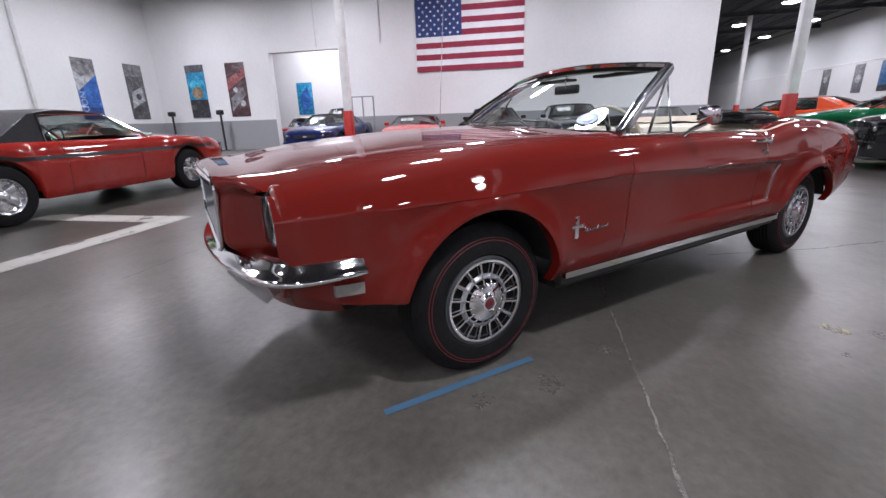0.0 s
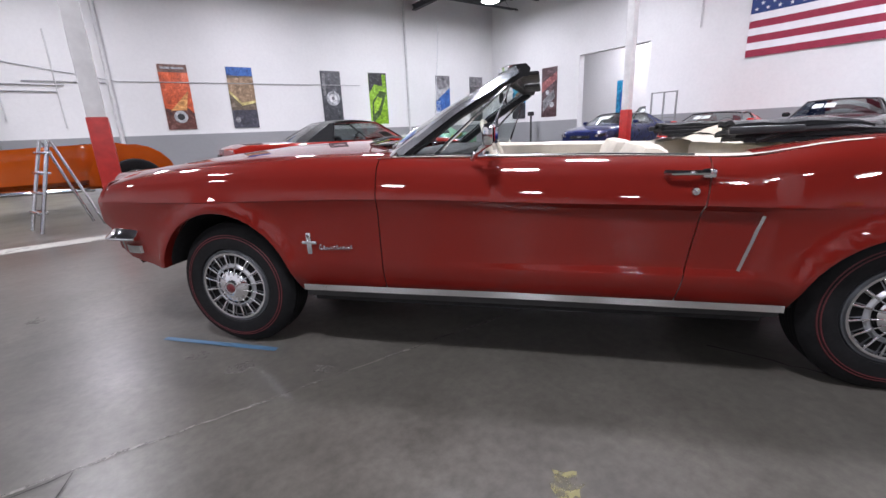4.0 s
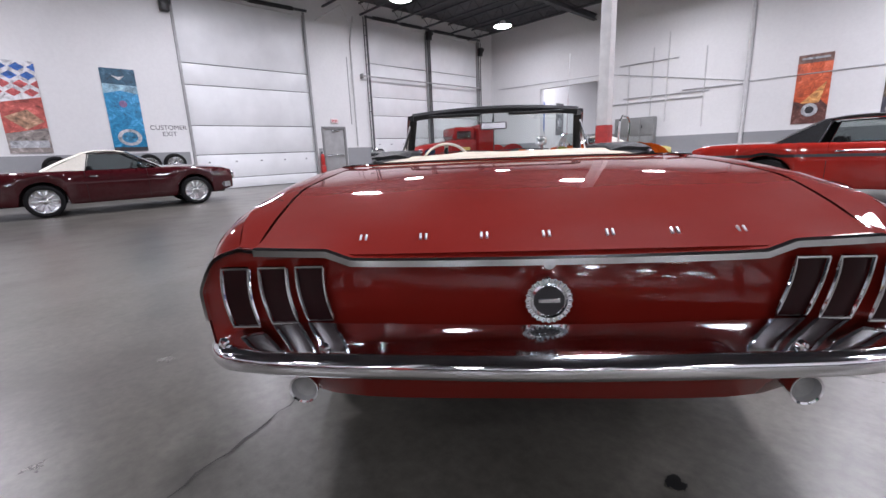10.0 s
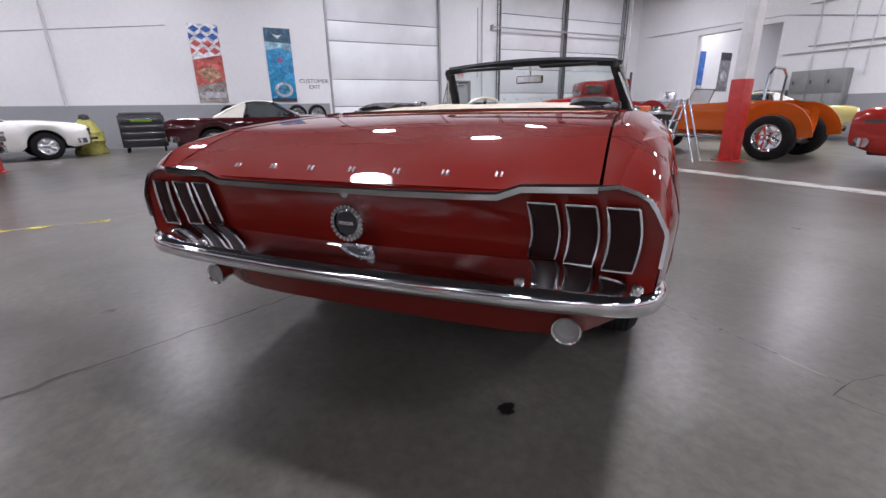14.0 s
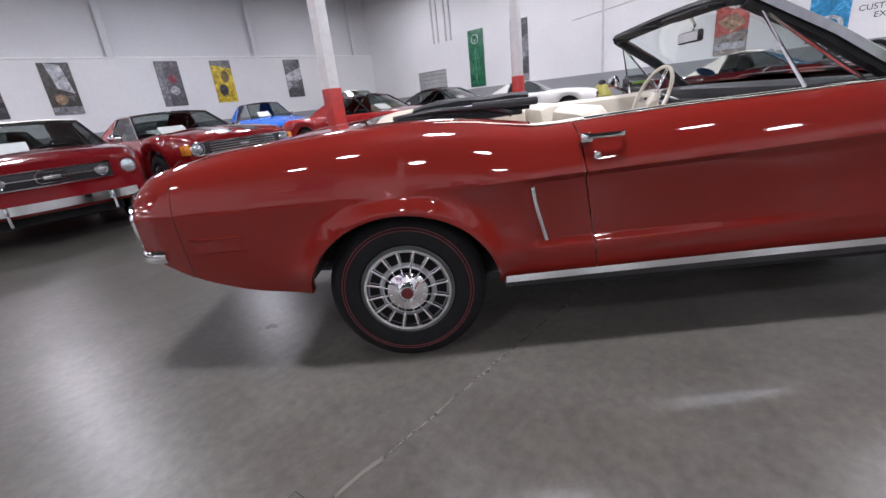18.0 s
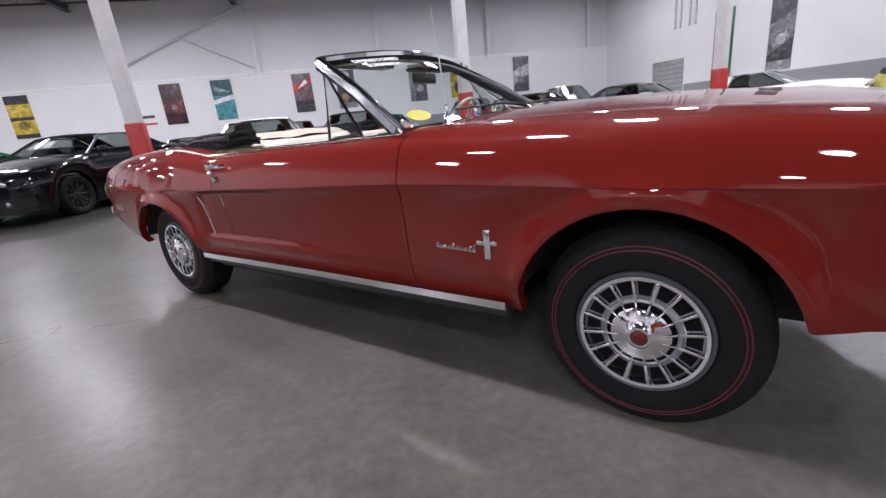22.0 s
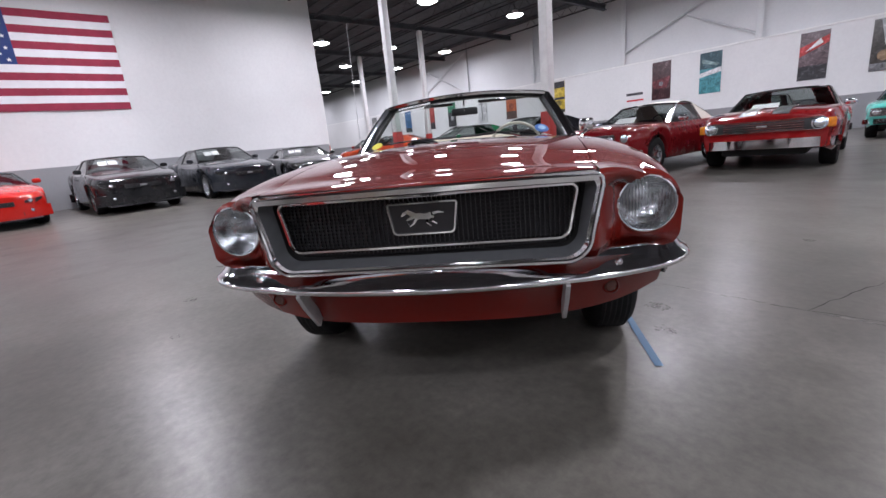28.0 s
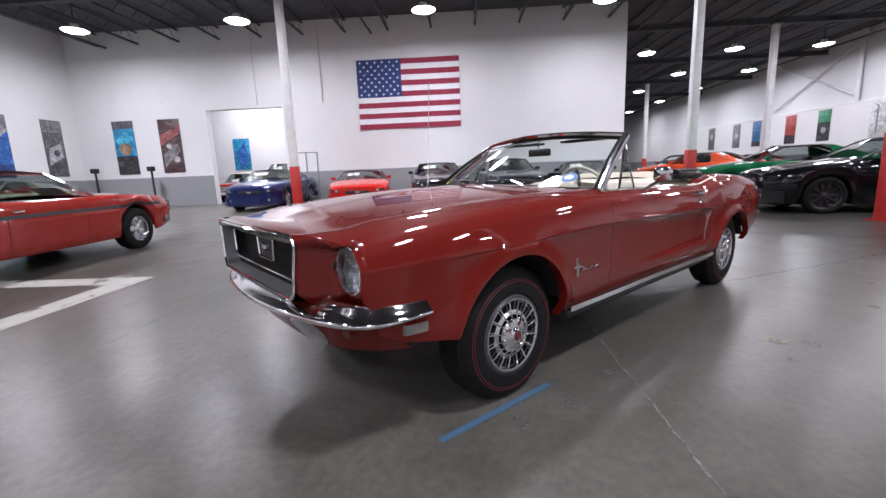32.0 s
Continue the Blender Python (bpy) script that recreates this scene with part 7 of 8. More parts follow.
# banners
def print_mat(col):
    """Printed photograph seen from afar: one hue, broken into lights and darks."""
    name = "print_%.2f_%.2f_%.2f" % col
    if name in MATS:
        return MATS[name]
    m, t, b = base_mat(name)
    n = noise_node(t, 4.2, 8, 0.7)
    n.noise_dimensions = "4D"
    n.inputs["Distortion"].default_value = 1.2
    info, mul = t.nodes.new("ShaderNodeObjectInfo"), t.nodes.new("ShaderNodeMath")
    mul.operation = "MULTIPLY"
    mul.inputs[1].default_value = 40.0
    link(t, info.outputs["Random"], mul.inputs[0])
    link(t, mul.outputs[0], n.inputs["W"])
    r = ramp(t, n.outputs["Fac"], [(0.34, shade(col, 0.22)), (0.46, shade(col, 0.75)), (0.54, col), (0.64, tuple(min(0.8, c * 1.5 + 0.07) for c in col)), (0.72, shade(col, 0.5))])
    link(t, r.outputs[0], b.inputs["Base Color"])
    b.inputs["Roughness"].default_value = 0.42
    MATS[name] = m
    return m


def banner(x, y, face, w, z0, z1, ground, shapes, label):
    """face: the way it looks. shapes: flat printed forms, in parts of width and height."""
    turn = {"-x": -90, "+x": 90, "+y": 180, "-y": 0}[face]
    b = thing("banner", label, "banner", pose(x, y, z0, 0, 0, turn), "wall banners")
    h = z1 - z0
    base = print_mat(ground)
    part("cloth", MB().rbox(-w / 2, w / 2, -0.024, -0.008, 0, h, 0.004), base, b)
    for n, (kind, *a, col) in enumerate(shapes):
        m = print_mat(col)
        y1 = -0.0255 - 0.0012 * n
        mb = MB()
        if kind == "rect":
            mb.add([((a[0] - 0.5) * w, y1, a[2] * h), ((a[1] - 0.5) * w, y1, a[2] * h), ((a[1] - 0.5) * w, y1, a[3] * h), ((a[0] - 0.5) * w, y1, a[3] * h)], [(0, 1, 2, 3)])
        elif kind == "disc":
            mb.add([((a[0] - 0.5) * w + a[2] * w * math.cos(t), y1, a[1] * h + a[2] * w * a[3] * math.sin(t)) for t in np.linspace(0, 2 * math.pi, 24, endpoint=False)], [tuple(range(24))])
        else:
            mb.add([((u - 0.5) * w, y1, v * h) for u, v in a[0]], [tuple(range(len(a[0])))])
        part("print", mb, m, b)
    return b


BLK, GRY, WHT, SIL = (0.03, 0.03, 0.035), (0.2, 0.2, 0.21), (0.75, 0.75, 0.76), (0.42, 0.43, 0.45)
ORG, YEL, GRN, BLU, CYA, REDP, TAN = (0.6, 0.1, 0.03), (0.6, 0.42, 0.03), (0.22, 0.42, 0.02), (0.03, 0.12, 0.4), (0.02, 0.25, 0.45), (0.45, 0.04, 0.04), (0.3, 0.2, 0.12)
S0, S1 = 1.46, 3.72
yb = Y_S + 0.0
banner(0.28, yb, "+y", 0.92, S0, S1, ORG, [("rect", 0, 1, 0.88, 1, (0.18, 0.1, 0.08)), ("poly", [(0, 0), (1, 0), (1, 0.25), (0.6, 0.42), (0.3, 0.3), (0, 0.34)], (0.12, 0.04, 0.03)), ("poly", [(0.2, 0.3), (0.9, 0.6), (0.75, 0.3)], (0.7, 0.32, 0.1)), ("disc", 0.5, 0.2, 0.24, 1.0, SIL), ("disc", 0.5, 0.2, 0.13, 1.0, BLK), ("rect", 0.1, 0.9, 0.93, 0.96, SIL)], "orange and black fiery car banner on the white wall")
banner(-1.95, yb, "+y", 0.94, S0, S1, (0.13, 0.1, 0.07), [("rect", 0, 1, 0.86, 1, BLU), ("poly", [(0, 0.82), (1, 0.84), (1, 0.46), (0.5, 0.4), (0, 0.62)], TAN), ("poly", [(0, 0.63), (0.45, 0.42), (1, 0.46), (1, 0.42), (0.44, 0.37), (0, 0.58)], (0.6, 0.5, 0.2)), ("rect", 0, 1, 0, 0.3, (0.05, 0.05, 0.07)), ("disc", 0.2, 0.14, 0.1, 1.2, GRY)], "brown blue and gold car banner on the white wall")
banner(-5.63, yb, "+y", 0.9, S0, S1, (0.07, 0.075, 0.085), [("disc", 0.55, 0.5, 0.34, 1.0, SIL), ("disc", 0.55, 0.5, 0.2, 1.0, WHT), ("disc", 0.55, 0.5, 0.08, 1.0, GRY), ("rect", 0.08, 0.22, 0.55, 0.95, GRY)], "dark grey banner with a silver disc")
banner(-7.9, yb, "+y", 0.92, S0, S1, GRN, [("poly", [(0, 1), (1, 1), (1, 0.72), (0.3, 0.78), (0, 0.6)], BLK), ("poly", [(0.05, 0.0), (0.55, 0.18), (0.95, 0.62), (0.6, 0.66), (0.15, 0.45)], (0.05, 0.1, 0.02)), ("poly", [(0.2, 0.2), (0.45, 0.28), (0.7, 0.5), (0.45, 0.54), (0.22, 0.42)], (0.36, 0.62, 0.04)), ("rect", 0.75, 0.95, 0.74, 0.97, GRN)], "lime green and black car banner")
icon = banner(-11.6, yb, "+y", 0.88, S0, S1, SIL, [("poly", [(0, 0.45), (1, 0.75), (1, 0.1), (0, 0.25)], BLU), ("rect", 0, 1, 0, 0.2, (0.02, 0.05, 0.2)), ("poly", [(0, 1), (1, 1), (1, 0.8), (0.3, 0.7), (0, 0.8)], GRY)], "blue and white car banner")
icon_ink = print_mat((0.34, 0.44, 0.62))
words("ICON", 0.34, pose(-0.27, -0.0305, 0.62, 90) @ pose(0, 0, 0, 0, 0, 90), icon_ink, icon, label="upright pale lettering")
banner(-13.8, yb, "+y", 0.88, S0, S1, (0.1, 0.1, 0.105), [("poly", [(0.1, 0.2), (0.9, 0.35), (0.8, 0.6), (0.2, 0.5)], SIL), ("disc", 0.55, 0.42, 0.15, 1.0, BLK), ("rect", 0, 1, 0.78, 1, GRY)], "black and grey car banner")
banner(X_W, -15.25, "+x", 0.94, S0, S1, CYA, [("rect", 0, 1, 0, 0.35, BLK), ("disc", 0.45, 0.62, 0.33, 0.8, (0.05, 0.4, 0.6)), ("disc", 0.5, 0.48, 0.3, 0.9, TAN), ("rect", 0, 1, 0.86, 1, (0.1, 0.1, 0.12))], "cyan and dark car banner")
banner(X_W, -13.2, "+x", 0.95, S0, S1, (0.09, 0.05, 0.055), [("poly", [(0, 0.7), (1, 0.9), (1, 0.75), (0, 0.5)], (0.3, 0.1, 0.1)), ("poly", [(0.1, 0.1), (0.9, 0.4), (0.8, 0.55), (0.1, 0.35)], GRY), ("disc", 0.4, 0.5, 0.12, 1.0, SIL), ("disc", 0.7, 0.25, 0.14, 1.0, SIL)], "dark red and grey engine banner")
E0, E1 = 1.4, 3.8
banner(X_E, 0.1, "-x", 0.86, E0, E1, (0.02, 0.24, 0.46), [("rect", 0, 1, 0.78, 1, (0.03, 0.1, 0.16)), ("poly", [(0, 0.82), (1, 0.8), (1, 0.7), (0.5, 0.74), (0, 0.7)], (0.3, 0.5, 0.62)), ("disc", 0.52, 0.17, 0.36, 0.8, SIL), ("disc", 0.52, 0.17, 0.24, 0.8, (0.03, 0.2, 0.35)), ("disc", 0.5, 0.58, 0.12, 1.0, (0.2, 0.12, 0.25)), ("rect", 0, 1, 0, 0.05, BLK), ("poly", [(0.3, 0.92), (0.5, 0.86), (0.7, 0.92), (0.5, 0.9)], WHT)], "bright blue car front banner")
chk = [("rect", 0, 1, 0, 0.28, (0.3, 0.26, 0.24)), ("poly", [(0, 0.55), (1, 0.62), (1, 0.28), (0, 0.22)], (0.5, 0.1, 0.08)), ("poly", [(0.05, 0.4), (0.6, 0.48), (0.95, 0.35), (0.5, 0.26)], (0.42, 0.24, 0.15)), ("rect", 0.05, 0.95, 0.06, 0.14, SIL)]
for r in range(4):
    for c in range(3):
        u, v = (c + 0.5 * (r % 2)) / 2.5, 0.62 + r * 0.09
        chk.append(("poly", [(max(0, u - 0.18), v + 0.045), (min(1, u), v), (min(1, u + 0.18), v + 0.045), (min(1, u), v + 0.09)], BLU if r > 1 else (0.55, 0.1, 0.1)))
banner(X_E, 2.37, "-x", 0.88, E0, E1, (0.72, 0.72, 0.74), chk, "chequered flag and red car banner")
banner(X_E, 9.98, "-x", 0.86, E0, E1, (0.07, 0.07, 0.075), [("poly", [(0, 0.6), (1, 0.75), (1, 0.4), (0, 0.2)], GRY), ("disc", 0.5, 0.4, 0.2, 1.0, SIL), ("rect", 0, 1, 0, 0.12, (0.3, 0.3, 0.3))], "black and grey car banner")
banner(X_E, 12.27, "-x", 0.86, E0, E1, (0.01, 0.13, 0.06), [("disc", 0.45, 0.84, 0.24, 1.0, (0.4, 0.5, 0.45)), ("disc", 0.45, 0.84, 0.19, 1.0, (0.01, 0.13, 0.06)), ("rect", 0.42, 0.47, 0.1, 0.7, (0.1, 0.28, 0.18)), ("poly", [(0.3, 0.86), (0.45, 0.78), (0.6, 0.86), (0.45, 0.82)], (0.4, 0.5, 0.45))], "dark green banner with a round badge")
N0, N1 = 1.9, 3.6
yn = Y_N
def north_banner(x, ground, shapes, label):
    banner(x, yn, "-y", 0.86, N0, N1, ground, shapes, label)


north_banner(3.9, (0.12, 0.11, 0.12), [("disc", 0.6, 0.35, 0.2, 1.0, SIL), ("disc", 0.6, 0.6, 0.18, 1.0, (0.25, 0.05, 0.07)), ("rect", 0, 0.3, 0, 1, GRY)], "dark banner with round lamps")
north_banner(6.0, YEL, [("disc", 0.4, 0.3, 0.22, 1.2, BLK), ("disc", 0.6, 0.62, 0.2, 1.4, (0.2, 0.14, 0.04)), ("poly", [(0, 1), (1, 1), (1, 0.8), (0, 0.9)], GRY)], "yellow and black car banner")
north_banner(9.4, (0.1, 0.1, 0.11), [("poly", [(0, 0.2), (1, 0.5), (1, 0.8), (0, 0.6)], SIL), ("disc", 0.5, 0.35, 0.2, 1.0, GRY)], "grey engine banner on the wall")
north_banner(0.4, (0.06, 0.055, 0.05), [("poly", [(0.2, 1), (0.7, 0.95), (0.9, 0.4), (0.4, 0.5)], SIL), ("disc", 0.4, 0.3, 0.2, 1.0, TAN), ("rect", 0, 1, 0, 0.15, GRY)], "black and silver engine banner")
north_banner(-1.6, (0.14, 0.1, 0.11), [("poly", [(0, 0.5), (1, 0.75), (1, 0.9), (0, 0.7)], REDP), ("poly", [(0.2, 0.6), (0.8, 0.75), (0.7, 0.85)], WHT), ("rect", 0, 1, 0, 0.3, BLK)], "dark banner with a red car")
north_banner(-5.1, (0.08, 0.3, 0.34), [("rect", 0, 1, 0.6, 1, (0.03, 0.08, 0.1)), ("poly", [(0, 0.5), (1, 0.62), (1, 0.5), (0, 0.4)], WHT), ("poly", [(0.1, 0.85), (0.9, 0.7), (0.8, 0.66), (0.1, 0.75)], (0.2, 0.3, 0.3))], "teal and white car banner")
north_banner(-7.2, (0.06, 0.02, 0.025), [("poly", [(0, 0.5), (1, 0.6), (0.8, 0.3), (0.1, 0.3)], (0.16, 0.03, 0.04)), ("disc", 0.5, 0.42, 0.12, 1.0, GRY)], "dark red car banner")
north_banner(-13.0, (0.55, 0.4, 0.04), [("rect", 0, 1, 0.8, 1, BLK), ("rect", 0, 1, 0.42, 0.5, BLK), ("disc", 0.5, 0.3, 0.25, 0.8, (0.2, 0.16, 0.04)), ("rect", 0, 1, 0, 0.1, BLK)], "yellow and black taxi-striped banner")
north_banner(-16.6, (0.5, 0.12, 0.04), [("rect", 0, 1, 0, 0.28, (0.1, 0.06, 0.05)), ("disc", 0.5, 0.45, 0.25, 0.9, (0.3, 0.07, 0.03))], "orange red car banner")
north_banner(-19.2, (0.6, 0.6, 0.61), [("rect", 0.4, 0.5, 0.1, 0.9, GRY)], "pale grey banner on the block wall")
north_banner(-22.4, (0.02, 0.2, 0.1), [("rect", 0, 1, 0, 0.6, BLK), ("disc", 0.5, 0.35, 0.2, 1.0, SIL)], "green and black banner on the block wall")
north_banner(-24.9, (0.36, 0.05, 0.04), [("rect", 0, 1, 0, 0.3, BLK)], "red and black banner on the block wall")
north_banner(-28.0, (0.05, 0.15, 0.32), [("rect", 0, 1, 0, 0.2, BLK)], "blue banner on the block wall")
north_banner(-30.2, GRY, [("disc", 0.5, 0.5, 0.3, 1.0, SIL)], "mid grey banner with a pale disc")
north_banner(-33.4, (0.15, 0.15, 0.15), [("disc", 0.5, 0.6, 0.25, 1.0, SIL)], "dark grey banner on the block wall")
banner(12.4, -29.7 + 0.0, "+y", 0.95, 2.2, 4.6, BLU, [("rect", 0, 1, 0, 0.2, SIL)], "blue banner in the back room")
banner(X_E, -24.5, "-x", 0.95, 1.8, 3.9, GRY, [("disc", 0.5, 0.4, 0.3, 1.0, SIL), ("rect", 0, 1, 0.8, 1, BLK)], "grey banner in the back room")
banner(X_E, -22.2, "-x", 0.95, 1.8, 3.9, BLU, [("rect", 0, 1, 0, 0.15, SIL)], "blue banner in the back room")
banner(-21.8, -13.6, "+x", 1.0, 1.6, 3.4, CYA, [("poly", [(0.3, 0), (0.9, 0.3), (0.7, 0.9), (0.2, 0.6)], BLU)], "blue banner beyond the opening")

# flag
fl = thing("flag", "large striped flag with white stars hung on the wall", "flag", pose(X_W + 0.012, -2.78, 2.9))
FW, FH = 4.22, 2.75
CLOTH = {"red": plain("flag_red", (0.28, 0.025, 0.055), 0.8, 0, 3, 0.12), "white": plain("flag_white", (0.74, 0.74, 0.76), 0.8, 0, 3, 0.05), "blue": plain("flag_blue", (0.025, 0.05, 0.17), 0.8, 0, 3, 0.15)}


def flag_x(y, z):
    return 0.012 * math.sin(y * 2.1 + z) + 0.006 * math.sin(y * 5.3 - z * 2)


for k in range(13):
    z0, z1 = FH - FH / 13 * (k + 1), FH - FH / 13 * k
    a = -FW / 2 + (FW * 0.435 if k < 7 else 0)
    ys = np.linspace(a, FW / 2, 16)
    part("stripe", MB().grid([[(flag_x(y, z) + 0.03, y, z) for y in ys] for z in (z0, z1)]), CLOTH["white" if k % 2 else "red"], fl)
ys = np.linspace(-FW / 2, -FW / 2 + FW * 0.435, 10)
cz0 = FH - FH * 7 / 13
cn = part("canton", MB().grid([[(flag_x(y, z) + 0.031, y, z) for y in ys] for z in np.linspace(cz0, FH, 6)]), CLOTH["blue"], fl)
for r in range(9):
    for c in range(6 if r % 2 == 0 else 5):
        y = -FW / 2 + FW * 0.435 * ((c + 0.5 + (0.5 if r % 2 else 0)) / 6)
        z = FH - (FH * 7 / 13) * (r + 0.75) / 9.5
        st = [(flag_x(y, z) + 0.037, y + 0.062 * (1 if i % 2 == 0 else 0.4) * math.sin(i * math.pi / 5), z + 0.062 * (1 if i % 2 == 0 else 0.4) * math.cos(i * math.pi / 5)) for i in range(10)]
        part("star", MB().add(st, [tuple(range(10))]), CLOTH["white"], cn)

# cabinets and pipes on the south wall
cab = thing("electrical_cabinet", "grey steel electrical cabinets on the south wall", "cabinet", pose(6.15, Y_S, 0))
CAB = plain("cabinet_grey", (0.2, 0.205, 0.2), 0.45, 0, 4, 0.1)
part("body", MB().rbox(-0.85, 0.85, 0, 0.35, 0.55, 2.12, 0.02), CAB, cab)
for i in range(3):
    for j in range(2):
        p = part("door", MB().rbox(-0.8 + 0.54 * i, -0.3 + 0.54 * i, 0.35, 0.37, 0.6 + 0.76 * j, 1.3 + 0.76 * j, 0.01), CAB, cab)
        part("handle", MB().rbox(-0.38 + 0.54 * i, -0.35 + 0.54 * i, 0.37, 0.395, 0.9 + 0.76 * j, 1.02 + 0.76 * j, 0.006), BLACK, p)
part("stand", MB().rbox(-0.8, 0.8, 0.03, 0.3, 0, 0.55, 0.02), CAB, cab)
sb = thing("switch_box", "small grey switch box on the south wall", "cabinet", pose(7.4, Y_S, 0))
part("body", MB().rbox(-0.25, 0.25, 0, 0.22, 0.7, 1.5, 0.02), CAB, sb)
part("lid", MB().rbox(-0.22, 0.22, 0.22, 0.235, 0.74, 1.46, 0.008), CAB, sb)
PIPE = plain("painted_pipe", (0.55, 0.55, 0.55), 0.45, 0, 6, 0.1)
PIPE_D = plain("galvanised_pipe", (0.42, 0.42, 0.43), 0.4, 0.6, 9, 0.15)


def pipe(label, pts, r, m=None):
    t = thing("pipe", label, "pipe")
    part("run", MB().tube(pts, r, 8, (0.3, 0.2, 0.93)), m or PIPE, t)


yw = Y_S + 0.07
pipe("white painted downpipe on the south wall", [(2.2, yw, 0.0), (2.2, yw, 6.3), (2.5, yw, 6.6)], 0.07)
pipe("white painted pipe on the south wall", [(-9.5, yw, 0.0), (-9.5, yw, ROOM_H)], 0.06)
for x, z0, z1 in ((5.0, 1.9, 5.4), (5.6, 2.12, 4.9), (6.6, 2.12, 4.4), (3.6, 1.6, 4.6)):
    pipe("thin conduit down to the cabinets", [(x, yw - 0.03, z0), (x, yw - 0.03, z1)], 0.025)
for z, x0, x1 in ((2.75, 3.6, 7.6), (2.95, 3.4, 6.8), (4.35, 4.6, 7.0), (3.05, 2.3, 4.4)):
    pipe("thin horizontal conduit on the south wall", [(x0, yw - 0.03, z), (x1, yw - 0.03, z + 0.02)], 0.022, PIPE_D)
pipe("thin cable along the south wall", [(13.9, yw - 0.04, 4.25), (7.7, yw - 0.04, 4.15), (2.0, yw - 0.04, 3.1), (-7.0, yw - 0.04, 3.15)], 0.016, PIPE_D)
xe = X_E - 0.07
for y in (13.7, 14.0, 14.5, 14.8):
    pipe("vertical conduit high on the east wall", [(xe + 0.027, y, 3.6), (xe + 0.027, y, ROOM_H)], 0.045)
pipe("conduit beside the exit door", [(xe, -8.1, 1.4), (xe, -8.1, 5.6), (xe, -8.3, 6.6)], 0.035)
pipe("conduit beside the exit door", [(xe + 0.052, -7.9, 2.3), (xe + 0.052, -7.9, 5.0)], 0.02, PIPE_D)
pipe("thin conduit up the east wall", [(xe + 0.042, 6.4, 1.3), (xe + 0.042, 6.4, ROOM_H)], 0.03)
pipe("thin conduit along the east wall", [(xe + 0.06, 3.4, 3.7), (xe + 0.06, 7.6, 3.3)], 0.012, PIPE_D)
pipe("dark grey pipe bracket on the east wall", [(xe + 0.04, -6.6, 6.2), (xe - 0.6, -7.4, 6.75), (xe + 0.04, -8.3, 6.2)], 0.03)
for y in (-6.4, -9.2):
    pipe("thin vertical conduit on the west wall", [(X_W + 0.05, y, 4.1), (X_W + 0.05, y, ROOM_H)], 0.02)

# posts and braces of the north wall
for k, x in enumerate((-20.5, -14.8, -9.1, -3.4, 2.15, 7.75, 13.3)):
    p = thing("wall_post", "pale grey steel post against the upper wall", "post", pose(x, Y_N + 0.05, 3.78), "posts of the north wall")
    part("flange", MB().rbox(-0.11, 0.11, -0.1, -0.08, 0, ROOM_H - 3.8, 0.004), UPPER_WALL, p)
    part("web", MB().rbox(-0.01, 0.01, -0.08, 0.09, 0, ROOM_H - 3.8, 0.003), UPPER_WALL, p)
for a, b in (((-9.1, 4.3), (-3.4, 6.6)), ((-6.2, 5.35), (-3.4, 3.95)), ((-26.5, 4.0), (-20.5, 6.8)), ((-26.5, 6.8), (-20.5, 4.0))):
    p = thing("wall_brace", "pale grey diagonal brace on the upper wall", "brace")
    part("bar", MB().tube([(a[0], Y_N + 0.02, a[1]), (b[0], Y_N + 0.02, b[1])], 0.05, 4, (0, 1, 0)), UPPER_WALL, p)

# loose things on the floor
def loose_wheel(x, y, lean, turn, rim, z=0.0):
    t = thing("spare_wheel", "loose wheel with black tyre leaning on the east wall", "wheel", pose(x, y, z), "spare wheels")
    hub = add_wheel(t, 0, 0.0001, 0.32, 0.2, "modern", rim)
    hub.matrix_basis = pose(0, 0, 0.318, 0, 0, 90) @ pose(0, 0, 0, lean, 0, 0)


rack = thing("wheel_rack", "low dark steel rack under the loose wheels", "rack", pose(X_E - 0.35, 0.5, 0))
part("shelf", MB().rbox(-0.22, 0.22, -1.9, 1.9, 0.6, 0.65, 0.01), STEEL_DARK, rack)
for y in (-1.8, 0, 1.8):
    for x in (-0.18, 0.18):
        part("leg", MB().rbox(x - 0.025, x + 0.025, y - 0.025, y + 0.025, 0, 0.6, 0.006), STEEL_DARK, rack)
for y, r in ((1.95, STEEL_DARK), (-0.25, ALLOY), (-0.95, ALLOY)):
    loose_wheel(X_E - 0.3, y, -8, 0, r, 0.65)
cart = thing("tool_cart", "black tool cart with green lettering bars by the east wall", "cart", pose(12.6, 4.3, 0, 0, 0, 6))
part("body", MB().rbox(-0.35, 0.35, -0.55, 0.55, 0.14, 1.02, 0.03), SATIN_BLACK, cart)
for k in range(4):
    dd = part("drawer", MB().rbox(-0.37, -0.35, -0.5, 0.5, 0.2 + 0.19 * k, 0.37 + 0.19 * k, 0.01), SATIN_BLACK, cart)
    part("pull", MB().rbox(-0.39, -0.37, -0.4, 0.4, 0.33 + 0.19 * k, 0.35 + 0.19 * k, 0.006), ALLOY, dd)
part("green_bar", MB().rbox(-0.375, -0.372, -0.25, 0.25, 0.84, 0.92, 0.001), plain("lime_print", (0.2, 0.4, 0.02), 0.4, 0, 9, 0.1), cart)
for x in (-0.28, 0.28):
    for y in (-0.45, 0.45):
        part("castor", MB().lathe([(0.001, 0.025), (0.06, 0.025), (0.065, 0), (0.06, -0.025), (0.001, -0.025)], 14, pose(x, y, 0.065)), RUBBER, cart)
part("top_tray", MB().rbox(-0.3, 0.3, -0.5, 0.5, 1.02, 1.1, 0.02), STEEL_DARK, cart)
ylw = thing("yellow_jacket_stand", "yellow and black padded cover over a low stand", "stand", pose(12.5, 5.6, 0))
g = []
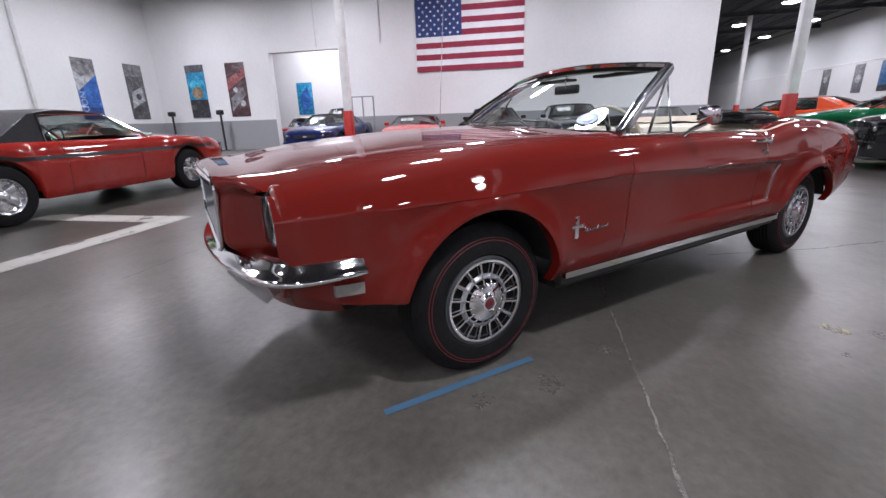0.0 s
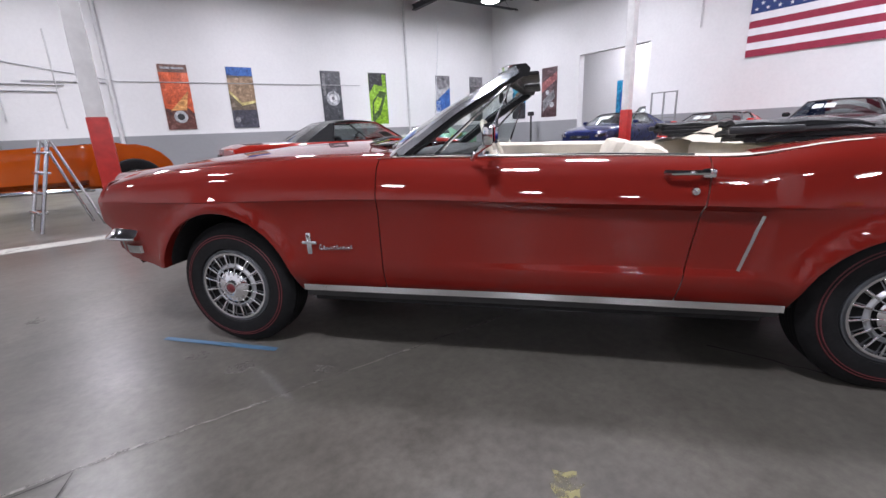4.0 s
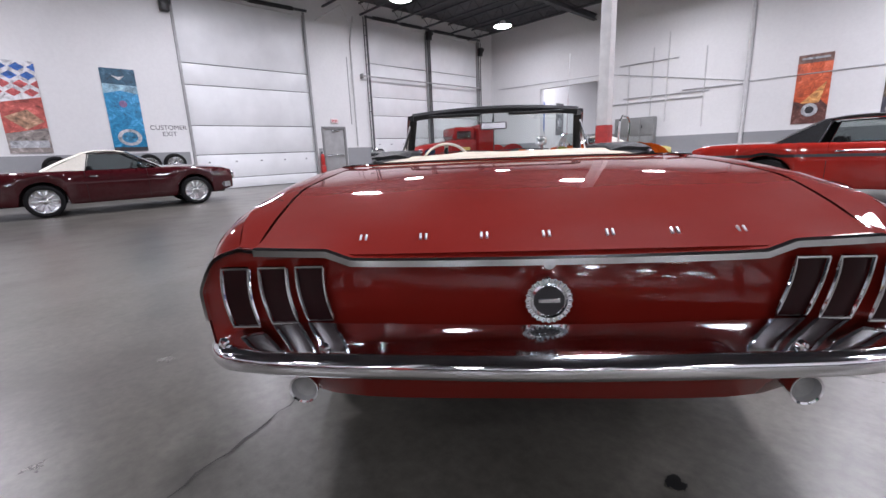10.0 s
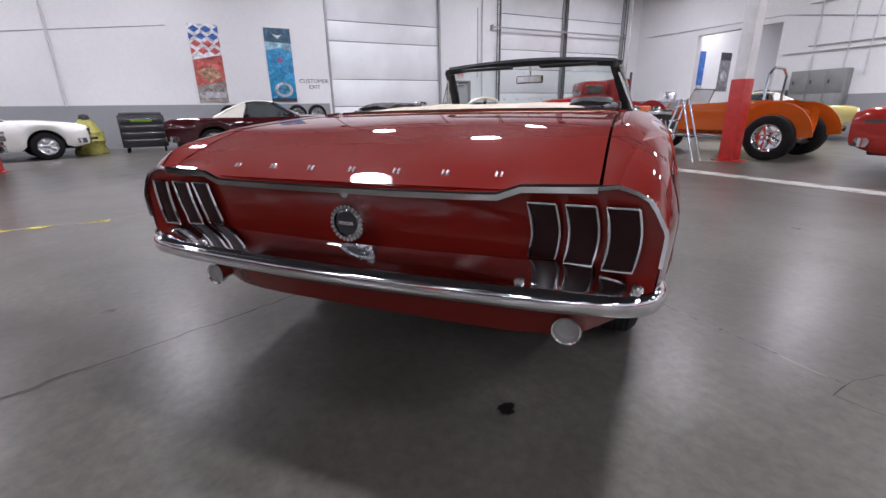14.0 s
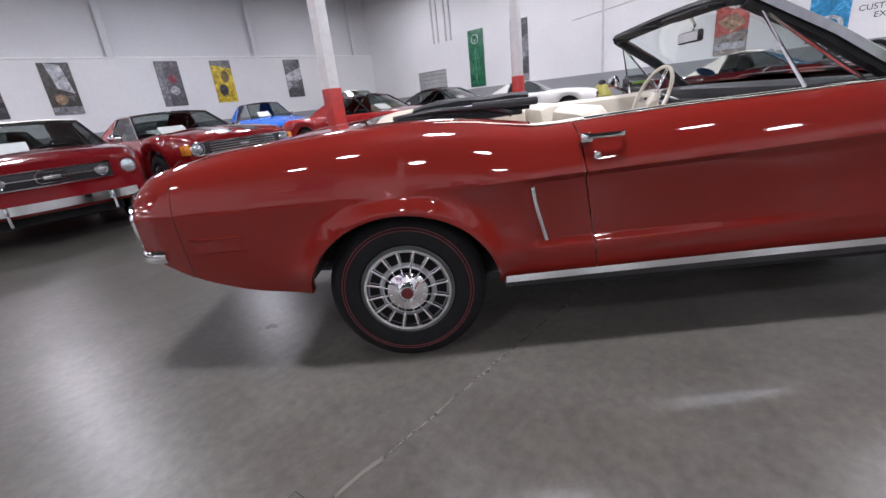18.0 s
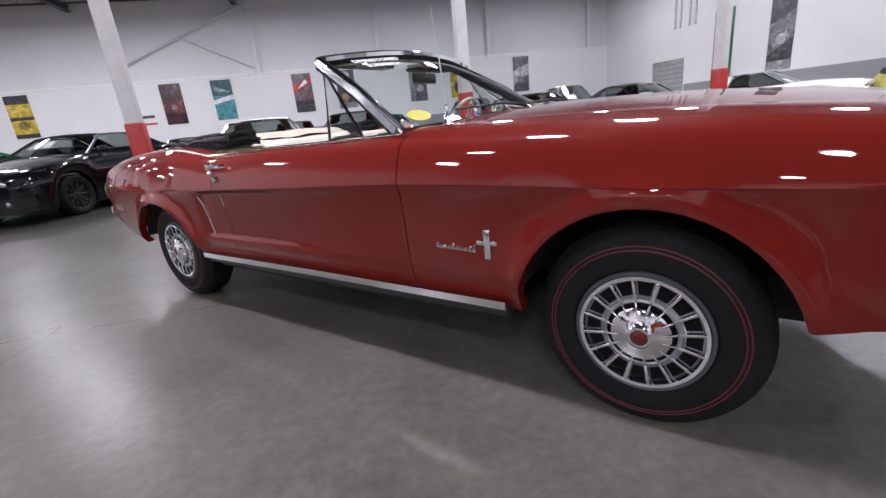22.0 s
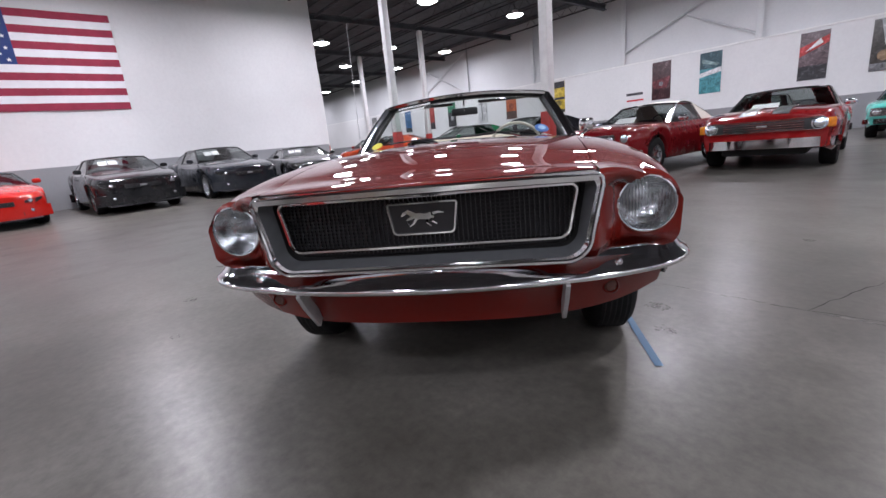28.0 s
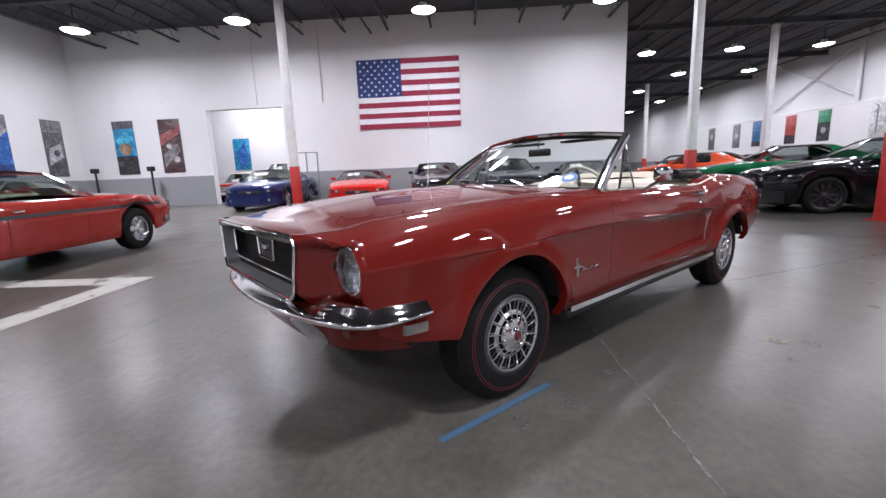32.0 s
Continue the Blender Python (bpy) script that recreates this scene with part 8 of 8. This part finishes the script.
for i in range(9):
    z = 0.95 - 0.95 * i / 8
    r = 0.1 + 0.2 * math.sin(min(1, i / 6) * math.pi / 2) + 0.03 * (i % 2)
    g.append([(r * math.cos(a) * (1 + 0.15 * math.sin(3 * a + i)), r * 1.2 * math.sin(a) * (1 + 0.12 * math.cos(2 * a + i)), z) for a in np.linspace(0, 2 * math.pi, 16, endpoint=False)])
part("cover", MB().grid(g, close=True), plain("hi_vis_yellow", (0.26, 0.24, 0.05), 0.7, 0, 12, 0.3), ylw)
part("band", MB().lathe([(0.29, 0.34), (0.33, 0.38), (0.33, 0.46), (0.29, 0.5)], 16, pose(0, 0, 0, 90)), BLACK, ylw)
part("cap", MB().lathe([(0.001, 1.08), (0.1, 1.05), (0.13, 0.97), (0.12, 0.9)], 14, pose(0, 0, 0, 90)), BLACK, ylw)
for x, y in ((-14.5, -13.9), (-14.5, -16.4)):
    ps = thing("camera_post", "black upright post with a small head", "stand", pose(x, y, 0), "black posts")
    part("base", MB().lathe([(0.001, 0.03), (0.2, 0.02), (0.22, 0.0)], 18, pose(0, 0, 0, 90)), BLACK, ps)
    part("pole", MB().tube([(0, 0, 0.02), (0, 0, 1.7)], 0.045, 8, (0, 1, 0)), BLACK, ps)
    part("head", MB().rbox(-0.1, 0.14, -0.12, 0.12, 1.55, 1.75, 0.03), BLACK, ps)
gt = thing("rolling_frame", "grey steel rolling frame with mesh panels by the west wall", "frame", pose(-14.2, -7.05, 0))
for y in (-0.46, 0.0, 0.46):
    part("upright", MB().rbox(-0.025, 0.025, y - 0.025, y + 0.025, 0, 2.05, 0.006), CAB, gt)
for z in (0.25, 1.15, 2.03):
    part("rail", MB().rbox(-0.02, 0.02, -0.46, 0.46, z - 0.02, z + 0.02, 0.006), CAB, gt)
sl = thing("step_ladder", "small aluminium step ladder beside the hot rod", "ladder", pose(2.75, -5.5, 0, 0, 0, 20))
for s in (-0.22, 0.22):
    part("front_leg", MB().tube([(0.3, s, 0), (0.0, s * 0.8, 1.1)], 0.022, 6), ALLOY, sl)
    part("back_leg", MB().tube([(-0.35, s, 0), (-0.03, s * 0.8, 1.08)], 0.018, 6), ALLOY, sl)
for k in range(4):
    f = (k + 1) / 4.6
    part("step", MB().rbox(0.3 - 0.3 * f - 0.05, 0.3 - 0.3 * f + 0.05, -0.2, 0.2, 1.1 * f - 0.015, 1.1 * f + 0.015, 0.006), ALLOY, sl)
ch = thing("barber_chair", "dark chair with wheels in the south opening", "chair", pose(10.5, -18.5, 0, 0, 0, 30))
part("seat", MB().rbox(-0.3, 0.3, -0.3, 0.3, 0.45, 0.58, 0.05), BLACK_VINYL, ch)
part("back", MB().rbox(-0.36, -0.26, -0.3, 0.3, 0.5, 1.15, 0.05), BLACK_VINYL, ch)
part("stem", MB().tube([(0, 0, 0.05), (0, 0, 0.45)], 0.05, 8, (0, 1, 0)), STEEL_DARK, ch)
part("foot", MB().lathe([(0.001, 0.06), (0.26, 0.04), (0.3, 0.0)], 18, pose(0, 0, 0, 90)), STEEL_DARK, ch)

# marks on the floor
def floor_strip(name, pts, w, m, label, z=0.004, jag=0.0):
    rnd = random.Random(len(pts) * 7 + int(pts[0][0] * 100))
    fine = []
    for (x0, y0), (x1, y1) in zip(pts, pts[1:]):
        n = max(2, int(math.hypot(x1 - x0, y1 - y0) / 0.06)) if jag else 2
        fine += [(x0 + (x1 - x0) * i / n + rnd.uniform(-jag, jag), y0 + (y1 - y0) * i / n + rnd.uniform(-jag, jag)) for i in range(n)]
    fine.append(pts[-1])
    rows = []
    for i, (x, y) in enumerate(fine):
        a, b = fine[max(i - 1, 0)], fine[min(i + 1, len(fine) - 1)]
        d = Vector((b[0] - a[0], b[1] - a[1])).normalized()
        k = w / 2 * (rnd.uniform(0.4, 1.2) if jag else 1.0)
        rows.append([(x - d.y * k, y + d.x * k, z), (x + d.y * k, y - d.x * k, z)])
    return tagged(part(name, MB().grid(rows), m), label, kind="structure")


def worn(name, color, keep, scale):
    """Paint on the floor, worn through in places."""
    m, t, b = base_mat(name)
    n = noise_node(t, scale, 6, 0.7)
    r = ramp(t, n.outputs["Fac"], [(keep - 0.06, (0, 0, 0)), (keep + 0.06, (1, 1, 1))])
    b.inputs["Base Color"].default_value = (*color, 1)
    b.inputs["Roughness"].default_value = 0.5
    link(t, r.outputs[0], b.inputs["Alpha"])
    return m


CRACK = plain("crack_dark", (0.038, 0.036, 0.033), 0.9, 0, 12, 0.3)
JOINT = worn("joint_line", (0.15, 0.14, 0.125), 0.5, 3.0)
LINE = worn("worn_white_line", (0.36, 0.35, 0.31), 0.38, 3.2)
floor_strip("floor_line", [(7.6, -4.1), (4.9, -4.16), (1.3, -4.36), (-1.2, -4.38)], 0.3, LINE, "worn white floor line")
floor_strip("floor_line", [(-1.03, -4.535), (-1.03, -6.3)], 0.33, LINE, "worn white floor line")
floor_strip("floor_line", [(8.4, -2.5), (7.3, -4.1)], 0.12, LINE, "worn white floor line")
floor_strip("floor_line", [(2.3, 3.2), (2.3, 5.6)], 0.1, worn("worn_yellow_line", (0.45, 0.36, 0.05), 0.5, 3.0), "worn yellow floor line")
floor_strip("floor_tape", [(1.87, -0.79), (1.42, -0.27)], 0.034, worn("blue_tape", (0.05, 0.115, 0.19), 0.33, 4.0), "blue tape on the floor")
floor_strip("floor_joint", [(2.9, 0.14), (-3.2, 0.17)], 0.014, JOINT, "pale slab joint in the floor", jag=0.006)
floor_strip("floor_crack", [(-1.4, 4.05), (-1.27, 3.73), (-0.98, 3.1), (-0.68, 2.37), (-0.42, 1.76), (-0.2, 1.0)], 0.009, CRACK, "dark crack in the concrete", jag=0.012)
floor_strip("floor_crack", [(2.16, 0.15), (2.3, 0.6), (2.46, 1.03), (2.5, 1.6)], 0.007, CRACK, "dark crack in the concrete", jag=0.008)
floor_strip("floor_crack", [(-2.6, 0.22), (-2.2, 0.28), (-2.2, 0.12), (-2.27, -0.2)], 0.004, CRACK, "dark crack in the concrete", jag=0.01)
floor_strip("floor_crack", [(-0.6, -3.08), (-0.23, -3.09), (0.78, -3.11)], 0.004, CRACK, "dark crack in the concrete", jag=0.01)
floor_strip("floor_crack", [(2.16, 0.15), (3.0, 0.26)], 0.007, CRACK, "dark crack in the concrete", jag=0.008)


def blotch(x, y, r, m, label, seed):
    rnd = random.Random(seed)
    pts = [(x + r * rnd.uniform(0.5, 1.2) * math.cos(a), y + r * rnd.uniform(0.5, 1.2) * math.sin(a), 0.0042) for a in np.linspace(0, 2 * math.pi, 18, endpoint=False)]
    tagged(part("floor_stain", MB().add(pts, [tuple(range(18))]), m), label, kind="structure")


OIL = plain("oil_spot", (0.012, 0.012, 0.012), 0.3, 0, 9, 0.2)
CHIP = worn("pale_chip", (0.135, 0.128, 0.114), 0.54, 22.0)
YSPOT = worn("yellow_spot", (0.17, 0.155, 0.06), 0.49, 18.0)
blotch(-1.76, 1.31, 0.035, OIL, "small dark oil spot", 3)
blotch(0.95, 1.14, 0.06, YSPOT, "yellow paint spot", 5)
for k, (x, y, r) in enumerate(((1.0, 1.3, 0.08), (1.2, 1.05, 0.05), (1.75, -0.45, 0.07), (1.6, -0.2, 0.1), (1.3, 0.05, 0.07), (-1.9, -1.6, 0.07), (-2.3, -0.9, 0.06), (-1.0, -2.0, 0.08), (-0.3, -2.2, 0.06), (1.9, 1.6, 0.07), (2.9, -0.6, 0.08), (0.4, 2.2, 0.08), (-0.2, 2.7, 0.06), (2.5, -1.6, 0.08))):
    blotch(x, y, r * 0.7, CHIP, "pale worn chip in the concrete", 20 + k)
